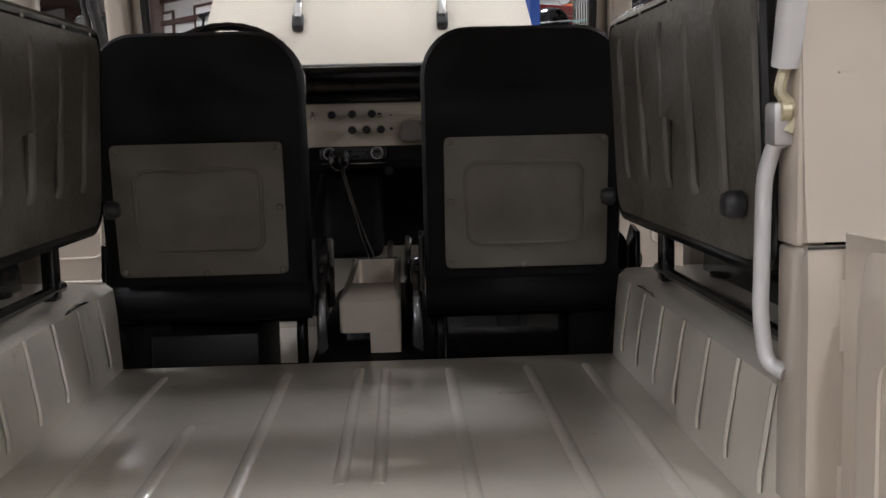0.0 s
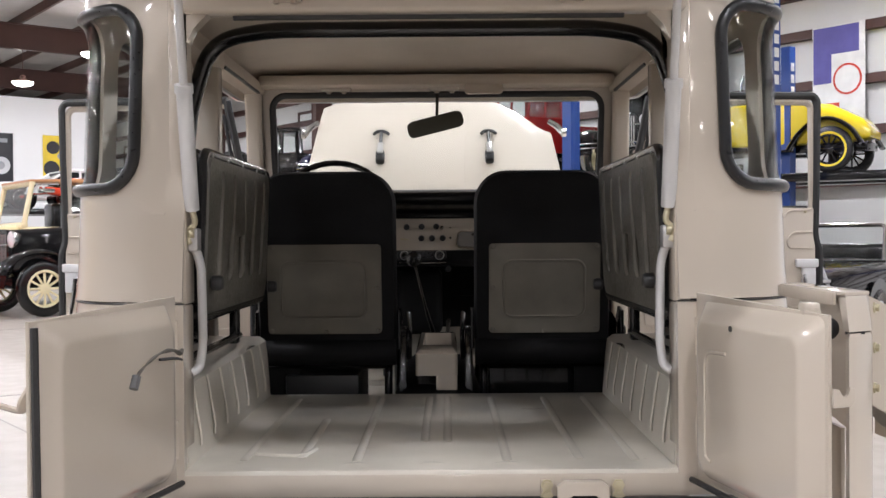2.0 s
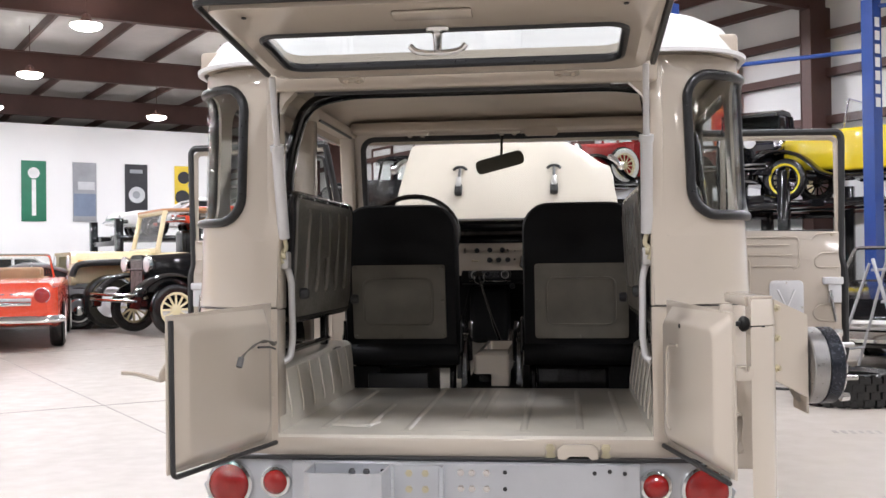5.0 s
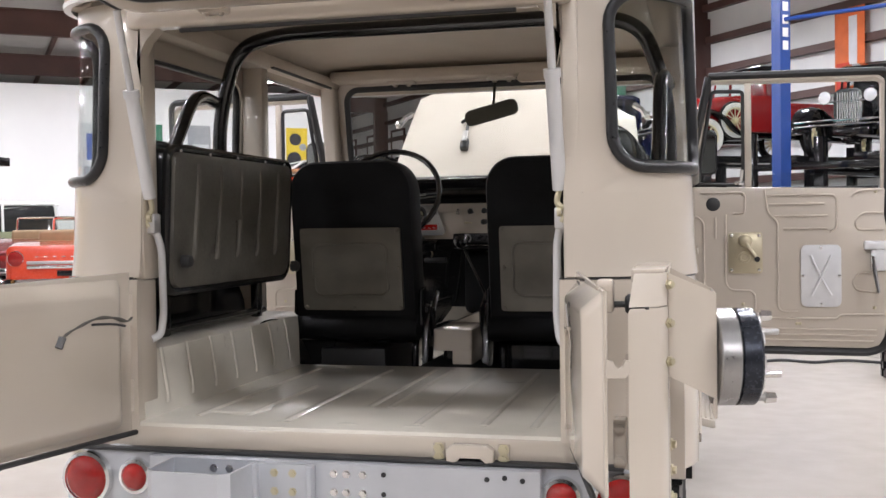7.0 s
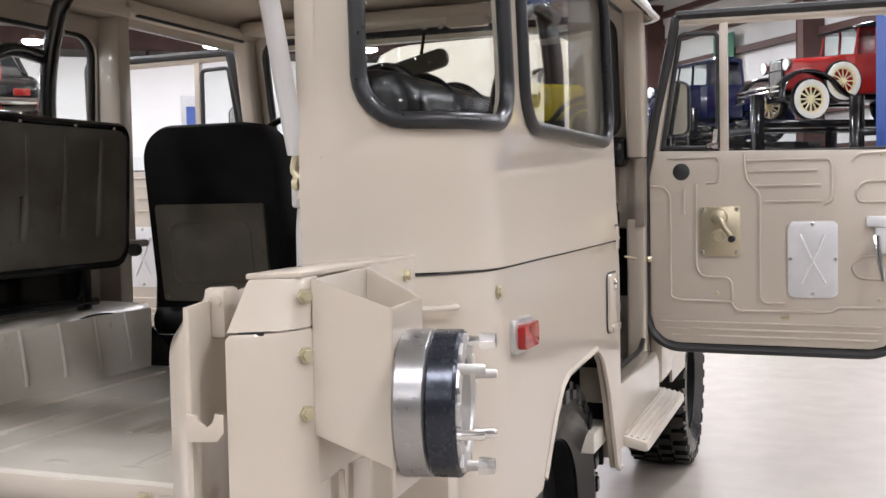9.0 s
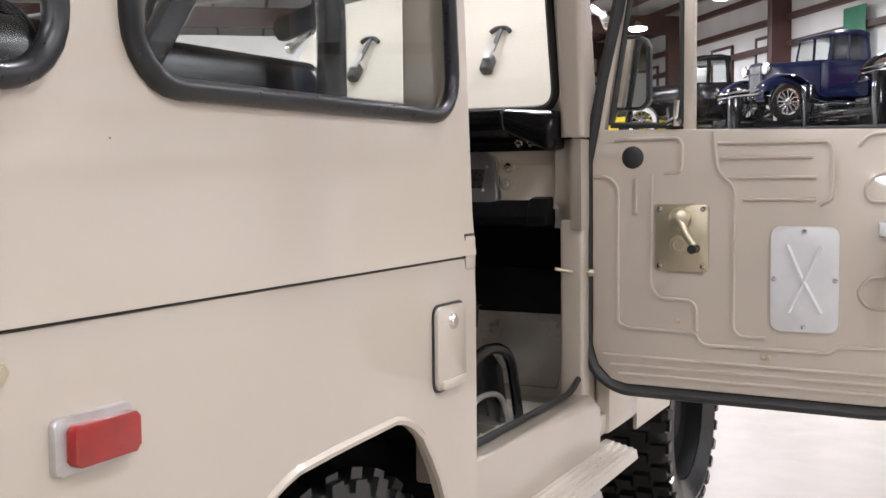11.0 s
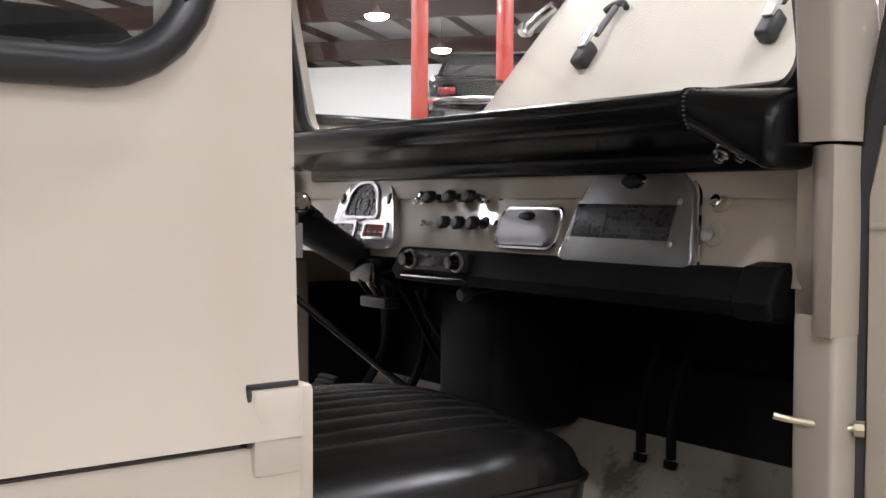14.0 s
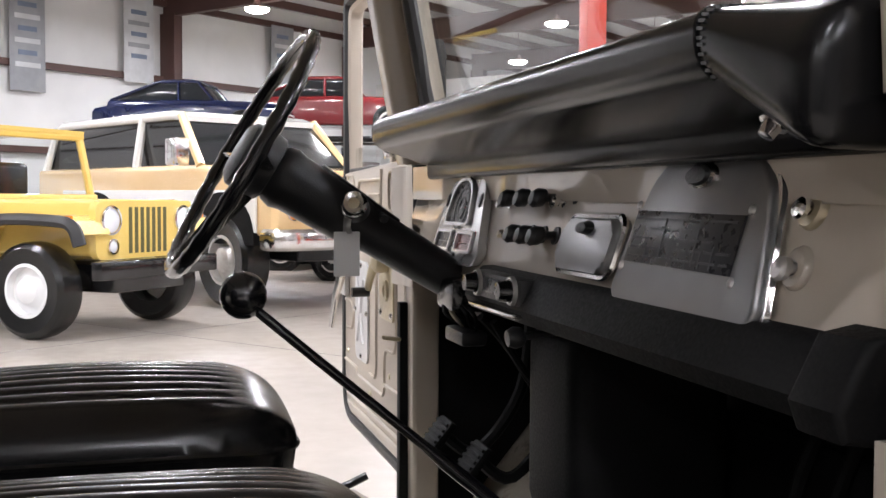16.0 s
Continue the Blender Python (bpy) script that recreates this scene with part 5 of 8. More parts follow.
# ---- wheels ----
def tyre_mesh(bm, tread, r, w, lugs, m, inner=0.62):
    prof = [(r * inner, -w * 0.38), (r * 0.80, -w * 0.5), (r * 0.93, -w * 0.47), (r * 0.965, -w * 0.40), (r * 0.965, w * 0.40), (r * 0.93, w * 0.47), (r * 0.80, w * 0.5), (r * inner, w * 0.38), (r * inner, -w * 0.38)]
    lathe(bm, prof, m, 48)
    bm = tread
    for k in range(lugs):
        a = 2 * math.pi * k / lugs
        for z0, z1, sk in ((-0.47, -0.26, 0.0), (-0.22, -0.02, 0.5), (0.02, 0.22, 0.0), (0.26, 0.47, 0.5)):
            q = m @ Matrix.Rotation(a + sk * 2 * math.pi / lugs, 4, "Z") @ Matrix.Translation((r * 0.965, 0, 0))
            ln = math.pi * r / lugs * 0.72
            skew = ln * 0.4
            za, zb = z0 * w, z1 * w
            vs_ = [Vector((dx, s * ln * 0.62 + (skew if zz > 0 else -skew) * 0.5, zz)) for dx in (-0.014, r * 0.034) for s, zz in ((-1, za), (1, za), (1, zb), (-1, zb))]
            vv = [bm.verts.new(q @ p) for p in vs_]
            for f in ((0, 1, 2, 3), (7, 6, 5, 4), (0, 4, 5, 1), (1, 5, 6, 2), (2, 6, 7, 3), (3, 7, 4, 0)):
                bm.faces.new([vv[i] for i in f])
        for side in (1, -1):
            q = m @ Matrix.Rotation(a + (0.5 if side > 0 else 0.0) * 2 * math.pi / lugs, 4, "Z") @ Matrix.Translation((r * 0.915, 0, side * w * 0.47))
            hl, hr, hz = math.pi * r / lugs * 0.55, r * 0.045 * (1.0 if k % 2 else 0.65), 0.008
            vv = [bm.verts.new(q @ Vector((sx * hr, sy * hl, sz * hz))) for sx in (-1, 1) for sy, sz in ((-1, -1), (1, -1), (0.8, 1), (-0.8, 1))]
            for f in ((0, 1, 2, 3), (7, 6, 5, 4), (0, 4, 5, 1), (1, 5, 6, 2), (2, 6, 7, 3), (3, 7, 4, 0)):
                bm.faces.new([vv[i] for i in f])


for x, y in ((0.648, 0.86), (-0.648, 0.86), (0.675, 3.02), (-0.675, 3.02)):
    s = 1 if x > 0 else -1
    m = aim((x, y, 0.357), (s, 0, 0))
    bm = B()
    lb = B()
    tyre_mesh(bm, lb, 0.355, 0.25, 30, m)
    ty = part("wheel", bm, M_TYRE, truck, "black mud-terrain tyre on a steel rim", None, 30)
    tagged(part("tyre_tread", lb, M_TYRE, ty, "", None, 30), kind="stuff")
    bm = B()
    lathe(bm, [(0.228, -0.09), (0.230, 0.085), (0.215, 0.09), (0.205, 0.04), (0.10, 0.02), (0.09, 0.05), (0.05, 0.055), (0, 0.055)], m, 32)
    part("rim", bm, M_DULL, ty, "dark steel rim")
    bm = B()
    rod(bm, (x, y, 0.375), (x * 0.2, y, 0.375), 0.045, 12)
    part("axle", bm, M_BLACK, ty)
bm = B()
for sx in (1, -1):
    xa, xb = sorted((sx * 0.36, sx * 0.44))
    box(bm, xa, xb, 0.02, 3.66, 0.40, 0.50, 0.01)
part("chassis", bm, M_BLACK, truck, "black chassis rails")
for sx in (1, -1):
    bm = B()
    xa, xb = sorted((sx * 0.54, sx * 0.80))
    sheet(bm, lambda y, x: Vector((x, y, 0.40 + max(0.0, 0.46 ** 2 - (y - 0.86) ** 2) ** 0.5 * 0.97)), span(0.41, 1.24, 20), (xa, xb))
    thicken(bm, 0.004)
    part("wheel_housing", bm, M_BLACK, truck, "black inner wheel housing")

# ---- front seats ----
def front_seat(x0, x1, lean, box_under):
    c = (x0 + x1) / 2
    st = thing("front_seat", "black vinyl front seat with scratched beige metal back panel", "seat", "front seats")
    def yb(z):
        return 1.180 - (z - 0.85) * 0.125
    # backrest
    bm = B()
    n = 7
    lp = rrect(x0, x1, 0.80, 1.372, (0.03, 0.03, 0.10, 0.10), n, 3)
    def ring(f, dy):
        return [((c + (x - c) * f), yb(z) + dy, 1.09 + (z - 1.09) * f) for x, z in lp]
    loft(bm, [ring(0.90, 0.002), ring(0.97, 0.0), ring(1.0, 0.022), ring(1.0, 0.105), ring(0.965, 0.14), ring(0.86, 0.155)], cap=True)
    part("backrest", bm, M_CLOTH, st, "black padded backrest", None, 60)
    # metal panel on the rear
    bm = B()
    pa, pb = x0 + 0.035, x1 - 0.045
    if x0 > 0:
        pa, pb = x0 + 0.045, x1 - 0.035
    lp2 = rrect(pa, pb, 0.852, 1.140, 0.012, 4, 2)
    loft(bm, [[(x, yb(z) + d, z) for x, z in lp2] for d in (0.012, -0.008, -0.011)])
    pn = part("back_panel", bm, M_BACKP, st, "scratched beige metal panel")
    bm = B()
    rr = rrect(pa + 0.045, pb - 0.05, 0.905, 1.085, 0.03, 6, 2)
    tube(bm, [(x, yb(z) - 0.011, z) for x, z in rr], 0.0045, 6, closed=True)
    part("panel_bead", bm, M_BACKP, pn)
    for x, z in ((pa + 0.012, 1.13), (pb - 0.012, 1.13), (pa + 0.012, 0.862), (pb - 0.012, 0.862), (c, 0.858), (pb - 0.012, 1.0) if x0 < 0 else (pa + 0.012, 1.0)):
        bm = B()
        lathe(bm, [(0, 0.004), (0.006, 0.003), (0.008, 0), (0, 0)], aim((x, yb(z) - 0.011, z), (0, -1, 0)), 8)
        part("panel_rivet", bm, M_BACKP, pn)
    # domed cushion with pleats running fore and aft
    ya, yf, rc = 1.235, (1.778 if x0 < 0 else 1.800), 0.065
    x1 = x1 if x0 < 0 else x1 + 0.035
    c = (x0 + x1) / 2
    def cush(u, v):
        x = x0 + (x1 - x0) * u
        e = min(x - x0, x1 - x)
        cut = rc - math.sqrt(max(0.0, rc * rc - max(0.0, rc - e) ** 2))
        y = ya + cut * 0.5 + (yf - ya - cut * 1.5) * v
        ea, eb = 1 - min(e / 0.055, 1), 1 - min((yf - cut - y) / 0.12, 1)
        roll = math.sqrt(max(0.0, 1 - min(1, ea * ea + eb * eb)))
        crown = math.sin(math.pi * min(max(u, 0), 1)) * (0.55 + 0.45 * math.sin(math.pi * min(max((y - ya) / (yf - ya), 0), 1)))
        z = 0.866 + 0.056 * roll + 0.034 * crown
        if 0.10 < u < 0.90:
            w = 0.5 - 0.5 * math.cos(2 * math.pi * 11 * (u - 0.10) / 0.80)
            z -= 0.0075 * (1 - w ** 0.35) * min(1, max(0, (yf - 0.075 - y) / 0.03))
        return Vector((x, y, z))
    us_ = sorted(set([0.0, 0.004, 0.012, 0.03, 0.05, 0.075, 0.925, 0.95, 0.97, 0.988, 0.996, 1.0] + span(0.10, 0.90, 132)))
    vs_ = span(0, 0.82, 16) + [0.85, 0.88, 0.905, 0.925, 0.945, 0.96, 0.975, 0.987, 0.996, 1.0]
    sheet(bm_c := B(), cush, us_, vs_)
    rim = [e for e in bm_c.edges if len(e.link_faces) == 1]
    for drop, tuck in ((0.05, 0.004), (0.045, 0.05)):
        ex = bmesh.ops.extrude_edge_only(bm_c, edges=rim)["geom"]
        for v in [g for g in ex if isinstance(g, bmesh.types.BMVert)]:
            v.co.z -= drop
            v.co.x += tuck * 0.4 * (1 if v.co.x < c else -1)
            v.co.y -= tuck * 1.6 if v.co.y > 1.6 else 0
        rim = [g for g in ex if isinstance(g, bmesh.types.BMEdge) and len(g.link_faces) == 1]
    part("cushion", bm_c, M_VINYL, st, "black pleated vinyl cushion", None, 75)
    bm = B()
    pts = [(x0 + rc - rc * math.cos(radians(a)), yf - rc + rc * math.sin(radians(a)), 0.868) for a in span(0, 90, 8)]
    pts = [(x0, ya + 0.03, 0.868)] + pts + [(2 * c - x, y, z) for x, y, z in pts[::-1]] + [(x1, ya + 0.03, 0.868)]
    tube(bm, pts, 0.0045, 6)
    part("cushion_piping", bm, M_VINYL, st)
    # lower roll behind, frame and legs
    bm = B()
    tube(bm, [(x0 + 0.0, 1.205, 0.79), (x1 - 0.0, 1.205, 0.79)], 0.045, 14)
    part("rear_roll", bm, M_CLOTH, st)
    for x in (x0 + 0.03, x1 - 0.03):
        bm = B()
        tube(bm, rounded([(x, 1.26, 0.552), (x, 1.26, 0.75), (x, 1.78, 0.75), (x, 1.86, 0.70), (x, 1.88, 0.552)], 0.06), 0.013, 10)
        part("seat_leg", bm, M_BLACK, st, "black tubular leg frame")
    bm = B()
    rod(bm, (x0 + 0.03, 1.26, 0.62), (x1 - 0.03, 1.26, 0.62), 0.011)
    rod(bm, (x0 + 0.03, 1.26, 0.74), (x1 - 0.03, 1.26, 0.74), 0.013)
    part("cross_bar", bm, M_BLACK, st)
    for x in (x0 + 0.0, x1 - 0.0):
        bm = B()
        s = 1 if x > c else -1
        prism(bm, [(1.19, 0.80), (1.30, 0.80), (1.33, 0.86), (1.26, 0.93), (1.20, 0.92)], x - 0.006 + 0.008 * s, x + 0.006 + 0.008 * s, "yz", 0.003)
        lathe(bm, [(0, 0.012), (0.016, 0.010), (0.02, 0), (0, 0)], aim((x + 0.016 * s, 1.25, 0.85), (s, 0, 0)), 12)
        part("recliner", bm, M_BLACK, st)
    # glossy recliner brackets beside the console, with bolts and a lever
    s = 1 if x0 < 0 else -1
    xi = (x1 if x0 < 0 else x0) + s * 0.020
    bm = B()
    prism(bm, [(1.205, 0.556), (1.275, 0.556), (1.275, 0.72), (1.32, 0.76), (1.33, 0.82), (1.295, 0.865), (1.255, 0.86), (1.235, 0.82), (1.205, 0.77)], xi - 0.012, xi + 0.012, "yz", 0.004)
    rbk = part("recliner_bracket", bm, M_BLACK, st, "glossy black recliner bracket")
    bm = B()
    tube(bm, rounded([(xi + s * 0.018, 1.27, 0.76), (xi + s * 0.022, 1.24, 0.84), (xi + s * 0.016, 1.33, 0.905)], 0.03), [0.012] + [0.010] * 7 , 8, flat=0.6)
    part("recliner_lever", bm, M_BLACK, st)
    for y, z in ((1.235, 0.60), (1.235, 0.68), (1.25, 0.75), (1.29, 0.81)):
        bm = B()
        bolt(bm, (xi, y - 0.032 if z < 0.8 else y - 0.045, z), (0, -1, 0.2), 0.009, 0.010)
        part("bracket_bolt", bm, M_BLACK, st)
    if box_under:
        bm = B()
        box(bm, c - 0.14, c + 0.10, 1.20, 1.60, 0.552, 0.715, 0.008)
        part("under_seat_box", bm, M_PLAST, st, "black box under the seat")
    else:
        bm = B()
        box(bm, x0 + 0.045, x1 - 0.045, 1.285, 1.30, 0.5525, 0.745, 0.004)
        part("seat_riser", bm, M_BLACK, st, "black steel riser under the seat")
        bm = B()
        prism(bm, [(1.34, 0.553), (1.90, 0.553), (1.86, 0.70), (1.80, 0.745), (1.40, 0.76), (1.34, 0.72)], x1 + 0.004, x1 + 0.010, "yz", 0.002)
        part("side_plate", bm, M_BLACK, st, "black pressed side plate")
        bm = B()
        tube(bm, rounded([(x1 + 0.03, 1.30, 0.66), (x1 + 0.03, 1.74, 0.772), (x1 + 0.03, 1.86, 0.74), (x1 + 0.03, 1.915, 0.555)], 0.07), 0.014, 10)
        part("side_tube", bm, M_BLACK, st)
        bm = B()
        tube(bm, rounded([(x1 + 0.02, 1.36, 0.565), (x1 + 0.02, 1.72, 0.66), (x1 + 0.02, 1.83, 0.64), (x1 + 0.02, 1.87, 0.56)], 0.05), 0.007, 8)
        part("side_wire", bm, M_STEEL, st)
    return st


front_seat(-0.575, -0.130, 0, True)
front_seat(0.125, 0.560, 0, False)

# ---- folding benches along the sides, swung up ----
def folding_bench(sx):
    y0, y1 = (0.150, 0.965) if sx < 0 else (0.120, 0.985)
    bn = thing("folding_bench", "folded-up side bench showing its worn grey metal pan", "bench", "folding side benches")
    def X(z, d=0.0):
        return sx * (0.512 - (z - 0.98) * 0.045 + d)
    bm = B()
    lp = rrect(y0, y1, 0.985, 1.352, (0.05, 0.05, 0.035, 0.035), 5, 3)
    cy, cz = (y0 + y1) / 2, 1.168
    loft(bm, [[(X(z, d), cy + (y - cy) * f, cz + (z - cz) * f) for y, z in lp] for d, f in ((0.016, 0.985), (0.0, 0.97), (0.0, 0.5), (0.0, 0.02))], cap=False)
    bmesh.ops.remove_doubles(bm, verts=bm.verts, dist=0.0004)
    pan = part("metal_pan", bm, M_PAN, bn, "worn grey pressed metal pan", None, 50)
    for k in range(5):
        y = y0 + 0.13 + k * (y1 - y0 - 0.26) / 4
        bm = B()
        tube(bm, [(X(1.06, 0.004), y, 1.06), (X(1.08, -0.001), y, 1.08), (X(1.30, -0.001), y + 0.01, 1.30), (X(1.32, 0.004), y + 0.01, 1.32)], 0.0085, 8)
        part("pan_rib", bm, M_PAN, pan)
    bm = B()
    loft(bm, [[(X(z, d), cy + (y - cy) * f, cz + (z - cz) * f) for y, z in lp] for d, f in ((0.012, 1.0), (0.03, 1.02), (0.08, 1.055), (0.135, 1.065), (0.165, 1.04), (0.18, 0.96), (0.185, 0.8))])
    cu = part("bench_cushion", bm, M_VINYL, bn, "black vinyl cushion, folded to the wall", None, 60)
    for yp in (y0 + 0.10, y0 + 0.27, y0 + 0.46):
        bm = B()
        tube(bm, catmull([(X(1.36, 0.03), yp, 1.352), (X(1.36, 0.08), yp + 0.004, 1.372), (X(1.36, 0.13), yp, 1.374), (X(1.3, 0.175), yp - 0.003, 1.335), (X(1.2, 0.183), yp, 1.25)], 4), 0.0095, 8)
        part("cushion_fold", bm, M_VINYL, cu)
    bm = B()
    tube(bm, [(X(z, 0.014), y, z) for y, z in rrect(y0 - 0.004, y1 + 0.004, 0.981, 1.357, (0.05, 0.05, 0.035, 0.035), 5, 3)], 0.012, 8, closed=True)
    part("vinyl_edge", bm, M_VINYL, bn)
    for y in (y0 + 0.05, y0 + 0.22, y0 + 0.40, y0 + 0.60, y1 - 0.06):
        bm = B()
        lathe(bm, [(0, 0.004), (0.006, 0.003), (0.007, 0), (0, 0)], aim((X(1.35, 0.006), y, 1.353), (-sx, 0, 0.6)), 8)
        part("edge_stud", bm, M_STEEL, bn)
    # hinge brackets on the wheel box
    for y in (y0 + 0.10, y1 - 0.10):
        bm = B()
        xa, xb = sorted((sx * 0.575, sx * 0.60))
        box(bm, xa, xb, y - 0.02, y + 0.02, 0.855, 1.02, 0.004)
        rod(bm, (sx * 0.54, y, 0.985), (sx * 0.62, y, 0.985), 0.012)
        part("bench_bracket", bm, M_BLACK, bn)
    bm = B()
    rod(bm, (sx * 0.585, y0 + 0.05, 0.875), (sx * 0.585, y1 - 0.05, 0.875), 0.011)
    part("bench_rail", bm, M_BLACK, bn)
    for y, z in ((y1 + 0.01, 1.015), (y0 + 0.06, 1.06)):
        bm = B()
        lathe(bm, [(0, 0.03), (0.014, 0.028), (0.018, 0.02), (0.018, 0.004), (0.01, 0), (0, 0)], aim((X(z, 0.0), y, z), (-sx, 0, 0)), 14)
        part("bench_catch", bm, M_RUBBER, bn)


for side in (-1, 1):
    folding_bench(side)

# ---- dash ----
LEAN_DASH = Matrix(((1, 0, 0, 0), (0, 1, 0.28, 2.057 - 0.28 * 1.10), (0, 0, 1, 0), (0, 0, 0, 1)))


def dash_part(name, bm, material, parent, label="", sharp=38):
    """A part of the dash built upright, y = 0 on its face, then leaned back with it."""
    bmesh.ops.transform(bm, matrix=LEAN_DASH, verts=bm.verts)
    return part(name, bm, material, parent, label, None, sharp)


bm = B()
prism(bm, [(0.0, 1.085), (0.0, 1.285), (0.03, 1.285), (0.03, 1.085)], -0.745, 0.745, "yz", 0.003)
dash = dash_part("dashboard", bm, M_PAINT, truck, "beige metal dash with black padded top")


# padded roll along the top; its passenger end drops into a creased grab block
def soft_loop(pts, rs, k=4):
    out = []
    n = len(pts)
    for i in range(n):
        a, b, c = (Vector(pts[(i + j) % n]) for j in (-1, 0, 1))
        u, w = a - b, c - b
        d = min(rs[i], u.length * 0.45, w.length * 0.45)
        p, q = b + u.normalized() * d, b + w.normalized() * d
        out += [(1 - t) ** 2 * p + 2 * t * (1 - t) * b + t * t * q for t in span(0, 1, k)]
    return out


def pad_loop(x, k=1.0):
    e = min(max((x - 0.555) / 0.125, 0), 1)
    pts = [(2.125, 1.332 - 0.010 * e), (2.04, 1.346 - 0.004 * e), (1.962, 1.340 - 0.022 * e), (1.967 - 0.005 * e, 1.294 - 0.060 * e), (2.072 - 0.040 * e, 1.260 - 0.028 * e), (2.125, 1.250)]
    lp = soft_loop(pts, [0.01, 0.04, 0.034, 0.022, 0.024, 0.01], 6)
    return [(x, 2.04 + (y - 2.04) * k, 1.288 + (z - 1.288) * k) for y, z in lp]


bm = B()
loft(bm, [pad_loop(-0.622, 0.6), pad_loop(-0.618, 0.86), pad_loop(-0.606, 0.97), pad_loop(-0.59)] + [pad_loop(x) for x in span(-0.50, 0.548, 10) + [0.5545] + span(0.5555, 0.674, 8)] + [pad_loop(0.684, 0.985), pad_loop(0.691, 0.95), pad_loop(0.696, 0.88), pad_loop(0.698, 0.7)])
pad = part("dash_pad", bm, M_PADV, dash, "black padded dash roll", None, 50)
bm = B()
tube(bm, [(0.554, y, z) for _, y, z in pad_loop(0.554, 1.006)[5:27]], 0.0022, 6)
part("pad_seam", bm, M_PADV, pad)
for i, (_, y, z) in enumerate(pad_loop(0.561, 1.012)[6:26]):
    bm = B()
    box(bm, 0.5595, 0.5625, y - 0.002, y + 0.002, z - 0.001, z + 0.001)
    part("pad_stitch", bm, M_GREY, pad)
for x in (0.588, 0.622):
    bm = B()
    lathe(bm, [(0, 0.014), (0.006, 0.013), (0.0075, 0.004), (0.011, 0.003), (0.012, -0.01), (0, -0.01)], aim((x, 2.008, 1.258), (0, -0.6, -0.8)), 12)
    part("pad_screw", bm, M_CHROME, pad)
# dark strip below the pad, in place of its shadow on the dash
bm = B()
box(bm, -0.60, 0.68, 2.066, 2.115, 1.236, 1.268, 0.008, 3)
part("pad_underside_shade", bm, M_PADV, dash)
# lower knee panel
bm = B()
prism(bm, [(2.064, 1.108), (2.044, 1.107), (2.036, 1.100), (2.018, 1.066), (2.028, 1.048), (2.068, 1.040)], -0.20, 0.640, "yz", 0.006, 3)
knee = part("knee_panel", bm, M_DULL, dash, "black lower dash panel")
bm = B()
prism(bm, [(2.060, 1.117), (2.032, 1.112), (2.008, 1.066), (2.016, 1.044), (2.072, 1.036)], 0.604, 0.664, "yz", 0.008, 3)
part("knee_panel_end", bm, M_DULL, dash)


# arched plates: wide at the foot, narrower at the shoulders
def arch_loop(c0, w0, c1, w1, z0, z1, r, rf=0.02, n=8):
    """A rounded arch: foot and shoulder centres and half widths."""
    out = []
    for (x, z), a0, q in (((c0 - w0 + rf, z0 + rf), 180, rf), ((c0 + w0 - rf, z0 + rf), 270, rf), ((c1 + w1 - r, z1 - r * 0.8), 0, r), ((c1 - w1 + r, z1 - r * 0.8), 90, r)):
        out += [(x + q * math.cos(radians(a0 + 90 * i / n)), z + q * (0.8 if q == r else 1.0) * math.sin(radians(a0 + 90 * i / n))) for i in range(n + 1)]
    return out


# glovebox door
bm = B()
prism(bm, arch_loop(0.376, 0.134, 0.380, 0.114, 1.098, 1.254, 0.085), -0.018, 0.002, "xz", 0.005, 3)
gb = dash_part("glovebox_door", bm, M_BRUSH, dash, "brushed metal glovebox door with data plate")
bm = B()
tube(bm, [(x, -0.008, z) for x, z in arch_loop(0.376, 0.138, 0.380, 0.118, 1.094, 1.258, 0.088)], 0.0045, 6, closed=True)
dash_part("glovebox_rim", bm, M_CHROME, gb)
bm = B()
prism(bm, [(0.262, 1.141), (0.462, 1.139), (0.466, 1.190), (0.266, 1.192)], -0.0205, -0.017, "xz", 0.0008)
dp = dash_part("data_plate", bm, M_DECAL, gb, "dark data plate with unreadable print")
rnd = random.Random(4)
for r, (w0, w1) in enumerate(((0.05, 0.10), (0.015, 0.03), (0.012, 0.02), (0.012, 0.028), (0.02, 0.04))):
    z = 1.184 - r * 0.0092
    x = 0.270
    while x < 0.445:
        w = rnd.uniform(w0, w1)
        if rnd.random() < 0.7:
            bm = B()
            box(bm, x, min(x + w, 0.458), -0.0214, -0.0204, z - 0.0012, z + 0.0009)
            dash_part("print_bar", bm, M_PRINT, dp)
        x += w + 0.006
for x, z, h in ((0.333, 1.165, 0.020), (0.398, 1.160, 0.017), (0.303, 1.152, 0.009), (0.430, 1.152, 0.010), (0.410, 1.150, 0.008)):
    bm = B()
    box(bm, x - 0.0008, x + 0.0008, -0.0216, -0.0206, z - h, z + h)
    dash_part("print_rule", bm, M_PRINT, dp)
for x, z in ((0.262, 1.197), (0.470, 1.195), (0.256, 1.136), (0.466, 1.134)):
    bm = B()
    lathe(bm, [(0, 0.003), (0.0035, 0.002), (0.005, 0), (0, 0)], aim((x, -0.018, z), (0, -1, 0)), 8)
    dash_part("plate_screw", bm, M_STEEL, dp)
bm = B()
lathe(bm, [(0, 0.010), (0.018, 0.009), (0.022, 0.003), (0.024, 0), (0, 0)], aim((0.374, -0.018, 1.225), (0, -1, 0)) @ Matrix.Diagonal((1, 0.42, 1, 1)), 20)
gpull = dash_part("glovebox_pull", bm, M_PLAST, gb)
bm = B()
lathe(bm, [(0.022, 0.006), (0.026, 0.004), (0.027, 0), (0.022, 0)], aim((0.374, -0.018, 1.225), (0, -1, 0)) @ Matrix.Diagonal((1, 0.46, 1, 1)), 20)
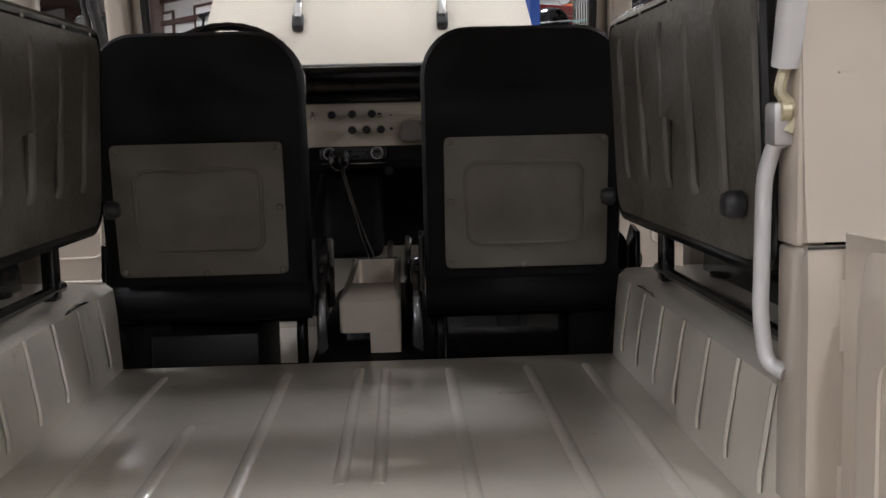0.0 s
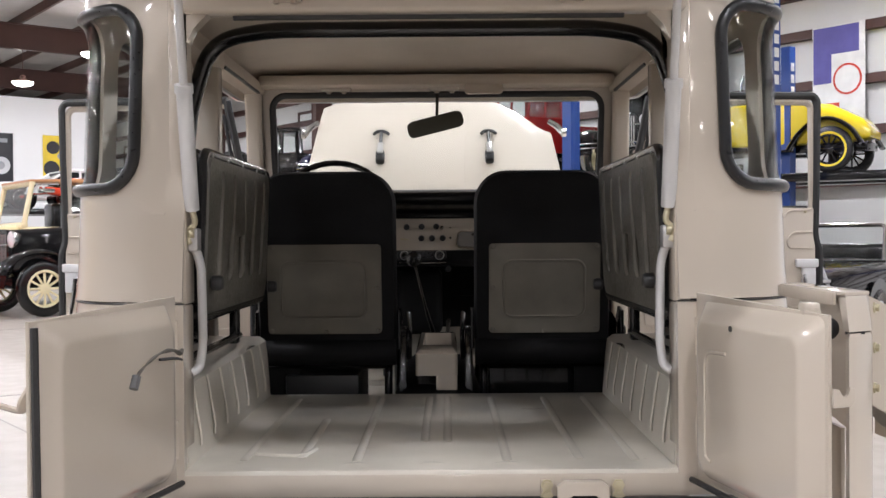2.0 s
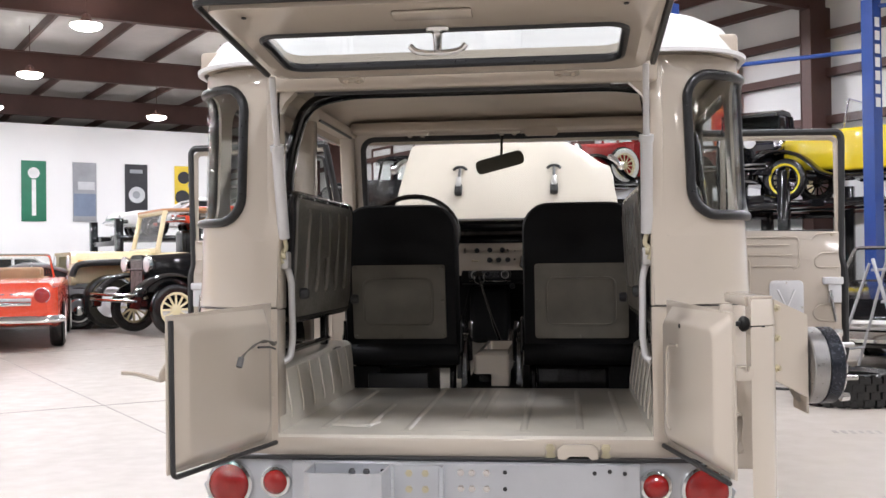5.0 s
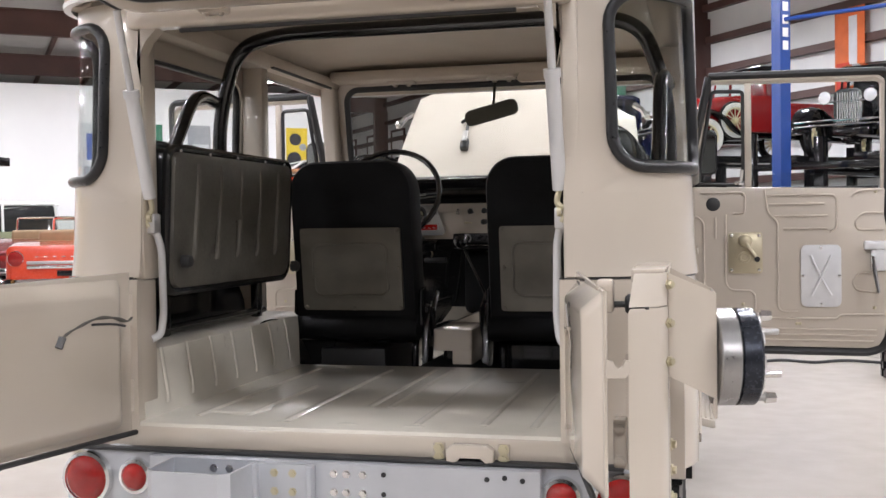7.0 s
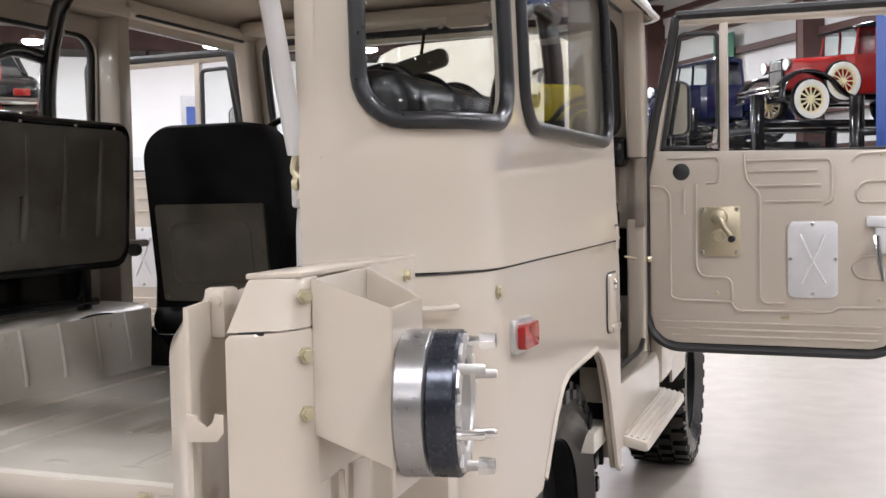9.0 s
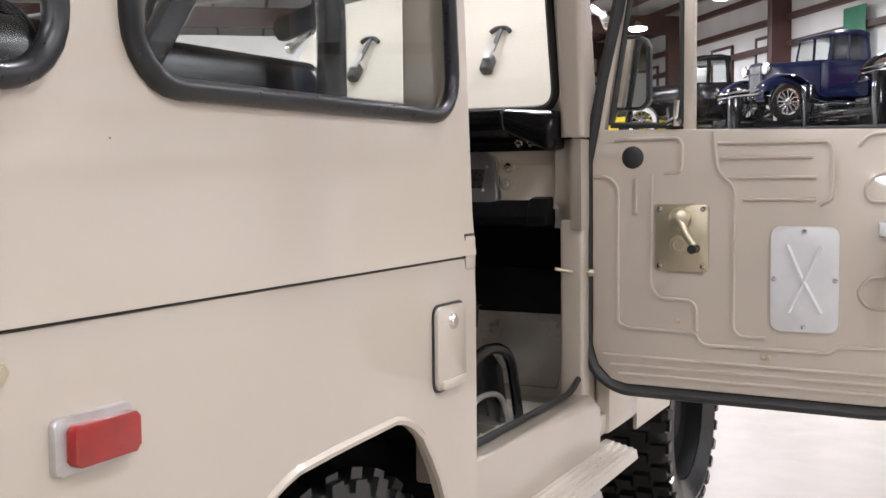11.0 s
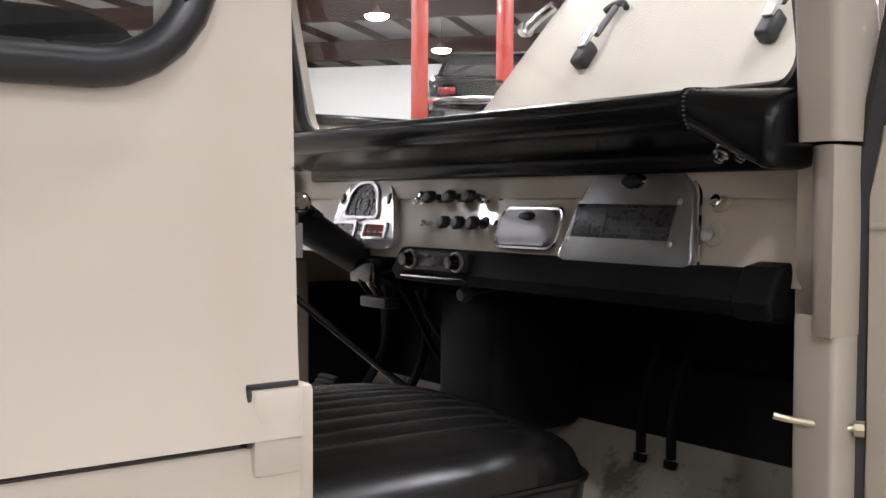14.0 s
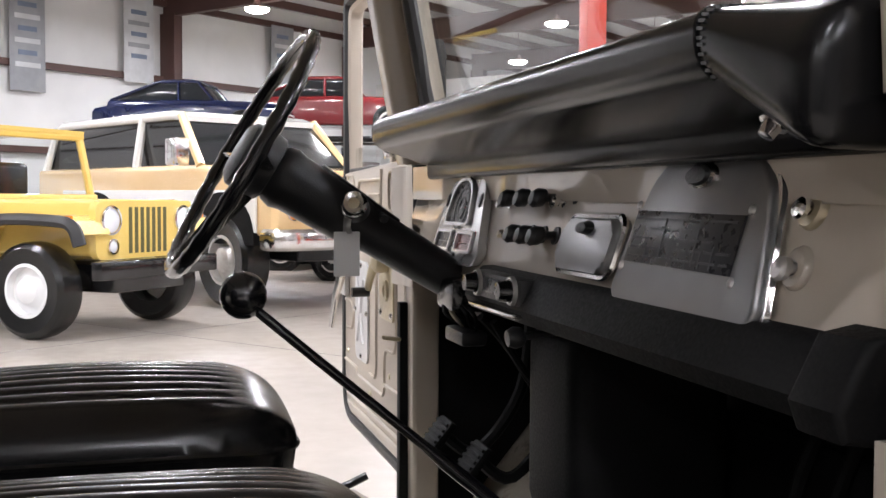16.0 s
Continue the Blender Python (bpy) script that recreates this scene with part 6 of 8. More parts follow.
dash_part("pull_rim", bm, M_CHROME, gb)
# ashtray
bm = B()
prism(bm, [(x - 0.008 * (1.181 - z) / 0.058, z) for x, z in rrect(0.086, 0.226, 1.123, 1.180, 0.014)], -0.022, 0.002, "xz", 0.006, 3)
ash = dash_part("ashtray", bm, M_BRUSH, dash, "chrome-rimmed ashtray lid")
bm = B()
tube(bm, [(x - 0.008 * (1.181 - z) / 0.058, -0.012, z) for x, z in rrect(0.082, 0.230, 1.119, 1.184, 0.017)], 0.0042, 6, closed=True)
dash_part("ashtray_rim", bm, M_CHROME, ash)
bm = B()
lathe(bm, [(0, 0.012), (0.014, 0.009), (0.019, 0), (0, 0)], aim((0.154, -0.022, 1.171), (0, -1, 0)) @ Matrix.Diagonal((1, 0.42, 1, 1)), 14)
dash_part("ashtray_pull", bm, M_PLAST, ash)


# knobs and screws of the dash
def dash_knob(x, z, r, h, material, name="dash_knob"):
    b = B()
    lathe(b, [(0, h), (r * 0.7, h * 0.97), (r, h * 0.82), (r * 0.9, h * 0.55), (r * 0.45, h * 0.42), (r * 0.45, h * 0.1), (r * 0.9, h * 0.08), (r * 0.9, 0), (0, 0)], aim((x, 0, z), (0, -1, 0)), 16)
    dash_part(name, b, material, dash)


for x, z in ((-0.127, 1.203), (-0.066, 1.204), (-0.007, 1.204), (-0.067, 1.157), (-0.024, 1.157), (0.019, 1.157)):
    dash_knob(x, z, 0.0125, 0.040, M_PLAST)
dash_knob(0.016, 1.199, 0.008, 0.020, M_CHROME)
dash_knob(-0.186, 1.196, 0.008, 0.022, M_CHROME)
dash_knob(-0.186, 1.208, 0.006, 0.014, M_CHROME)
dash_knob(0.528, 1.197, 0.009, 0.018, M_CHROME, "dash_button")
dash_knob(0.528, 1.150, 0.010, 0.022, M_STEEL, "dash_button")
for z, mt in ((1.197, M_BRASS), (1.150, M_PAINT)):
    bm = B()
    lathe(bm, [(0.006, 0.006), (0.014, 0.006), (0.017, 0.003), (0.018, 0), (0.006, 0)], aim((0.528, 0, z), (0, -1, 0)), 18)
    dash_part("button_collar", bm, mt, dash)
dash_knob(0.050, 1.201, 0.005, 0.003, M_RUBBER, "dash_hole")
dash_knob(0.050, 1.158, 0.005, 0.003, M_RUBBER, "dash_hole")
dash_knob(-0.148, 1.154, 0.006, 0.022, M_BRASS)
bm = B()
tube(bm, [(-0.148, -0.016, 1.154), (-0.118, -0.028, 1.152)], [0.004, 0.003], 8)
dash_part("toggle", bm, M_BRASS, dash)
# instrument panel: bright frame with an arched dial and two small gauges, notched for the column
bm = B()
prism(bm, arch_loop(-0.364, 0.128, -0.374, 0.103, 1.100, 1.246, 0.070, 0.024), -0.014, 0.002, "xz", 0.004, 3)
gp = dash_part("instrument_panel", bm, M_SILV, dash, "bright metal instrument panel with round speedometer")
dial = arch_loop(-0.372, 0.066, -0.374, 0.058, 1.160, 1.236, 0.050, 0.012)
dial_in = arch_loop(-0.372, 0.060, -0.374, 0.052, 1.165, 1.231, 0.046, 0.010)
bm = B()
prism(bm, dial, -0.0155, -0.012, "xz")
sg = dash_part("speedometer", bm, M_DECAL, gp)
bm = B()
ringplate(bm, dial, dial_in, -0.021, -0.013)
dash_part("speedometer_rim", bm, M_SILV, gp)
for r in (0.034, 0.018):
    bm = B()
    lathe(bm, [(r, 0), (r, 0.0015), (r - 0.003, 0.0015), (r - 0.003, 0), (r, 0)], aim((-0.372, -0.0155, 1.188), (0, -1, 0)), 24)
    dash_part("dial_ring", bm, M_PRINT, sg)
bm = B()
box(bm, -0.373, -0.350, -0.0175, -0.0165, 1.187, 1.189)
dash_part("needle", bm, M_RED, sg)
for x in (-0.422, -0.308):
    o, i = rrect(x - 0.043, x + 0.043, 1.119, 1.153, 0.005), rrect(x - 0.037, x + 0.037, 1.124, 1.148, 0.004)
    bm = B()
    prism(bm, o, -0.0155, -0.012, "xz")
    # right face coloured red in place of the red lift's reflection
    sgx = dash_part("small_gauge", bm, M_DECAL if x < -0.4 else M_RED, gp)
    bm = B()
    ringplate(bm, o, i, -0.020, -0.013)
    dash_part("gauge_rim", bm, M_SILV, sgx)
    for q in (-0.022, 0.0, 0.022):
        bm = B()
        box(bm, x + q - 0.006, x + q + 0.006, -0.0165, -0.0155, 1.132, 1.134)
        dash_part("gauge_mark", bm, M_DTEXT, sgx)
for x in (-0.463, -0.285):
    bm = B()
    lathe(bm, [(0, 0.004), (0.006, 0.003), (0.008, 0), (0, 0)], aim((x, -0.014, 1.200), (0, -1, 0)) @ Matrix.Diagonal((0.8, 1.5, 1, 1)), 12)
    dash_part("tell_tale", bm, M_PLAST, gp)
bm = B()
box(bm, -0.372, -0.358, -0.0175, -0.012, 1.134, 1.146, 0.001)
dash_part("tell_tale", bm, M_PLAST, gp)
bm = B()
prism(bm, [(-0.395, 1.098), (-0.345, 1.098), (-0.352, 1.118), (-0.360, 1.126), (-0.380, 1.126), (-0.388, 1.118)], -0.0165, -0.012, "xz", 0.002)
dash_part("column_notch", bm, M_PLAST, gp)
# radio in the lower dash panel
bm = B()
box(bm, -0.165, 0.034, 2.020, 2.07, 1.060, 1.104, 0.006)
rad = part("radio", bm, M_PLAST, dash, "black radio under the dash")
for x in (-0.135, 0.006):
    bm = B()
    lathe(bm, [(0, 0.022), (0.011, 0.021), (0.014, 0.006), (0.017, 0.004), (0.018, 0), (0, 0)], aim((x, 2.020, 1.088), (0, -1, 0)), 16)
    part("radio_knob", bm, M_BLACK, rad)
    bm = B()
    lathe(bm, [(0.014, 0.005), (0.018, 0.005), (0.019, 0), (0.014, 0)], aim((x, 2.020, 1.088), (0, -1, 0)), 16)
    part("knob_rim", bm, M_STEEL, rad)
bm = B()
box(bm, -0.106, -0.022, 2.016, 2.022, 1.078, 1.098, 0.002)
part("radio_dial", bm, M_DECAL, rad)
bm = B()
box(bm, -0.160, 0.032, 2.012, 2.026, 1.055, 1.060, 0.002)
part("radio_trim", bm, M_CHROME, rad)
bm = B()
box(bm, -0.325, -0.232, 2.025, 2.065, 0.984, 1.006, 0.005, 2)
fu = part("fuse_block", bm, M_PLAST, dash, "black fuse block hanging under the dash")
for k in range(5):
    bm = B()
    x = -0.32 + 0.02 * k
    tube(bm, catmull([(x, 2.05, 1.005), (x + 0.01, 2.02 + 0.006 * k, 1.03), (x - 0.03, 2.04, 1.05), (x - 0.05 + 0.03 * k, 2.07, 1.07)], 4), 0.0035, 6)
    part("wire", bm, M_BRASS if k == 1 else M_DULL, fu)
bm = B()
lathe(bm, [(0, 0.03), (0.010, 0.029), (0.014, 0.020), (0.012, 0.010), (0.005, 0.006), (0.005, -0.05), (0, -0.05)], aim((0.040, 2.030, 1.036), (0, -1, -0.1)), 14)
part("pull_knob", bm, M_PLAST, dash)

# steering wheel and column
C0, C1 = Vector((-0.386, 1.720, 1.270)), Vector((-0.352, 2.10, 1.042))
axis = Vector((0.045, -0.866, 0.499)).normalized()
ms, mc = aim(C0, axis), aim(C0, C0 - C1)
wl = (Vector((-1, 0, 0)) + axis * axis.x).normalized()
wd = axis.cross(wl) if axis.cross(wl).z < 0 else -axis.cross(wl)
bm = B()
R = 0.205
for_rim = [C0 + R * (math.cos(2 * math.pi * k / 64) * wl + math.sin(2 * math.pi * k / 64) * wd) for k in range(64)]
tube(bm, for_rim, [0.0118 + 0.0010 * math.cos(k * math.pi) for k in range(64)], 10, closed=True)
sw = part("steering_wheel", bm, M_BLACK, truck, "thin-rimmed black steering wheel with chrome spokes")
for d in (wl, -wl, wd):
    e = axis
    bm = B()
    tube(bm, [C0 + d * 0.03 - e * 0.034, C0 + d * 0.12 - e * 0.016, C0 + d * 0.203], [0.020, 0.014, 0.010], 8, flat=0.6, up=axis)
    sk = part("spoke", bm, M_BLACK, sw)
    if d is not wd:
        bm = B()
        tube(bm, [C0 + d * 0.055 - e * 0.014, C0 + d * 0.155 - e * 0.001], [0.009, 0.007], 8, flat=0.5, up=axis)
        part("spoke_trim", bm, M_CHROME, sk, "chrome spoke trim")
bm = B()
lathe(bm, [(0, 0.012), (0.040, 0.009), (0.052, 0.000), (0.056, -0.022), (0.052, -0.050), (0.040, -0.058), (0, -0.058)], ms, 28)
part("horn_pad", bm, M_PLAST, sw, "black horn pad")
bm = B()
L = (C0 - C1).length
lathe(bm, [(0.034, -0.045), (0.046, -0.06), (0.050, -0.075), (0.046, -0.090), (0.042, -0.20), (0.036, -0.22), (0.031, -L), (0, -L)], mc, 20)
col = part("steering_column", bm, M_PLAST, sw, "black steering column")
bm = B()
tube(bm, [C0 + (C1 - C0) * 0.30 + Vector((0.0, 0, 0.036)), C0 + (C1 - C0) * 0.62 + Vector((0.0, 0, 0.030))], [0.022, 0.014], 10, flat=0.7)
part("column_shroud", bm, M_PLAST, col)
bm = B()
lathe(bm, [(0, 0.03), (0.018, 0.03), (0.021, 0.024), (0.021, 0), (0, 0)], aim((-0.322, 1.885, 1.185), (0.9, -0.3, 0.3)), 18)
lock = part("ignition_lock", bm, M_PLAST, sw, "black ignition lock with bright face")
mlk = aim((-0.322, 1.885, 1.185), (0.9, -0.3, 0.3))
bm = B()
lathe(bm, [(0.009, 0.033), (0.015, 0.034), (0.019, 0.031), (0.0205, 0.026), (0.009, 0.026)], mlk, 20)
part("lock_ring", bm, M_CHROME, lock)
bm = B()
lathe(bm, [(0, 0.033), (0.009, 0.032), (0.0095, 0.026), (0, 0.026)], mlk, 14)
part("lock_barrel", bm, M_BRASS, lock)
bm = B()
tube(bm, catmull([(-0.301, 1.878, 1.188), (-0.306, 1.872, 1.174), (-0.300, 1.868, 1.160), (-0.306, 1.872, 1.150)], 5), 0.0045, 8, flat=0.45)
part("spare_key", bm, M_STEEL, lock)
bm = B()
prism(bm, rrect(1.849, 1.888, 1.085, 1.152, 0.002), -0.312, -0.310, "yz")
tag = part("key_tag", bm, M_WHITE, sw, "white paper key tag")
bm = B()
tube(bm, catmull([(-0.305, 1.872, 1.195), (-0.315, 1.868, 1.170), (-0.324, 1.869, 1.148)], 4), 0.004, 6)
part("key", bm, M_STEEL, sw)
bm = B()
tube(bm, [(-0.33, 1.93, 1.17), (-0.48, 1.93, 1.20)], 0.007, 8)
part("stalk", bm, M_PLAST, sw)
bm = B()
box(bm, -0.36, -0.27, 2.02, 2.10, 1.03, 1.08, 0.01)
part("column_clamp", bm, M_BLACK, sw)

# gear lever
bm = B()
tube(bm, catmull([(-0.085, 1.705, 1.068), (-0.07, 1.795, 0.992), (-0.045, 1.945, 0.866), (-0.02, 2.055, 0.765), (-0.015, 2.085, 0.67)], 6), [0.0065] * 12 + [0.0095] * 13, 10)
gl_ = part("gear_lever", bm, M_BLACK, truck, "long black gear lever with ball knob")
bm = B()
lathe(bm, [(0, 0.030)] + [(0.030 * math.cos(radians(a)), 0.030 * math.sin(radians(a))) for a in (70, 50, 30, 10, -10, -30, -50, -70)] + [(0, -0.030)], Matrix.Translation((-0.088, 1.697, 1.080)), 20)
part("ball_knob", bm, M_BLACK, gl_)
bm = B()
lathe(bm, [(0.05, 0.0), (0.045, 0.015), (0.03, 0.03), (0.022, 0.05), (0, 0.05)], Matrix.Translation((-0.015, 2.085, 0.665)), 16)
part("lever_boot", bm, M_RUBBER, gl_)
bm = B()
tube(bm, catmull([(0.03, 1.93, 0.67), (0.035, 1.90, 0.76), (0.04, 1.84, 0.84)], 5), 0.008, 8)
part("transfer_lever", bm, M_BLACK, truck, "short black transfer lever")
# pedals
for x, y, z in ((-0.575, 2.085, 0.775), (-0.475, 2.12, 0.750)):
    mp = pose(x, y, z, -38, 0, 0)
    bm = B()
    box(bm, -0.038, 0.038, -0.008, 0.008, -0.034, 0.034, 0.006, 2)
    pd = part("pedal", bm, M_DULL, truck, "ribbed rubber pedal", mp)
    for k in range(5):
        bm = B()
        box(bm, -0.034, 0.034, -0.011, -0.007, -0.028 + 0.012 * k, -0.022 + 0.012 * k, 0.001)
        part("pedal_rib", bm, M_DULL, pd)
    bm = B()
    tube(bm, catmull([(x, y + 0.01, z), (x + 0.01, y + 0.07, z - 0.03), (x + 0.02, y + 0.15, z + 0.08), (x + 0.02, y + 0.17, z + 0.25)], 5), 0.011, 8)
    part("pedal_arm", bm, M_DULL, truck)
bm = B()
box(bm, -0.225, -0.185, 2.02, 2.03, 0.60, 0.74, 0.005)
part("throttle_pedal", bm, M_RUBBER, truck)
for k, (x0, x1) in enumerate(((-0.22, -0.30), (-0.16, -0.24))):
    bm = B()
    tube(bm, catmull([(x0, 2.05, 1.03), (x0 - 0.02, 2.10, 0.98 - 0.02 * k), ((x0 + x1) / 2, 2.16, 0.90), (x1, 2.26, 0.80)], 6), 0.006, 8)
    part("dash_hose", bm, M_DULL, truck)

# ---- the hall ----
ZC = 7.6
TL, TR, TB, TF = -24.0, 18.0, -46.0, 58.0          # left, right, back and far walls, in hall metres
PW = 31.3                                          # a white partition that closes the left aisle


def hall_box(bm, a0, a1, b0, b1, z0, z1):
    vs_ = [bm.verts.new(hall(a, b, z)) for z in (z0, z1) for a, b in ((a0, b0), (a1, b0), (a1, b1), (a0, b1))]
    for f in ((0, 1, 2, 3), (7, 6, 5, 4), (0, 4, 5, 1), (1, 5, 6, 2), (2, 6, 7, 3), (3, 7, 4, 0)):
        bm.faces.new([vs_[i] for i in f])


def setting(name, bm, material, label, parent=None):
    ob = part(name, bm, material, parent, "", None, 38, True)
    return tagged(ob, label, "", "", "structure")


bm = B()
hall_box(bm, TL, TR, TB, TF, -0.2, 0.0)
floor = setting("floor", bm, M_CONC, "pale polished concrete floor of the hall")
for a in (-16.5, -11.0, -5.5, 0.55, 6.0, 11.5):
    bm = B()
    hall_box(bm, a - 0.006, a + 0.006, TB, TF, 0.0, 0.002)
    setting("floor_joint_along", bm, M_JOINT, "dark saw-cut joint in the concrete floor", floor)
for b in range(-42, 58, 6):
    bm = B()
    hall_box(bm, TL, TR, b + 0.4 - 0.006, b + 0.4 + 0.006, 0.0, 0.0025)
    setting("floor_joint_across", bm, M_JOINT, "dark saw-cut joint in the concrete floor", floor)
bm = B()
hall_box(bm, TL, TR, TB, TF, ZC, ZC + 0.2)
setting("ceiling", bm, M_CEIL, "pale insulated ceiling between brown purlins")
for nm, q in (("wall_left", (TL - 0.2, TL, TB, TF)), ("wall_right", (TR, TR + 0.2, TB, TF)), ("wall_back", (TL, TR, TB - 0.2, TB)), ("wall_far", (TL, TR, TF, TF + 0.2))):
    bm = B()
    hall_box(bm, *q, 0, ZC)
    setting(nm, bm, M_CLAD, "white insulated hall wall behind brown girts")
bm = B()
hall_box(bm, TL, 10.2, PW, PW + 0.2, 0, 5.5)
setting("wall_partition", bm, M_WALLW, "smooth white partition wall hung with banners")
# frames: columns and rafters every 8.2 m, purlins and girts
for b in [-44.3 + 8.2 * i for i in range(13)]:
    bm = B()
    hall_box(bm, TL, TR, b - 0.10, b + 0.10, 6.62, 6.65)
    hall_box(bm, TL, TR, b - 0.012, b + 0.012, 6.62, 7.34)
    hall_box(bm, TL, TR, b - 0.10, b + 0.10, 7.32, 7.35)
    setting("trim_rafter", bm, M_IRON, "brown steel roof rafter")
    for a in (TL + 0.35, TR - 0.35):
        bm = B()
        hall_box(bm, a - 0.33, a + 0.33, b - 0.15, b - 0.13, 0, 6.7)
        hall_box(bm, a - 0.33, a + 0.33, b + 0.13, b + 0.15, 0, 6.7)
        hall_box(bm, a - 0.31, a + 0.31, b - 0.13, b + 0.13, 0, 6.7)
        setting("trim_column", bm, M_IRON, "brown steel wall column")
for a in [TL + 1.2 + 1.9 * i for i in range(23)]:
    bm = B()
    hall_box(bm, a - 0.04, a + 0.04, TB, TF, 7.35, 7.6)
    setting("trim_purlin", bm, M_IRON, "brown steel roof purlin")
for z in (2.2, 3.2, 4.2, 5.25, 6.1, 7.0):
    bm = B()
    hall_box(bm, TR - 0.2, TR, TB, TF, z - 0.09, z + 0.09)
    setting("trim_girt", bm, M_IRON, "brown steel wall girt")
    bm = B()
    hall_box(bm, TL, TR, TF - 0.2, TF, z - 0.09, z + 0.09)
    setting("trim_girt", bm, M_IRON, "brown steel wall girt")
for z in (2.45, 4.74, 7.02):
    bm = B()
    hall_box(bm, TL, TL + 0.2, TB, TF, z - 0.09, z + 0.09)
    setting("trim_girt", bm, M_IRON, "brown steel wall girt")
# windows low in the far right wall
for b in [30 + 3.4 * i for i in range(8)]:
    bm = B()
    hall_box(bm, TR - 0.06, TR - 0.03, b, b + 1.5, 4.4, 5.6)
    w = setting("window_pane", bm, M_WALLW, "white window panel in the hall wall")
    bm = B()
    hall_box(bm, TR - 0.10, TR - 0.02, b - 0.10, b, 4.3, 5.7)
    hall_box(bm, TR - 0.10, TR - 0.02, b + 1.5, b + 1.6, 4.3, 5.7)
    hall_box(bm, TR - 0.10, TR - 0.02, b, b + 1.5, 5.6, 5.7)
    setting("window_frame", bm, M_IRON, "brown window frame", w)

# lamps
def high_bay(a, b):
    lamp = thing("high_bay_lamp", "round white high-bay lamp hung under the roof", "lamp", "high-bay lamps", Matrix.Translation(hall(a, b, LAMP_Z)))
    bm = B()
    lathe(bm, [(0.05, 0.24), (0.09, 0.22), (0.12, 0.10), (0.24, 0.035), (0.25, 0.018), (0.23, 0.018), (0.11, 0.08), (0.0, 0.09)], None, 24)
    part("shade", bm, M_IRON, lamp)
    bm = B()
    lathe(bm, [(0, -0.12), (0.14, -0.112), (0.25, -0.085), (0.315, -0.04), (0.335, 0.002), (0.325, 0.016), (0, 0.016)], None, 16)
    part("diffuser", bm, M_LAMP, lamp)
    bm = B()
    rod(bm, (0, 0, 0.24), (0, 0, ZC - LAMP_Z), 0.012)
    part("stem", bm, M_IRON, lamp)
    if b < -12:
        return
    ld = bpy.data.lights.new("lamp_light", "AREA")
    ld.shape, ld.size, ld.energy, ld.color = "DISK", 0.5, LAMP_WATT, (0.955, 0.960, 1.055)
    lo = new("lamp_light", ld)
    lo.parent = lamp
    lo.matrix_local = Matrix.Translation((0, 0, -0.125))


for a, b in [(a, b) for a in (-19.2, -13.7, -7.8, -2.0, 3.6, 8.9, 14.6) for b in (-29.4, -23.1, -16.8, -10.5, -4.2, 2.1, 8.4, 14.6, 20.6, 27.2, 33.8) if not (abs(a) > 14 and b < -5) and not (abs(a) > 9 and b < -12)]:
    high_bay(a, b)

# ---- the other vehicles in the hall (each: x forwards, y to its left, z up, standing on z = 0) ----
PAINTS = {}


def paint(name, col, rough=0.25, coat=0.8, spec=0.5):
    if name not in PAINTS:
        PAINTS[name] = mat(name + "_car_paint", col, rough, var=0.03, scale=2, bump=0.0, coat=coat, rvar=0.04, spec=spec)
    return PAINTS[name]


P_BLACK = paint("black", (0.006, 0.006, 0.007), 0.10, 0.0, 0.4)
P_RED = paint("red", (0.30, 0.012, 0.012))
P_ORED = paint("orange_red", (0.62, 0.055, 0.02))
P_MAROON = paint("maroon", (0.17, 0.012, 0.016))
P_YELLOW = paint("yellow", (0.78, 0.60, 0.02))
P_JEEP = paint("pale_yellow", (0.80, 0.58, 0.17))
P_CREAM = paint("cream", (0.78, 0.66, 0.42))
P_PEACH = paint("peach", (0.80, 0.56, 0.29))
P_NAVY = paint("navy", (0.006, 0.010, 0.040), 0.15, 0.3)
P_WHITE = paint("white", (0.80, 0.80, 0.79))
P_GREY = paint("grey", (0.22, 0.23, 0.24))
P_TANTOP = paint("tan_cloth", (0.45, 0.21, 0.09), 0.7)
P_TEAL = paint("teal", (0.05, 0.28, 0.30))
M_DARKGL = mat("dark_car_glass", (0.02, 0.022, 0.024), 0.06, var=0.1, bump=0.0, spec=0.6, rvar=0.02)
M_LIGHTGL = mat("pale_lamp_glass", (0.75, 0.76, 0.78), 0.12, var=0.05, bump=0.1, coat=0.5)
M_CREAMW = mat("cream_wheel_paint", (0.80, 0.71, 0.45), 0.35, var=0.03, coat=0.3)
M_WWALL = mat("whitewall_rubber", (0.78, 0.76, 0.70), 0.55, var=0.05)
M_AMBER = mat("amber_lens", (0.75, 0.22, 0.02), 0.2, var=0.05, coat=0.5)
M_SEATT = mat("tan_upholstery", (0.30, 0.20, 0.11), 0.6, var=0.1, bump=0.15)


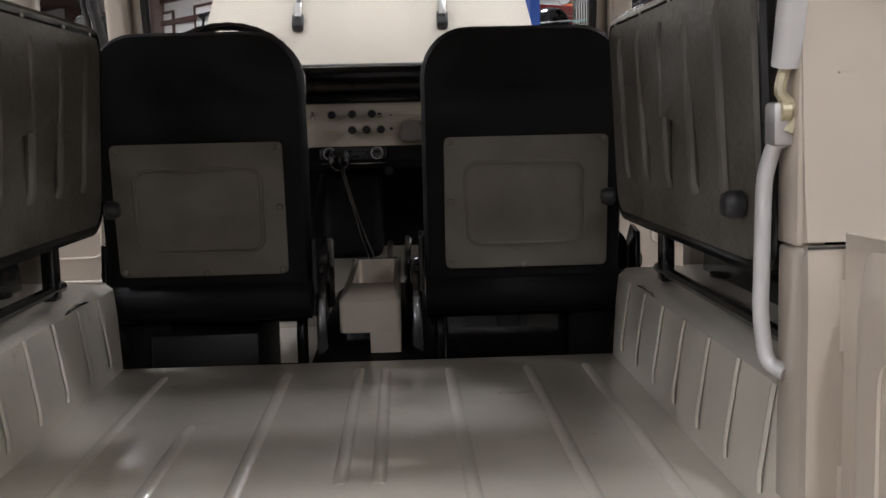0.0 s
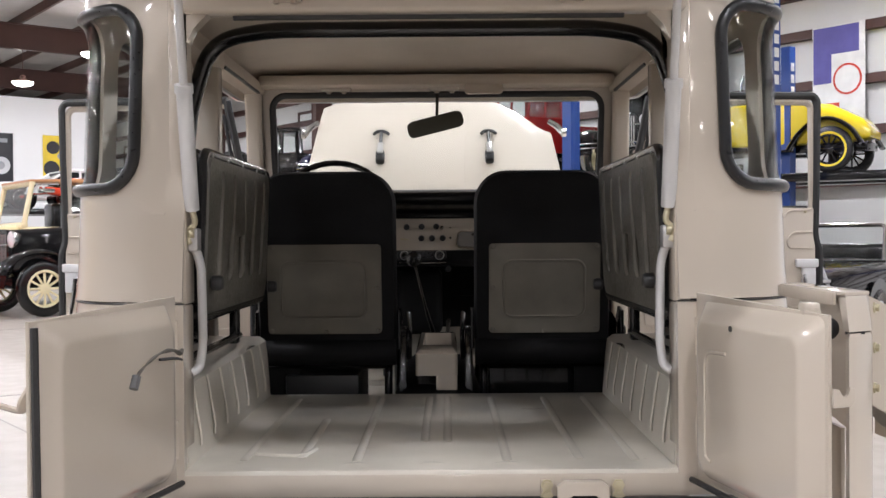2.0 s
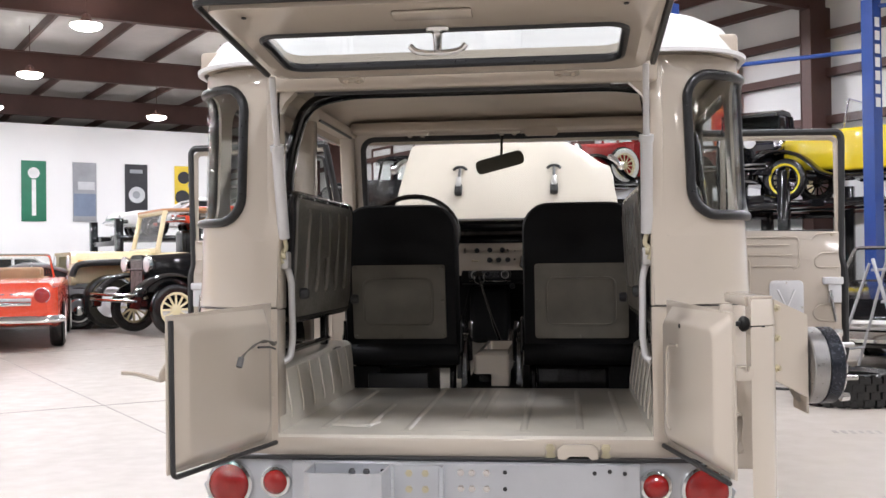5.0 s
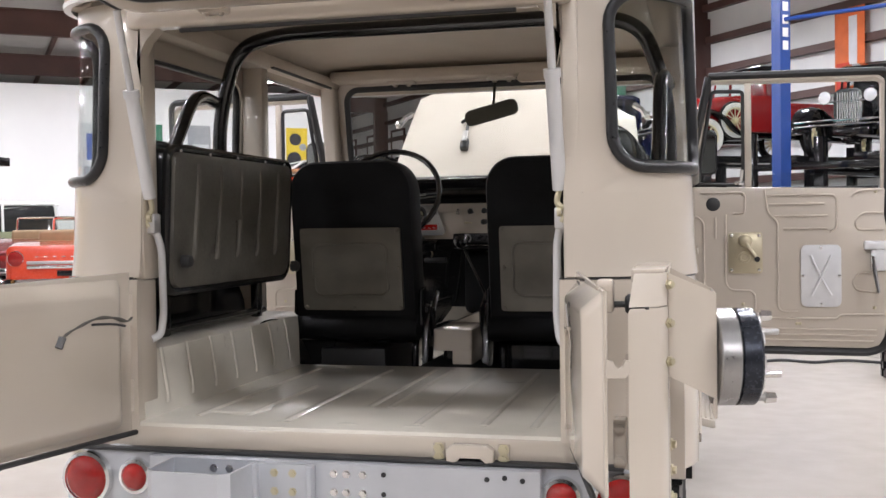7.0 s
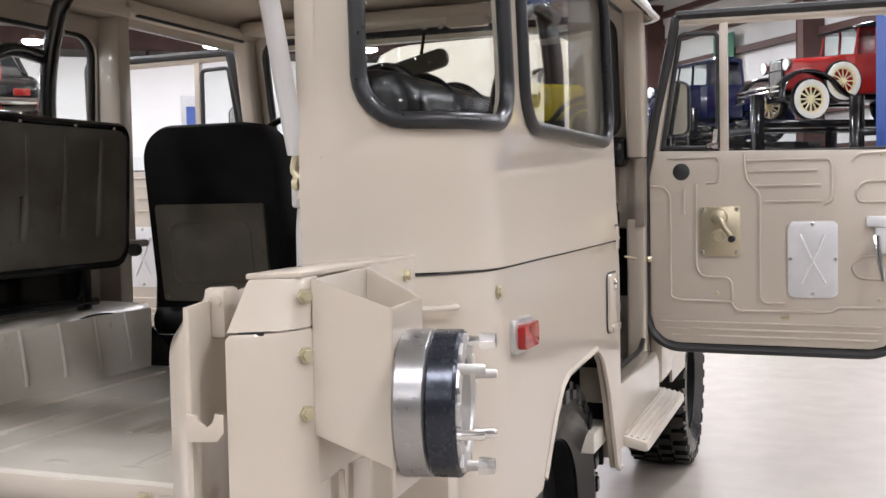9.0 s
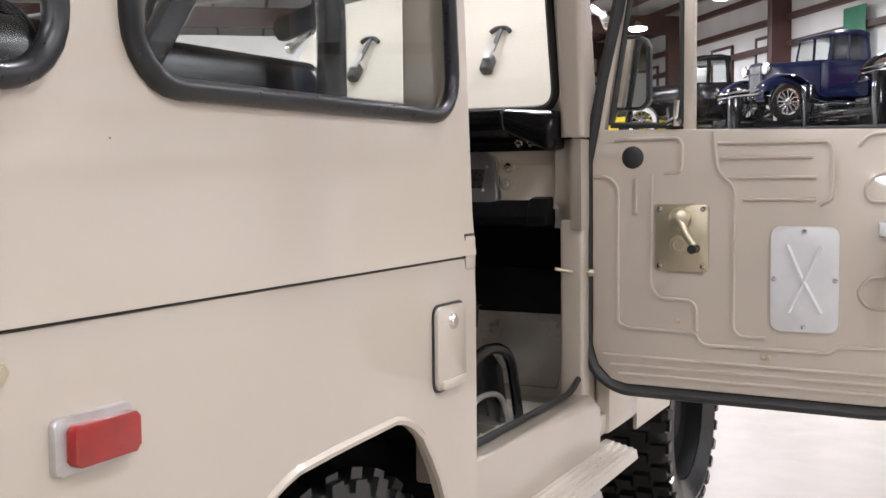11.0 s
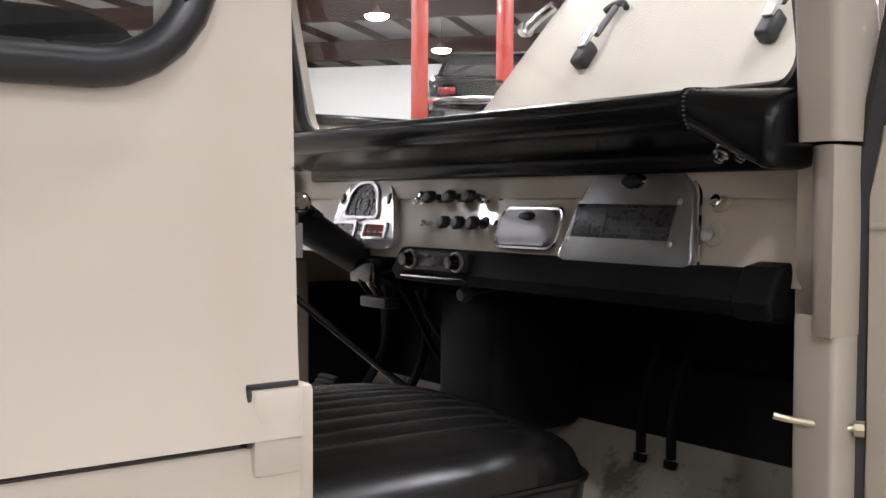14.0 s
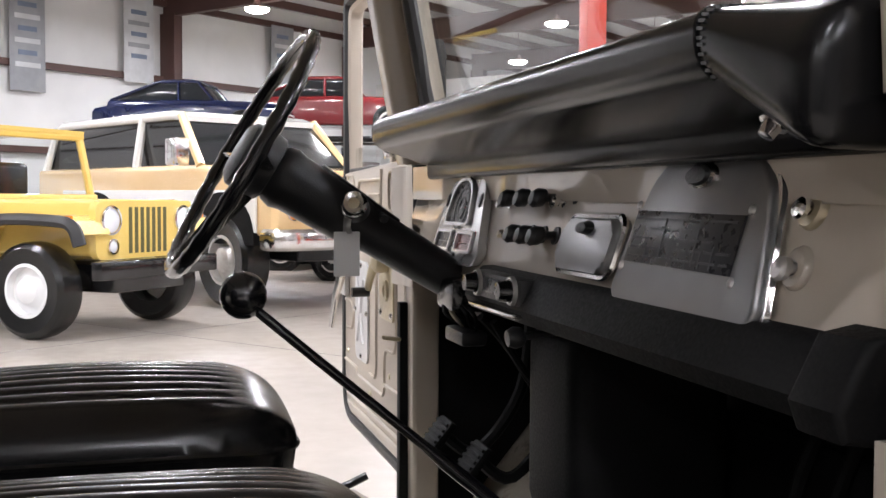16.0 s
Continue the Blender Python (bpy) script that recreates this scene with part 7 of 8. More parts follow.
def car_wheel(car, x, y, r, w, rim, white=0.0, spokes=0, rim_r=0.62, wall=None):
    s = 1 if y > 0 else -1
    m = aim((x, y, r), (0, s, 0))
    bm = B()
    lathe(bm, [(r * rim_r, -w * 0.4), (r * 0.86, -w * 0.5), (r * 0.97, -w * 0.38), (r, -w * 0.2), (r, w * 0.2), (r * 0.97, w * 0.38), (r * 0.86, w * 0.5), (r * rim_r, w * 0.42), (r * rim_r, -w * 0.4)], m, 32)
    wh = part("wheel", bm, M_TYRE, car)
    if white:
        bm = B()
        lathe(bm, [(r * rim_r, w * 0.44), (r * 0.76, w * 0.505), (r * white, w * 0.51), (r * white, w * 0.46), (r * rim_r, w * 0.40)], m, 32)
        part("whitewall", bm, wall or M_WWALL, wh)
    bm = B()
    lathe(bm, [(r * rim_r * 1.02, -w * 0.35), (r * rim_r * 1.02, w * 0.44), (r * rim_r * 0.90, w * 0.46), (r * rim_r * 0.86, w * 0.2)], m, 32)
    if not spokes:
        lathe(bm, [(r * rim_r * 0.88, w * 0.2), (r * 0.32, w * 0.30), (r * 0.26, w * 0.42), (r * 0.1, w * 0.48), (0, w * 0.48)], m, 32)
    else:
        lathe(bm, [(r * 0.20, -w * 0.1), (r * 0.20, w * 0.40), (r * 0.12, w * 0.55), (0, w * 0.55)], m, 20)
        for k in range(spokes):
            a = 2 * math.pi * k / spokes
            d = Vector((math.cos(a), math.sin(a), 0))
            tube(bm, [m @ (d * r * 0.17 + Vector((0, 0, w * 0.3))), m @ (d * r * rim_r * 0.93 + Vector((0, 0, w * 0.18)))], r * 0.045, 6)
    part("rim", bm, rim, wh)
    return wh


def sections(bm, secs, n=4, cap=True):
    """A body lofted over sections (x, half width, low z, high z, corner radius)."""
    loops = []
    for x, hw, z0, z1, r in secs:
        loops.append([(x, y, z) for y, z in rrect(-hw, hw, z0, z1, (min(r * 0.6, 0.08), min(r * 0.6, 0.08), r, r), n, 2)])
    return loft(bm, loops, cap)


def lamp(car, x, y, z, r, d=(1, 0, 0), bulb=True, material=None):
    bm = B()
    prof = [(0, -r * 1.3), (r * 0.6, -r), (r, -r * 0.25), (r * 1.06, 0), (r * 0.98, r * 0.12)] if bulb else [(r * 1.2, -0.02), (r * 1.2, 0.012), (r, 0.016)]
    lathe(bm, prof, aim((x, y, z), d), 20)
    h = part("headlamp", bm, M_CHROME, car)
    bm = B()
    lathe(bm, [(r * 0.98, r * 0.08), (r * 0.6, r * 0.24), (0, r * 0.30)], aim((x, y, z), d), 20)
    part("lens", bm, material or M_LIGHTGL, h)


def vintage(label, place, yaw, body, wing, top, wheelm, white=0.86, closed=True, pickup=False, spare=False, group="", wall=None, size=1.0):
    car = thing("vintage_car", label, "car", group, Matrix.Translation(place) @ Matrix.Rotation(yaw, 4, "Z") @ Matrix.Scale(size, 4))
    bm = B()
    sections(bm, [(1.55, 0.22, 0.62, 1.16, 0.10), (1.52, 0.25, 0.60, 1.19, 0.12), (0.95, 0.36, 0.56, 1.22, 0.14), (0.45, 0.52, 0.54, 1.25, 0.12)])
    part("bonnet", bm, body, car)
    bm = B()
    if pickup:
        sections(bm, [(0.45, 0.54, 0.52, 1.25, 0.10), (0.35, 0.64, 0.50, 1.24, 0.06), (-0.55, 0.66, 0.50, 1.24, 0.05)])
    else:
        sections(bm, [(0.45, 0.54, 0.52, 1.25, 0.10), (0.30, 0.64, 0.50, 1.24, 0.06), (-0.60, 0.66, 0.50, 1.24, 0.06), (-1.25, 0.60, 0.52, 1.16, 0.20), (-1.72, 0.48, 0.55, 0.90, 0.20), (-1.85, 0.38, 0.58, 0.72, 0.06)])
    part("body", bm, body, car)
    if pickup:
        bm = B()
        for y0, y1 in ((-0.66, -0.62), (0.62, 0.66)):
            box(bm, -1.95, -0.60, y0, y1, 0.68, 1.10, 0.01)
        box(bm, -1.95, -1.91, -0.62, 0.62, 0.68, 1.10, 0.01)
        box(bm, -0.64, -0.60, -0.62, 0.62, 0.68, 1.10, 0.01)
        box(bm, -1.93, -0.62, -0.64, 0.64, 0.66, 0.70)
        part("load_bed", bm, body, car)
    x1 = 0.32
    posts = []
    for y in (-0.58, 0.58):
        posts.append(((x1, y, 1.22), (x1 - 0.10, y * 0.97, 1.74), 0.022))
        if closed:
            posts += [((-0.12, y * 1.05, 1.22), (-0.14, y, 1.76), 0.03), ((-0.58, y * 1.08, 1.22), (-0.55, y, 1.76), 0.05)]
    for a, b, r in posts:
        bm = B()
        rod(bm, a, b, r)
        part("window_post", bm, body if closed else M_CHROME, car)
    bm = B()
    rod(bm, (x1 - 0.10, -0.57, 1.74), (x1 - 0.10, 0.57, 1.74), 0.024)
    part("screen_head", bm, body if closed else M_CHROME, car)
    if closed:
        bm = B()
        sections(bm, [(x1 + 0.04, 0.56, 1.70, 1.76, 0.02), (0.0, 0.62, 1.73, 1.85, 0.06), (-0.4, 0.62, 1.73, 1.86, 0.07), (-0.62, 0.58, 1.70, 1.82, 0.06)])
        part("roof", bm, top, car)
        bm = B()
        box(bm, -0.62, -0.56, -0.60, 0.60, 1.22, 1.78, 0.02)
        part("rear_panel", bm, body, car)
    bm = B()
    sheet(bm, lambda u, v: Vector((x1 - 0.1 * v, -0.55 + 1.1 * u, 1.24 + 0.48 * v)), (0, 1), (0, 1))
    thicken(bm, 0.006)
    pn = part("windscreen", bm, M_GLASS, car)
    pn.visible_shadow = False
    for s in (1, -1):
        bm = B()
        pts = catmull([(1.95, s * 0.70, 0.42), (1.88, s * 0.72, 0.68), (1.62, s * 0.73, 0.86), (1.30, s * 0.73, 0.88), (0.98, s * 0.72, 0.76), (0.68, s * 0.72, 0.50), (0.40, s * 0.72, 0.40)], 5)
        tube(bm, pts, 0.19, 10, flat=0.22, up=(0, 1, 0))
        part("front_fender", bm, wing, car)
        bm = B()
        pts = catmull([(-0.62, s * 0.72, 0.40), (-0.80, s * 0.73, 0.66), (-1.05, s * 0.73, 0.86), (-1.35, s * 0.73, 0.88), (-1.62, s * 0.73, 0.72), (-1.80, s * 0.72, 0.46)], 5)
        tube(bm, pts, 0.18, 10, flat=0.22, up=(0, 1, 0))
        part("rear_fender", bm, wing, car)
        bm = B()
        box(bm, -0.66, 0.45, min(s * 0.56, s * 0.86), max(s * 0.56, s * 0.86), 0.36, 0.40, 0.01)
        part("running_board", bm, wing, car)
        for x in (1.32, -1.28):
            car_wheel(car, x, s * 0.71, 0.385, 0.13, wheelm, white, 12, 0.66, wall)
        lamp(car, 1.62, s * 0.40, 1.06, 0.115)
        if closed:
            bm = B()
            for xa, xb in ((-0.52, -0.16), (-0.10, 0.26)):
                box(bm, xa, xb, min(s * 0.585, s * 0.592), max(s * 0.585, s * 0.592), 1.26, 1.72)
            pn = part("side_glass", bm, M_GLASS, car)
            pn.visible_shadow = False
    bm = B()
    sections(bm, [(1.55, 0.25, 0.56, 1.20, 0.13), (1.60, 0.25, 0.56, 1.20, 0.13)])
    sh = part("radiator_shell", bm, wing, car)
    for k in range(9):
        y = -0.18 + 0.045 * k
        bm = B()
        box(bm, 1.60, 1.608, y - 0.006, y + 0.006, 0.60, 1.13)
        part("grille_bar", bm, M_STEEL, sh)
    bm = B()
    tube(bm, catmull([(1.98, -0.80, 0.53), (2.04, -0.4, 0.53), (2.06, 0, 0.53), (2.04, 0.4, 0.53), (1.98, 0.80, 0.53)], 4), 0.022, 8)
    tube(bm, catmull([(1.98, -0.80, 0.61), (2.04, -0.4, 0.61), (2.06, 0, 0.61), (2.04, 0.4, 0.61), (1.98, 0.80, 0.61)], 4), 0.022, 8)
    part("front_bumper", bm, M_CHROME, car)
    bm = B()
    rod(bm, (1.60, -0.42, 0.98), (1.60, 0.42, 0.98), 0.02)
    part("lamp_bar", bm, M_CHROME, car)
    bm = B()
    box(bm, -1.8, 1.6, -0.36, 0.36, 0.38, 0.52, 0.01)
    part("frame", bm, P_BLACK, car)
    if spare:
        for s in (1, -1):
            m = aim((0.66, s * 0.70, 0.72), (0, s, 0))
            bm = B()
            lathe(bm, [(0.25, -0.05), (0.36, -0.06), (0.385, 0), (0.375, 0.05), (0.35, 0.062), (0.25, 0.05), (0.25, -0.05)], m, 28)
            sw_ = part("spare_wheel", bm, M_TYRE, car)
            bm = B()
            lathe(bm, [(0.355, 0.058), (0.34, 0.066), (0.265, 0.062), (0.258, 0.050)], m, 28)
            part("whitewall", bm, M_WWALL, sw_)
            bm = B()
            lathe(bm, [(0.258, 0.05), (0.25, 0.06), (0.225, 0.05), (0.225, 0.0), (0.258, 0.0), (0.258, 0.05)], m, 28)
            part("rim", bm, wheelm, sw_)
            bm = B()
            lathe(bm, [(0, 0.075), (0.05, 0.07), (0.06, 0.03), (0.06, -0.01), (0, -0.01)], m, 20)
            part("hub", bm, wheelm, sw_)
            for q in range(12):
                bm = B()
                a = 2 * math.pi * q / 12
                rod(bm, m @ Vector((0.05 * math.cos(a), 0.05 * math.sin(a), 0.04)), m @ Vector((0.235 * math.cos(a), 0.235 * math.sin(a), 0.02)), 0.012, 6)
                part("spoke", bm, wheelm, sw_)
    return car


def sedan(label, place, yaw, body, top, L=5.0, W=0.95, belt=0.92, roof=1.42, cab=(0.75, 0.25, -0.75, -1.45), round_=0.16, white=0.0, open_top=False, fins=False, side=None, group="", hood_z=0.0, rim=None, seats=None):
    """A two-box or three-box car; cab: x of the screen's foot and head, the rear glass's head and foot."""
    car = thing("parked_car", label, "car", group, Matrix.Translation(place) @ Matrix.Rotation(yaw, 4, "Z"))
    h = L / 2
    bm = B()
    t = belt + hood_z
    sections(bm, [(h, W * 0.72, 0.45, t - 0.26, 0.10), (h - 0.08, W * 0.86, 0.36, t - 0.12, 0.14), (h - 0.5, W * 0.95, 0.30, t - 0.04, round_), (cab[0], W, 0.28, t, round_ * 0.8), (0, W, 0.28, belt, round_ * 0.6), (cab[3], W, 0.28, belt, round_ * 0.8),
                  (-h + 0.5, W * 0.95, 0.32, belt - (0.02 if fins else 0.08), round_), (-h + 0.08, W * 0.88, 0.38, belt - (0.05 if fins else 0.18), 0.10), (-h, W * 0.80, 0.46, belt - 0.24, 0.08)], 5)
    part("body", bm, body, car)
    if side:
        for s in (1, -1):
            bm = B()
            box(bm, -h + 0.2, h - 0.3, min(s * (W - 0.01), s * (W + 0.008)), max(s * (W - 0.01), s * (W + 0.008)), 0.40, belt - 0.22, 0.004)
            part("side_panel", bm, side, car)
    hw = W * 0.78
    if not open_top:
        bm = B()
        sections(bm, [(cab[0], hw * 1.05, belt - 0.06, belt, 0.03), (cab[1], hw * 0.96, belt - 0.06, roof - 0.05, 0.10), (cab[2], hw * 0.95, belt - 0.06, roof - 0.05, 0.10), (cab[3], hw, belt - 0.06, belt, 0.03)], 5)
        part("cabin_glass", bm, M_DARKGL, car)
        bm = B()
        sections(bm, [(cab[1] + 0.08, hw * 0.92, roof - 0.09, roof - 0.05, 0.02), (cab[1] - 0.15, hw * 0.96, roof - 0.10, roof, 0.06), (cab[2] + 0.1, hw * 0.95, roof - 0.10, roof, 0.06), (cab[2] - 0.12, hw * 0.92, roof - 0.10, roof - 0.06, 0.02)], 5)
        part("roof", bm, top, car)
        for s in (1, -1):
            for a, b in (((cab[0] - 0.02, belt), (cab[1], roof - 0.06)), (((cab[1] + cab[2]) / 2, belt), ((cab[1] + cab[2]) / 2, roof - 0.06)), ((cab[3] + 0.02, belt), (cab[2], roof - 0.06))):
                bm = B()
                rod(bm, (a[0], s * hw * 1.04, a[1]), (b[0], s * hw * 0.965, b[1]), 0.035)
                part("pillar", bm, top, car)
    else:
        bm = B()
        sheet(bm, lambda u, v: Vector((cab[0] - 0.28 * v, (-hw + 2 * hw * u) * (1 - 0.08 * v), belt + (roof - belt) * 0.85 * v)), span(0, 1, 4), (0, 1))
        thicken(bm, 0.008)
        pn = part("windscreen", bm, M_GLASS, car)
        pn.visible_shadow = False
        bm = B()
        z = belt + (roof - belt) * 0.85
        tube(bm, rounded([(cab[0], -hw, belt), (cab[0] - 0.28, -hw * 0.92, z), (cab[0] - 0.28, hw * 0.92, z), (cab[0], hw, belt)], 0.06), 0.02, 8)
        part("windscreen_rim", bm, M_CHROME, car)
        bm = B()
        box(bm, cab[3] + 0.1, cab[0] - 0.15, -hw * 0.9, hw * 0.9, belt - 0.02, belt + 0.008, 0.004)
        part("cockpit", bm, seats or M_SEATT, car)
        for x in (cab[0] - 0.95, cab[3] + 0.25):
            bm = B()
            box(bm, x - 0.12, x + 0.05, -hw * 0.85, hw * 0.85, belt - 0.05, belt + 0.16, 0.05, 3)
            part("seat_back", bm, seats or M_SEATT, car)
    bm = B()
    box(bm, h - 0.02, h + 0.03, -W * 0.62, W * 0.62, 0.50, t - 0.30, 0.02)
    gr = part("grille", bm, M_STEEL, car)
    for k in range(5):
        bm = B()
        z = 0.53 + k * (t - 0.88) / 5
        box(bm, h + 0.03, h + 0.045, -W * 0.6, W * 0.6, z, z + 0.02)
        part("grille_bar", bm, M_CHROME, gr)
    for sx in (1, -1):
        bm = B()
        x = sx * (h + 0.06)
        tube(bm, catmull([(x - sx * 0.28, -W * 1.0, 0.44), (x - sx * 0.02, -W * 0.8, 0.44), (x, 0, 0.44), (x - sx * 0.02, W * 0.8, 0.44), (x - sx * 0.28, W * 1.0, 0.44)], 4), 0.06, 8, flat=0.6)
        part("bumper", bm, M_CHROME, car)
    for s in (1, -1):
        lamp(car, h - 0.03, s * W * 0.70, t - 0.28, 0.085, (1, 0, 0), False)
        if fins:
            lamp(car, -h - 0.01, s * W * 0.74, belt - 0.22, 0.10, (-1, 0, 0), True, M_RED)
        else:
            bm = B()
            box(bm, -h - 0.02, -h + 0.02, min(s * W * 0.5, s * W * 0.75), max(s * W * 0.5, s * W * 0.75), belt - 0.38, belt - 0.28, 0.01)
            part("tail_lamp", bm, M_RED, car)
        for x in (h - 0.95, -h + 1.05):
            bm = B()
            lathe(bm, [(0.0, 0.0), (0.40, 0.0), (0.40, 0.006), (0, 0.006)], aim((x, s * (W * 0.985), 0.36), (0, s, 0)), 28)
            part("wheel_opening", bm, P_BLACK, car)
            car_wheel(car, x, s * (W - 0.09), 0.34, 0.21, rim or M_CHROME, white)
    if fins:
        bm = B()
        box(bm, -h - 0.03, -h + 0.02, -W * 0.60, W * 0.60, belt - 0.36, belt - 0.31, 0.012)
        part("tail_trim", bm, M_CHROME, car)
        bm = B()
        box(bm, -h - 0.02, -h + 0.02, -W * 0.60, W * 0.60, belt - 0.30, belt - 0.255, 0.008)
        part("tail_trim", bm, M_STEEL, car)
        bm = B()
        box(bm, -h - 0.035, -h + 0.02, -0.20, 0.20, belt - 0.46, belt - 0.385, 0.008)
        part("plate_recess", bm, P_BLACK, car)
        for k in range(9):
            bm = B()
            y = -0.46 + 0.115 * k
            box(bm, -h - 0.008, -h + 0.03, y - 0.022, y + 0.022, belt - 0.205, belt - 0.19, 0.003)
            part("trim_mark", bm, M_CHROME, car)
    return car


def lift(label, place, yaw, length, z, material, posts, runway=None, width=2.6, post_h=None, beam=True):
    """A four-post lift with two runways at z."""
    lf = thing("vehicle_lift", label, "lift", "", Matrix.Translation(place) @ Matrix.Rotation(yaw, 4, "Z"))
    for sx in (1, -1):
        for s in (1, -1):
            if posts:
                bm = B()
                box(bm, sx * length / 2 - 0.09, sx * length / 2 + 0.09, s * width / 2 - 0.09, s * width / 2 + 0.09, 0, post_h or z + 0.4, 0.006)
                box(bm, sx * length / 2 - 0.2, sx * length / 2 + 0.2, s * width / 2 - 0.2, s * width / 2 + 0.2, 0, 0.02, 0.004)
                part("post", bm, material, lf)
    for s in (1, -1):
        bm = B()
        box(bm, -length / 2, length / 2, s * 0.72 - 0.24, s * 0.72 + 0.24, z - 0.14, z, 0.006)
        part("runway", bm, runway or P_BLACK, lf)
    for sx in (1, -1):
        bm = B()
        box(bm, sx * length / 2 - 0.08, sx * length / 2 + 0.08, -width / 2, width / 2, z - 0.26, z - 0.14, 0.006)
        part("cross_beam", bm, material, lf)
    return lf

def V3(x, y, z=0.0):
    return Vector((x, y, z))


def facing(dx, dy):
    return math.atan2(dy, dx)


# ahead on the driver's side
vintage("black vintage coupe with cream spoked wheels on the floor", V3(-5.62, 15.15), facing(-0.68, -0.73), P_BLACK, P_BLACK, P_BLACK, M_CREAMW, 0.0, size=1.10)
sedan("grey sports coupe parked low", V3(-9.9, 15.6), facing(-0.92, -0.38), P_GREY, P_GREY, 4.4, 0.88, 0.84, 1.22, (0.6, -0.05, -0.6, -1.7), 0.2)
sedan("bright red sports car nose", V3(-2.75, 12.5), facing(-1.0, -0.12), P_ORED, P_ORED, 4.2, 0.86, 0.78, 1.12, (0.5, 0.0, -0.6, -1.5), 0.22)
sedan("white saloon by the far partition", V3(-13.5, 21.0), facing(-0.7, -0.7), P_WHITE, P_WHITE, 4.6, 0.9, 0.95, 1.42, (0.7, 0.2, -0.8, -1.5), 0.16)
sedan("orange-red finned convertible seen from behind", V3(-8.5, 12.6), facing(-0.42, 0.9), P_ORED, P_WHITE, 5.3, 0.98, 0.98, 1.40, (0.6, 0.3, -0.8, -1.5), 0.12, 0.7, True, True)
sedan("dark red convertible with cream seats", V3(-11.6, 16.0), facing(-0.5, 0.86), P_MAROON, P_WHITE, 5.0, 0.95, 0.98, 1.45, (0.6, 0.3, -0.8, -1.5), 0.14, 0.7, True)
sedan("cream convertible with red interior", V3(-14.5, 16.8), facing(-0.5, 0.86), P_CREAM, P_WHITE, 5.0, 0.95, 0.98, 1.45, (0.6, 0.3, -0.8, -1.5), 0.14, 0.7, True)
sedan("black and red convertible in a row", V3(-13.6, 20.2), facing(-0.5, 0.86), P_BLACK, P_WHITE, 5.0, 0.95, 0.98, 1.45, (0.6, 0.3, -0.8, -1.5), 0.14, 0.7, True)
sedan("green-grey square off-roader by the wall", V3(-17.0, 20.5), facing(-0.7, -0.7), paint("olive", (0.20, 0.22, 0.13)), P_WHITE, 4.3, 0.85, 1.1, 1.85, (0.7, 0.6, -1.9, -2.0), 0.06)
lift("black four-post lift along the partition", V3(-9.0, 24.5), facing(-0.79, -0.62), 6.0, 1.9, P_BLACK, True)
sedan("red coupe raised on a lift", V3(-8.4, 25.0, 1.9), facing(-0.79, -0.62), P_ORED, P_BLACK, 4.4, 0.88, 0.80, 1.15, (0.5, 0.0, -0.7, -1.6), 0.2)
sedan("white sports car raised on a lift", V3(-10.5, 26.3, 1.9), facing(-0.79, -0.62), P_WHITE, P_WHITE, 4.4, 0.88, 0.80, 1.15, (0.5, 0.0, -0.7, -1.6), 0.2)
lift("black four-post lift near the partition end", V3(-6.6, 24.6), facing(-0.9, 0.3), 5.5, 1.7, P_BLACK, True)
sedan("yellow car raised on a lift", V3(-6.6, 24.6, 1.7), facing(-0.9, 0.3), P_YELLOW, P_BLACK, 4.5, 0.88, 0.85, 1.25, (0.5, 0.0, -0.8, -1.6), 0.2)

# passenger side: lifts against the wall
AX = facing(-0.82, 0.57)
lift("black runway lift carrying a yellow roadster", V3(5.75, 16.55), AX, 5.2, 2.18, P_BLACK, True)
vintage("yellow vintage roadster with black fenders on a lift", V3(5.75, 16.55, 2.18), AX, P_YELLOW, P_BLACK, P_YELLOW, P_BLACK, 0.73, False, wall=P_YELLOW)
AX2 = facing(-0.84, -0.54)
lift("black runway lift carrying a red pickup", V3(1.68, 20.24), AX2, 5.4, 2.40, P_BLACK, True)
vintage("red vintage pickup with whitewalls on a lift", V3(1.68, 20.24, 2.40), AX2, P_RED, P_BLACK, P_BLACK, M_CREAMW, 0.92, True, True, True)
lift("black lift carrying a black vintage car", V3(4.0, 18.6), facing(-0.45, -0.89), 5.0, 2.25, P_BLACK, True)
vintage("black vintage sedan with chrome bumper on a lift", V3(4.1, 18.9, 2.25), facing(-0.45, -0.89), P_BLACK, P_BLACK, P_BLACK, M_CREAMW, 0.0)
lift("black lift carrying a navy pickup", V3(-1.5, 22.4), facing(-0.75, -0.66), 5.2, 2.2, P_BLACK, True)
vintage("navy vintage pickup on a lift", V3(-1.35, 22.5, 2.2), facing(-0.75, -0.66), P_NAVY, P_NAVY, P_NAVY, M_CHROME, 0.0, True, True)
lift("black lift carrying a black and a navy car", V3(-4.2, 23.6), facing(-0.9, 0.2), 6.5, 2.0, P_BLACK, True)
vintage("black thirties saloon with whitewalls on a lift", V3(-4.2, 23.9, 2.0), facing(-0.93, -0.2), P_BLACK, P_BLACK, P_BLACK, M_CHROME, 0.85)
sedan("navy forties saloon raised on a lift", V3(-2.6, 25.4, 2.1), facing(-0.9, -0.3), P_NAVY, P_NAVY, 4.9, 0.9, 1.05, 1.62, (0.7, 0.3, -0.6, -1.9), 0.25, 0.7)
sedan("yellow low car below the lifts", V3(-5.6, 25.5, 1.45), facing(-0.9, 0.2), P_YELLOW, P_BLACK, 4.4, 0.9, 0.85, 1.22, (0.5, 0.0, -0.8, -1.6), 0.2, rim=M_CHROME)
lift("black lift under a yellow car", V3(-5.6, 25.5), facing(-0.9, 0.2), 5.2, 1.45, P_BLACK, True)
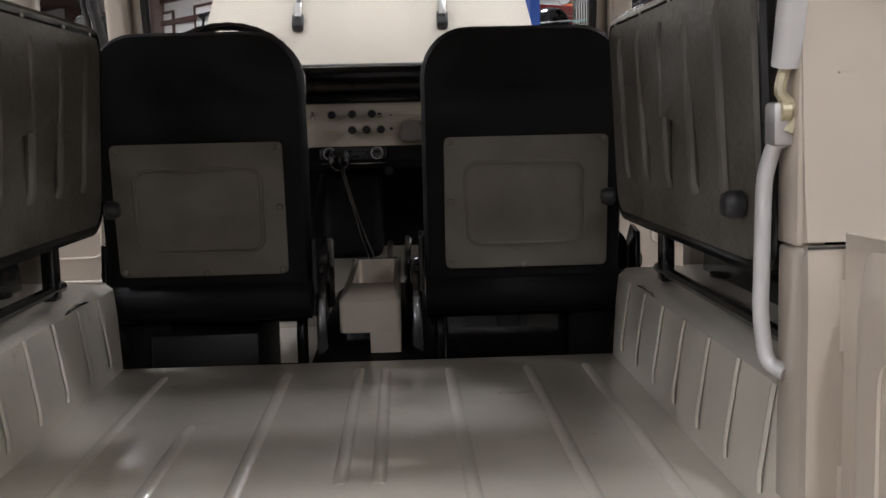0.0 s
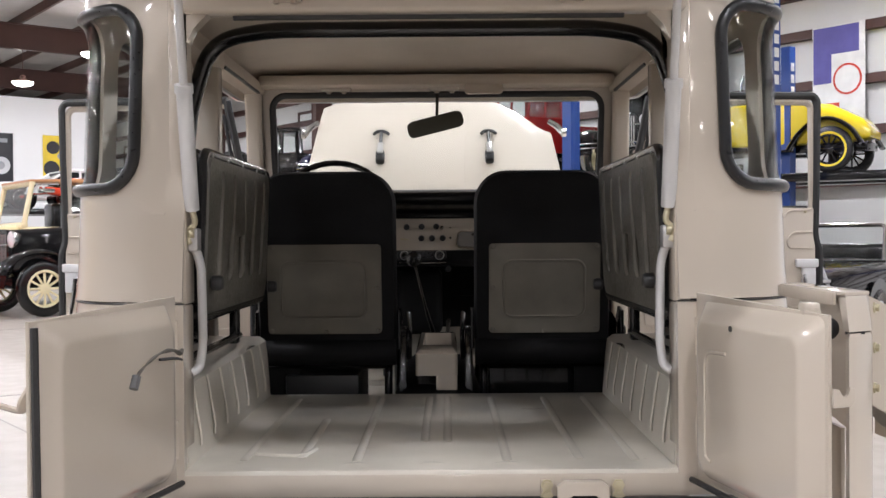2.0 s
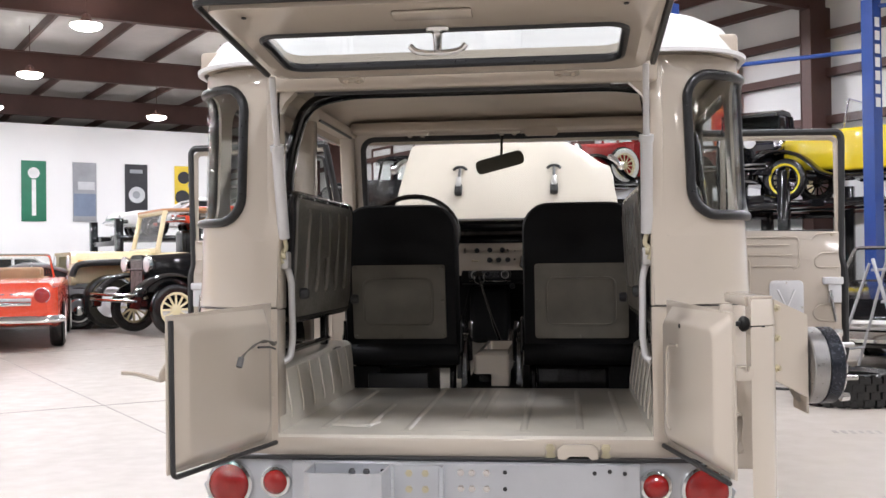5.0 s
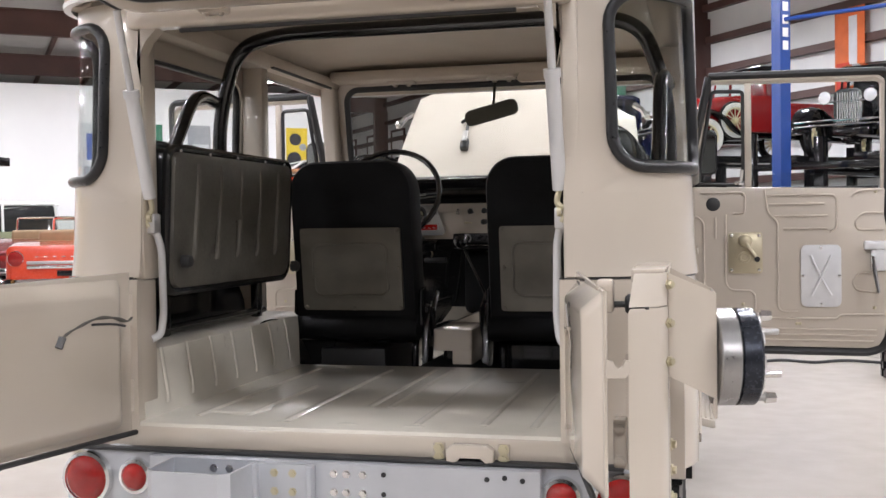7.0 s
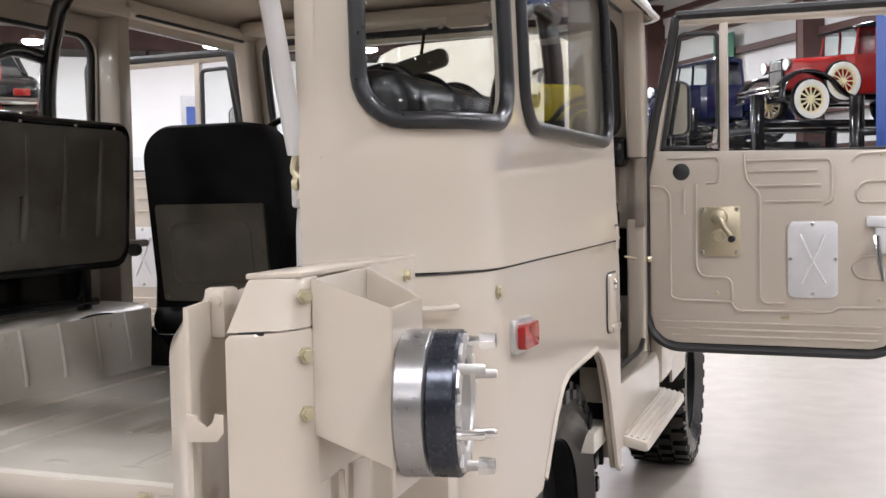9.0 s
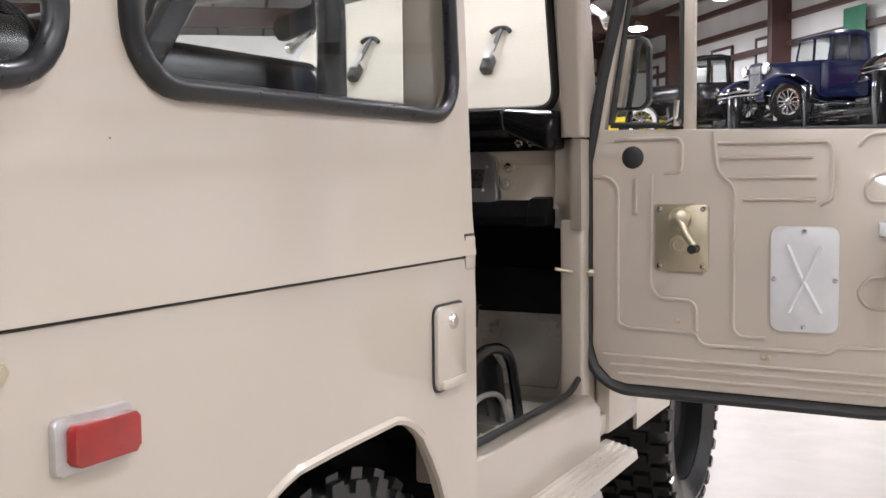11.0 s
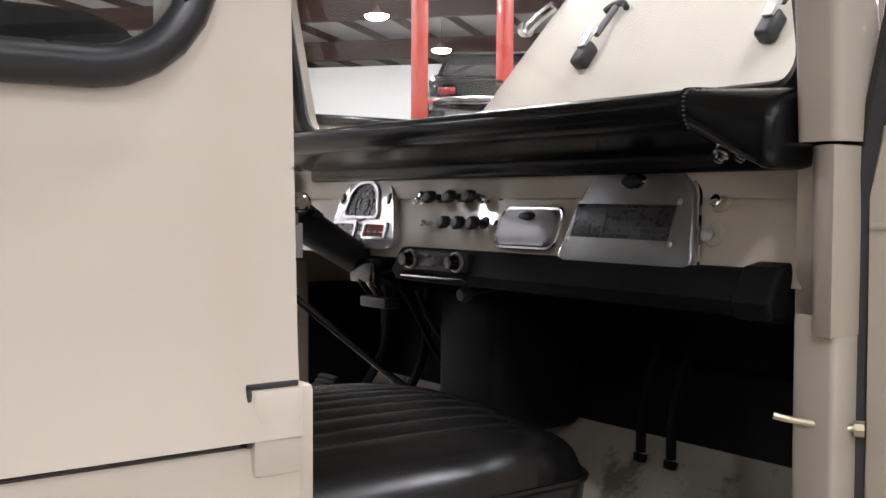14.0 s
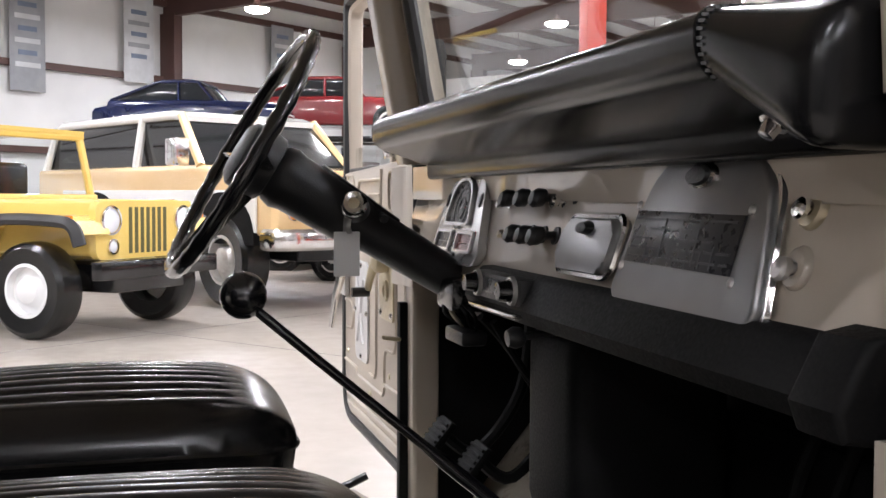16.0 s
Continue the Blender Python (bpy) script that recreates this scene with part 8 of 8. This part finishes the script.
sedan("teal car below the lifts", V3(-0.4, 16.6), facing(-0.8, 0.5), P_TEAL, P_TEAL, 4.8, 0.92, 1.0, 1.46, (0.6, 0.2, -0.8, -1.6), 0.2)
sedan("black open roadster with chrome screen", V3(3.91, 8.64), facing(-0.6, -0.8), P_BLACK, P_BLACK, 4.1, 0.86, 0.89, 1.31, (0.25, 0.1, -0.5, -1.3), 0.24, 0, True, rim=M_CHROME, seats=M_VINYL)
# blue two-post lift columns with painted mark
for k, (x, y, h, w) in enumerate(((4.87, 13.44, 5.0, 0.10), (5.88, 15.75, 4.35, 0.085), (2.07, 14.9, 5.4, 0.10), (8.6, 12.2, 5.0, 0.10))):
    q = Matrix.Translation((x, y, 0)) @ Matrix.Rotation(HALL, 4, "Z")
    ps = thing("lift_column", "tall blue steel lift column with white painted marks", "lift", "blue lift columns", q)
    bm = B()
    prism(bm, [(-w, -w), (w, -w), (w, w), (w * 0.5, w), (w * 0.5, -w * 0.4), (-w * 0.5, -w * 0.4), (-w * 0.5, w), (-w, w)], 0.02, h, "xy", 0.006)
    part("column", bm, M_BLUE, ps)
    bm = B()
    box(bm, -0.3, 0.3, -0.3, 0.3, 0, 0.02, 0.004)
    part("base_plate", bm, M_BLUE, ps)
    for j in range(7):
        bm = B()
        box(bm, -w * 0.55, w * 0.55, -w - 0.006, -w - 0.002, h - 0.42 - j * 0.20, h - 0.28 - j * 0.20, 0.001)
        part("painted_mark", bm, M_WHITE, ps)
    bm = B()
    box(bm, -w * 0.5, w * 0.5, -w * 0.4, w * 0.6, 0.9, 1.7, 0.01)
    part("carriage", bm, P_BLACK, ps)
for a, b in (((4.87, 13.44, 4.9), (8.6, 12.2, 4.9)), ((4.87, 13.44, 4.25), (1.97, 14.9, 4.25))):
    bm = B()
    rod(bm, a, b, 0.035)
    tagged(part("lift_tie_bar", bm, M_BLUE), "thin blue tie bar between lift columns", "lift")

# step ladder beside the roadster
M_ALU = mat("dull_aluminium", (0.34, 0.34, 0.35), 0.42, 0.5, var=0.1, bump=0.04)
ld_ = thing("step_ladder", "grey aluminium step ladder standing open", "ladder", "", Matrix.Translation((2.90, 6.24, 0)) @ Matrix.Rotation(radians(47), 4, "Z") @ Matrix.Scale(0.93, 4))
for s in (1, -1):
    bm = B()
    rod(bm, (s * 0.24, -0.42, 0), (s * 0.15, 0.0, 1.22), 0.017)
    part("front_rail", bm, M_ALU, ld_)
    bm = B()
    rod(bm, (s * 0.24, 0.42, 0), (s * 0.15, 0.03, 1.18), 0.014)
    part("rear_rail", bm, M_ALU, ld_)
    for y in (-0.42, 0.42):
        bm = B()
        box(bm, s * 0.24 - 0.03, s * 0.24 + 0.03, y - 0.03, y + 0.03, 0, 0.05, 0.006)
        part("rubber_foot", bm, M_RUBBER, ld_)
for z in (0.28, 0.56, 0.84, 1.12):
    t = z / 1.22
    bm = B()
    y = -0.42 * (1 - t)
    box(bm, -0.24 + 0.09 * t, 0.24 - 0.09 * t, y - 0.04, y + 0.05, z - 0.012, z + 0.012, 0.004)
    part("tread", bm, M_ALU, ld_)
bm = B()
rod(bm, (-0.2, 0.28, 0.4), (0.2, 0.28, 0.4), 0.012)
part("rear_brace", bm, M_ALU, ld_)
# spare tyre lying on the floor
bm = B()
lb = B()
tyre_mesh(bm, lb, 0.405, 0.25, 26, Matrix.Translation((2.49, 5.75, 0.128)))
tyre = part("loose_tyre", bm, M_TYRE, None, "", None, 30)
tagged(tyre, "black mud-terrain tyre lying flat on the floor", "tyre")
tagged(part("tyre_tread", lb, M_TYRE, tyre, "", None, 30), kind="stuff")
bm = B()
tube(bm, catmull([(1.2, 6.3, 0.012), (1.45, 6.55, 0.012), (1.7, 6.45, 0.012), (1.95, 6.6, 0.012), (2.3, 6.5, 0.012), (2.7, 6.75, 0.012)], 6), 0.012, 6)
tagged(part("air_hose", bm, M_RUBBER), "black air hose lying on the concrete", "hose")
# stencilled smudge on the floor
for j in range(6):
    bm = B()
    box(bm, 2.02 + j * 0.055, 2.05 + j * 0.055, 4.24 - 0.01 * (j % 3), 4.34, 0.0005, 0.002)
    tagged(part("floor_mark", bm, M_JOINT, floor), "")

# driver's side: jeep, pickup and the lifts behind them
jeep = thing("pale_yellow_jeep", "pale yellow open off-roader with white wheels and slotted grille", "car", "", Matrix.Translation((-9.43, 0.29, 0)) @ Matrix.Rotation(facing(0.62, 0.78), 4, "Z") @ Matrix.Scale(1.11, 4))
bm = B()
box(bm, 0.30, 1.42, -0.50, 0.50, 0.62, 1.06, 0.04, 3)
part("bonnet", bm, P_JEEP, jeep)
bm = B()
box(bm, -1.55, 0.32, -0.74, 0.74, 0.55, 1.04, 0.03, 3)
part("tub", bm, P_JEEP, jeep)
bm = B()
lp = rrect(-0.60, 0.60, 0.60, 1.05, 0.08)
loft(bm, [[(x, y, z) for y, z in lp] for x in (1.40, 1.455, 1.465)])
gr = part("grille_panel", bm, P_JEEP, jeep)
for k in range(7):
    y = -0.21 + 0.07 * k
    bm = B()
    box(bm, 1.462, 1.468, y - 0.02, y + 0.02, 0.64, 1.00)
    part("grille_slot", bm, mat("olive_slot", (0.10, 0.09, 0.03), 0.6) if k == 0 else bpy.data.materials["olive_slot"], gr)
for s in (1, -1):
    lamp(jeep, 1.47, s * 0.44, 0.90, 0.095, (1, 0, 0), False)
    lamp(jeep, 1.47, s * 0.42, 0.70, 0.05, (1, 0, 0), False)
    bm = B()
    xs = [(1.50, 0.80), (1.46, 0.90), (1.30, 0.94), (0.62, 0.94), (0.45, 0.86), (0.34, 0.62)]
    for (xa, za), (xb, zb) in zip(xs, xs[1:]):
        v = [bm.verts.new(p) for p in ((xa, s * 0.48, za), (xb, s * 0.48, zb), (xb, s * 0.80, zb), (xa, s * 0.80, za))]
        bm.faces.new(v)
    thicken(bm, 0.03)
    part("front_wing", bm, P_JEEP, jeep)
    bm = B()
    tube(bm, catmull([(1.50, s * 0.81, 0.72), (1.44, s * 0.82, 0.86), (1.25, s * 0.82, 0.90), (0.72, s * 0.82, 0.90), (0.50, s * 0.82, 0.80), (0.38, s * 0.82, 0.60)], 5), 0.05, 8, flat=0.8)
    part("wheel_flare", bm, M_RUBBER, jeep)
    bm = B()
    box(bm, 1.35, 1.42, min(s * 0.785, s * 0.805), max(s * 0.785, s * 0.805), 0.90, 0.94, 0.008)
    part("side_lamp", bm, M_AMBER, jeep)
    for x in (0.98, -1.15):
        car_wheel(jeep, x, s * 0.70, 0.37, 0.25, M_ROOF, 0, 0, 0.55)
    bm = B()
    rod(bm, (0.32, s * 0.66, 1.03), (0.20, s * 0.64, 1.60), 0.035)
    part("screen_post", bm, P_JEEP, jeep)
    bm = B()
    box(bm, -1.3, 0.2, min(s * 0.738, s * 0.746), max(s * 0.738, s * 0.746), 0.86, 0.93, 0.001)
    part("orange_stripe", bm, mat("orange_stripe", (0.75, 0.22, 0.03), 0.4) if s > 0 else bpy.data.materials["orange_stripe"], jeep)
    bm = B()
    rod(bm, (-0.75, s * 0.62, 1.0), (-0.75, s * 0.60, 1.63), 0.035)
    part("hoop_leg", bm, M_BLACK, jeep)
bm = B()
rod(bm, (0.20, -0.66, 1.61), (0.20, 0.66, 1.61), 0.04)
part("screen_head", bm, P_JEEP, jeep)
bm = B()
box(bm, 0.27, 0.36, -0.70, 0.70, 1.02, 1.10, 0.02)
part("screen_foot", bm, P_JEEP, jeep)
bm = B()
sheet(bm, lambda u, v: Vector((0.31 - 0.10 * v, -0.62 + 1.24 * u, 1.08 + 0.50 * v)), (0, 1), (0, 1))
thicken(bm, 0.006)
pn = part("windscreen", bm, M_GLASS, jeep)
pn.visible_shadow = False
bm = B()
sections(bm, [(0.24, 0.66, 1.63, 1.66, 0.01), (-0.4, 0.68, 1.63, 1.68, 0.02), (-1.5, 0.68, 1.58, 1.63, 0.02)])
part("top", bm, P_JEEP, jeep)
bm = B()
rod(bm, (-0.75, -0.60, 1.62), (-0.75, 0.60, 1.62), 0.035)
part("hoop_bar", bm, M_BLACK, jeep)
for s in (1, -1):
    bm = B()
    box(bm, -0.45, -0.30, s * 0.36 - 0.2, s * 0.36 + 0.2, 0.85, 1.38, 0.05, 3)
    part("seat_back", bm, M_VINYL, jeep)
bm = B()
box(bm, 1.52, 1.62, -0.72, 0.72, 0.46, 0.60, 0.012)
part("front_bumper", bm, M_BLACK, jeep)
bm = B()
box(bm, -1.5, 1.5, -0.42, 0.42, 0.34, 0.56, 0.02)
part("chassis", bm, M_BLACK, jeep)

# a cream sister of the same off-roader stands far off, with a tan top
cj = copy_thing(jeep, Matrix.Translation((-7.5, 16.9, 0)) @ Matrix.Rotation(facing(-0.79, -0.61), 4, "Z") @ Matrix.Scale(1.20, 4))
cj.name = "cream_jeep"
tagged(cj, "cream open off-roader with tan cloth top", "car")
for ob in cj.children_recursive:
    if ob.type == "MESH" and ob.data.materials and ob.data.materials[0] is P_JEEP:
        ob.data = ob.data.copy()
        ob.data.materials[0] = P_TANTOP if ob.name.split(".")[0] == "top" else P_CREAM

pk = thing("cream_sport_truck", "peach and white lifted truck with chrome grille and large tyres", "truck", "", Matrix.Translation((-12.13, 2.63, 0)) @ Matrix.Rotation(facing(0.88, 0.47), 4, "Z") @ Matrix.Scale(1.12, 4))
bm = B()
sections(bm, [(2.10, 0.90, 0.78, 1.28, 0.06), (2.05, 0.95, 0.72, 1.33, 0.08), (0.75, 0.98, 0.66, 1.40, 0.08), (-3.0, 0.98, 0.66, 1.40, 0.06), (-3.1, 0.94, 0.70, 1.36, 0.06)])
part("body", bm, P_PEACH, pk)
for s in (1, -1):
    bm = B()
    box(bm, -2.3, 1.85, min(s * 0.96, s * 0.986), max(s * 0.96, s * 0.986), 0.74, 1.14, 0.006)
    part("side_band", bm, P_WHITE, pk)
    for x in (1.28, -1.40):
        bm = B()
        prism(bm, [(x - 0.55 * math.cos(t), 0.62 + 0.50 * math.sin(t) ** 0.8) for t in span(0, math.pi, 18)], s * 0.90, s * 0.992, "xz")
        part("wheel_opening", bm, M_DULL, pk)
        car_wheel(pk, x, s * 0.86, 0.46, 0.32, M_STEEL, 0, 0, 0.52)
    lamp(pk, 2.11, s * 0.74, 1.13, 0.10, (1, 0, 0), False)
    lamp(pk, 2.11, s * 0.74, 0.92, 0.055, (1, 0, 0), False, M_AMBER)
    for a, b in (((0.80, 1.38), (0.28, 1.92)), ((-0.55, 1.38), (-0.55, 1.93)), ((-2.9, 1.38), (-2.75, 1.9))):
        bm = B()
        rod(bm, (a[0], s * 0.93, a[1]), (b[0], s * 0.84, b[1]), 0.05)
        part("pillar", bm, P_PEACH if a[0] > 0 else P_WHITE, pk)
    bm = B()
    box(bm, 0.55, 0.75, min(s * 1.02, s * 1.20), max(s * 1.02, s * 1.20), 1.38, 1.66, 0.03)
    part("door_mirror", bm, M_CHROME, pk)
bm = B()
sections(bm, [(0.80, 0.90, 1.38, 1.42, 0.02), (0.28, 0.84, 1.38, 1.90, 0.05), (-2.75, 0.84, 1.38, 1.90, 0.05), (-2.9, 0.88, 1.38, 1.42, 0.02)])
part("cabin_glass", bm, M_DARKGL, pk)
bm = B()
sections(bm, [(0.34, 0.84, 1.86, 1.92, 0.02), (0.1, 0.88, 1.88, 1.98, 0.06), (-2.6, 0.88, 1.88, 1.98, 0.06), (-2.8, 0.84, 1.84, 1.92, 0.02)])
part("roof", bm, P_WHITE, pk)
bm = B()
sheet(bm, lambda u, v: Vector((0.62 - 0.22 * v, 0.18 + 0.38 * u, 1.58 + 0.20 * v)), (0, 1), (0, 1))
thicken(bm, 0.004)
part("paper_sheet", bm, M_WHITE, pk)
bm = B()
box(bm, 2.06, 2.12, -0.62, 0.62, 0.84, 1.22, 0.012)
gr = part("grille", bm, P_BLACK, pk)
for k in range(4):
    bm = B()
    z = 0.86 + 0.11 * k
    box(bm, 2.115, 2.135, -0.63, 0.63, z, z + 0.035, 0.004)
    part("grille_bar", bm, M_CHROME, gr)
for k in range(9):
    bm = B()
    y = -0.6 + 0.15 * k
    box(bm, 2.112, 2.126, y - 0.012, y + 0.012, 0.86, 1.22)
    part("grille_bar", bm, M_CHROME, gr)
bm = B()
tube(bm, catmull([(2.0, -1.0, 0.68), (2.22, -0.85, 0.68), (2.26, 0, 0.68), (2.22, 0.85, 0.68), (2.0, 1.0, 0.68)], 4), 0.10, 8, flat=0.5, up=(0, 0, 1))
bp = part("front_bumper", bm, M_CHROME, pk)
bm = B()
box(bm, 2.265, 2.30, -0.30, 0.50, 0.66, 0.72, 0.006)
part("bumper_stripe", bm, P_RED, bp)
bm = B()
box(bm, -2.2, 2.0, -0.6, 0.6, 0.46, 0.70, 0.03)
part("chassis", bm, P_BLACK, pk)

WL = facing(E1.x, E1.y)
for (x, y), h, lab, b_, t_ in (((-25.3, 2.7), 2.5, "navy forties coupe raised on a lift", P_NAVY, P_NAVY), ((-25.2, 6.2), 2.7, "maroon forties coupe with whitewalls on a lift", P_MAROON, P_MAROON), ((-27.3, 10.8), 2.0, "yellow coupe raised on a lift", P_YELLOW, P_YELLOW)):
    yw = facing(0.35, 0.94)
    lift("black four-post lift by the long wall", V3(x, y), yw, 4.9, h, P_BLACK, True, None, 2.5)
    sedan(lab, V3(x, y, h), yw, b_, t_, 4.7, 0.90, 1.0, 1.50, (0.65, 0.25, -0.7, -1.9), 0.24, 0.72)
sedan("dark red low car behind the truck", V3(-13.4, 5.6), facing(0.72, 0.69), P_MAROON, P_MAROON, 4.6, 0.9, 0.86, 1.25, (0.6, 0.1, -0.8, -1.6), 0.2)
sedan("white saloon under the lifts", V3(-16.3, 5.2), facing(0.35, 0.94), P_WHITE, P_WHITE, 4.8, 0.9, 0.95, 1.4, (0.6, 0.1, -0.8, -1.6), 0.2)

# red lift near the front of the vehicle
rl = thing("vehicle_lift", "orange-red lift posts with an amber runway rail", "lift")
for x, y in ((-6.75, 5.07), (-10.3, 9.2), (-9.75, 10.25)):
    bm = B()
    box(bm, x - 0.085, x + 0.085, y - 0.085, y + 0.085, 0, 4.4, 0.006)
    part("post", bm, M_ORANGE, rl)
for z in (1.95, 2.12):
    bm = B()
    rod(bm, (-8.7, 4.3, z), (-8.8, 10.2, z), 0.035)
    part("rail", bm, mat("amber_rail", (0.62, 0.30, 0.06), 0.5) if z < 2 else bpy.data.materials["amber_rail"], rl)
for k in range(7):
    y = 4.6 + 0.9 * k
    bm = B()
    rod(bm, (-8.7, y, 1.95), (-8.72, y + 0.25, 2.12), 0.02)
    part("rail_strut", bm, bpy.data.materials["amber_rail"], rl)
sedan("black saloon on the red lift", V3(-11.6, 11.6, 2.16), facing(-0.75, 0.66), P_BLACK, P_BLACK, 4.9, 0.92, 0.9, 1.35, (0.6, 0.1, -0.8, -1.6), 0.2)
bm = B()
for x, y in ((-10.2, 6.2), (-10.2, 9.8), (-9.0, 6.2), (-9.0, 9.8)):
    box(bm, x - 0.07, x + 0.07, y - 0.07, y + 0.07, 0, 2.16, 0.004)
box(bm, -10.7, -8.6, 5.4, 10.6, 2.04, 2.16, 0.01)
part("platform", bm, P_BLACK, rl)

# banners: plain shapes only
def banner(place, yaw, w, h, base, shapes, label):
    bn = thing("wall_banner", label, "banner", "wall banners", Matrix.Translation(place) @ Matrix.Rotation(yaw, 4, "Z"))
    bm = B()
    box(bm, -w / 2, w / 2, 0.0, 0.012, -h / 2, h / 2, 0.002)
    part("cloth", bm, base, bn)
    for i, (kind, x, z, a, b, col) in enumerate(shapes):
        bm = B()
        if kind == "disc":
            lathe(bm, [(0, 0.004 + 0.002 * i), (a, 0.004 + 0.002 * i), (a, 0), (0, 0)], aim((x, 0, z), (0, -1, 0)), 28)
        elif kind == "ring":
            lathe(bm, [(a, 0), (a, 0.005 + 0.002 * i), (b, 0.005 + 0.002 * i), (b, 0), (a, 0)], aim((x, 0, z), (0, -1, 0)), 32)
        else:
            box(bm, x - a / 2, x + a / 2, -0.004 - 0.002 * i, 0, z - b / 2, z + b / 2)
        part("print_shape", bm, col, bn)
    return bn


BAN = {k: mat("banner_" + k, c, 0.6, var=0.12, scale=2.5, bump=0.05, bscale=8) for k, c in dict(black=(0.02, 0.02, 0.025), yellow=(0.70, 0.50, 0.03), grey=(0.30, 0.31, 0.33), silver=(0.55, 0.56, 0.58), green=(0.02, 0.16, 0.09), blue=(0.05, 0.10, 0.34), steel=(0.16, 0.20, 0.28), white=(0.72, 0.72, 0.72), red=(0.55, 0.04, 0.02), violet=(0.10, 0.09, 0.32), orange=(0.62, 0.13, 0.03)).items()}
YP = HALL
for e2, base, shapes, lab in (
    (9.1, "yellow", (("disc", -0.05, 0.55, 0.20, 0, "black"), ("disc", -0.1, -0.1, 0.24, 0, "black"), ("disc", 0.2, 0.3, 0.12, 0, "grey"), ("bar", 0, -0.75, 0.6, 0.2, "grey")), "yellow banner with dark round shapes"),
    (7.5, "black", (("disc", 0.02, -0.05, 0.26, 0, "silver"), ("disc", 0.0, -0.05, 0.12, 0, "grey"), ("bar", 0, 0.7, 0.4, 0.12, "grey")), "black banner with a silver disc"),
    (5.9, "grey", (("bar", 0, -0.4, 0.66, 0.7, "steel"), ("bar", 0.05, 0.2, 0.5, 0.25, "silver")), "grey-blue banner with a pale car shape"),
    (4.4, "green", (("disc", 0, 0.55, 0.17, 0, "white"), ("bar", 0, -0.2, 0.12, 1.1, "white")), "green banner with a white disc and stripe"),
    (2.7, "silver", (("bar", 0, 0.2, 0.42, 0.8, "blue"), ("bar", 0, -0.55, 0.6, 0.3, "grey")), "pale banner with a blue grille shape")):
    banner(hall(e2, PW - 0.03, 3.45), YP, 0.72, 1.85, BAN[base], [(k, x, z, a, b, BAN[c]) for k, x, z, a, b, c in shapes], lab)
banner(hall(TR - 0.25, 9.95, 3.98), YP - math.pi / 2, 1.15, 2.7, BAN["white"], [(k, x, z, a, b, BAN[c]) for k, x, z, a, b, c in (("bar", -0.05, 1.05, 1.0, 0.55, "violet"), ("bar", -0.35, 0.5, 0.4, 0.6, "violet"), ("disc", 0.2, 0.25, 0.30, 0, "white"), ("ring", 0.2, 0.25, 0.27, 0.31, "red"), ("bar", -0.25, -0.55, 0.55, 0.7, "red"), ("bar", 0.0, -0.85, 1.1, 0.18, "red"))], "tall white and violet banner with a red ring")
banner(hall(TR - 0.25, 15.9, 4.9), YP - math.pi / 2, 0.9, 2.2, BAN["orange"], [(k, x, z, a, b, BAN[c]) for k, x, z, a, b, c in (("bar", 0.1, 0.1, 0.25, 1.6, "silver"), ("bar", -0.2, -0.5, 0.4, 0.7, "red"))], "orange banner with a pale diagonal shape")
banner(hall(TR - 0.25, 25.5, 4.6), YP - math.pi / 2, 1.1, 2.4, BAN["green"], [(k, x, z, a, b, BAN[c]) for k, x, z, a, b, c in (("disc", 0.1, -0.3, 0.35, 0, "yellow"),)], "green banner with a yellow shape")
for e1, z, base, cols, h in ((16.6, 5.4, "grey", ("steel", "silver"), 2.8), (20.2, 5.8, "silver", ("steel", "grey"), 2.5), (26.1, 6.0, "grey", ("steel", "silver"), 1.95), (11.5, 5.4, "grey", ("steel", "silver"), 2.8)):
    banner(hall(TL + 0.25, e1, z), YP + math.pi / 2, 1.05, h, BAN[base], [("bar", 0, h * 0.32 - 0.32 * j, 0.55 + 0.2 * (j % 2), 0.13, BAN[cols[j % 2]]) for j in range(int(h / 0.42))], "tall grey banner with banded pattern")
sg_ = banner(hall(-19.5, PW - 0.03, 4.6), YP, 1.5, 0.55, BAN["white"], [("bar", -0.5 + 0.34 * j, 0, 0.24, 0.36, BAN["red"]) for j in range(4)], "white sign with red block marks")
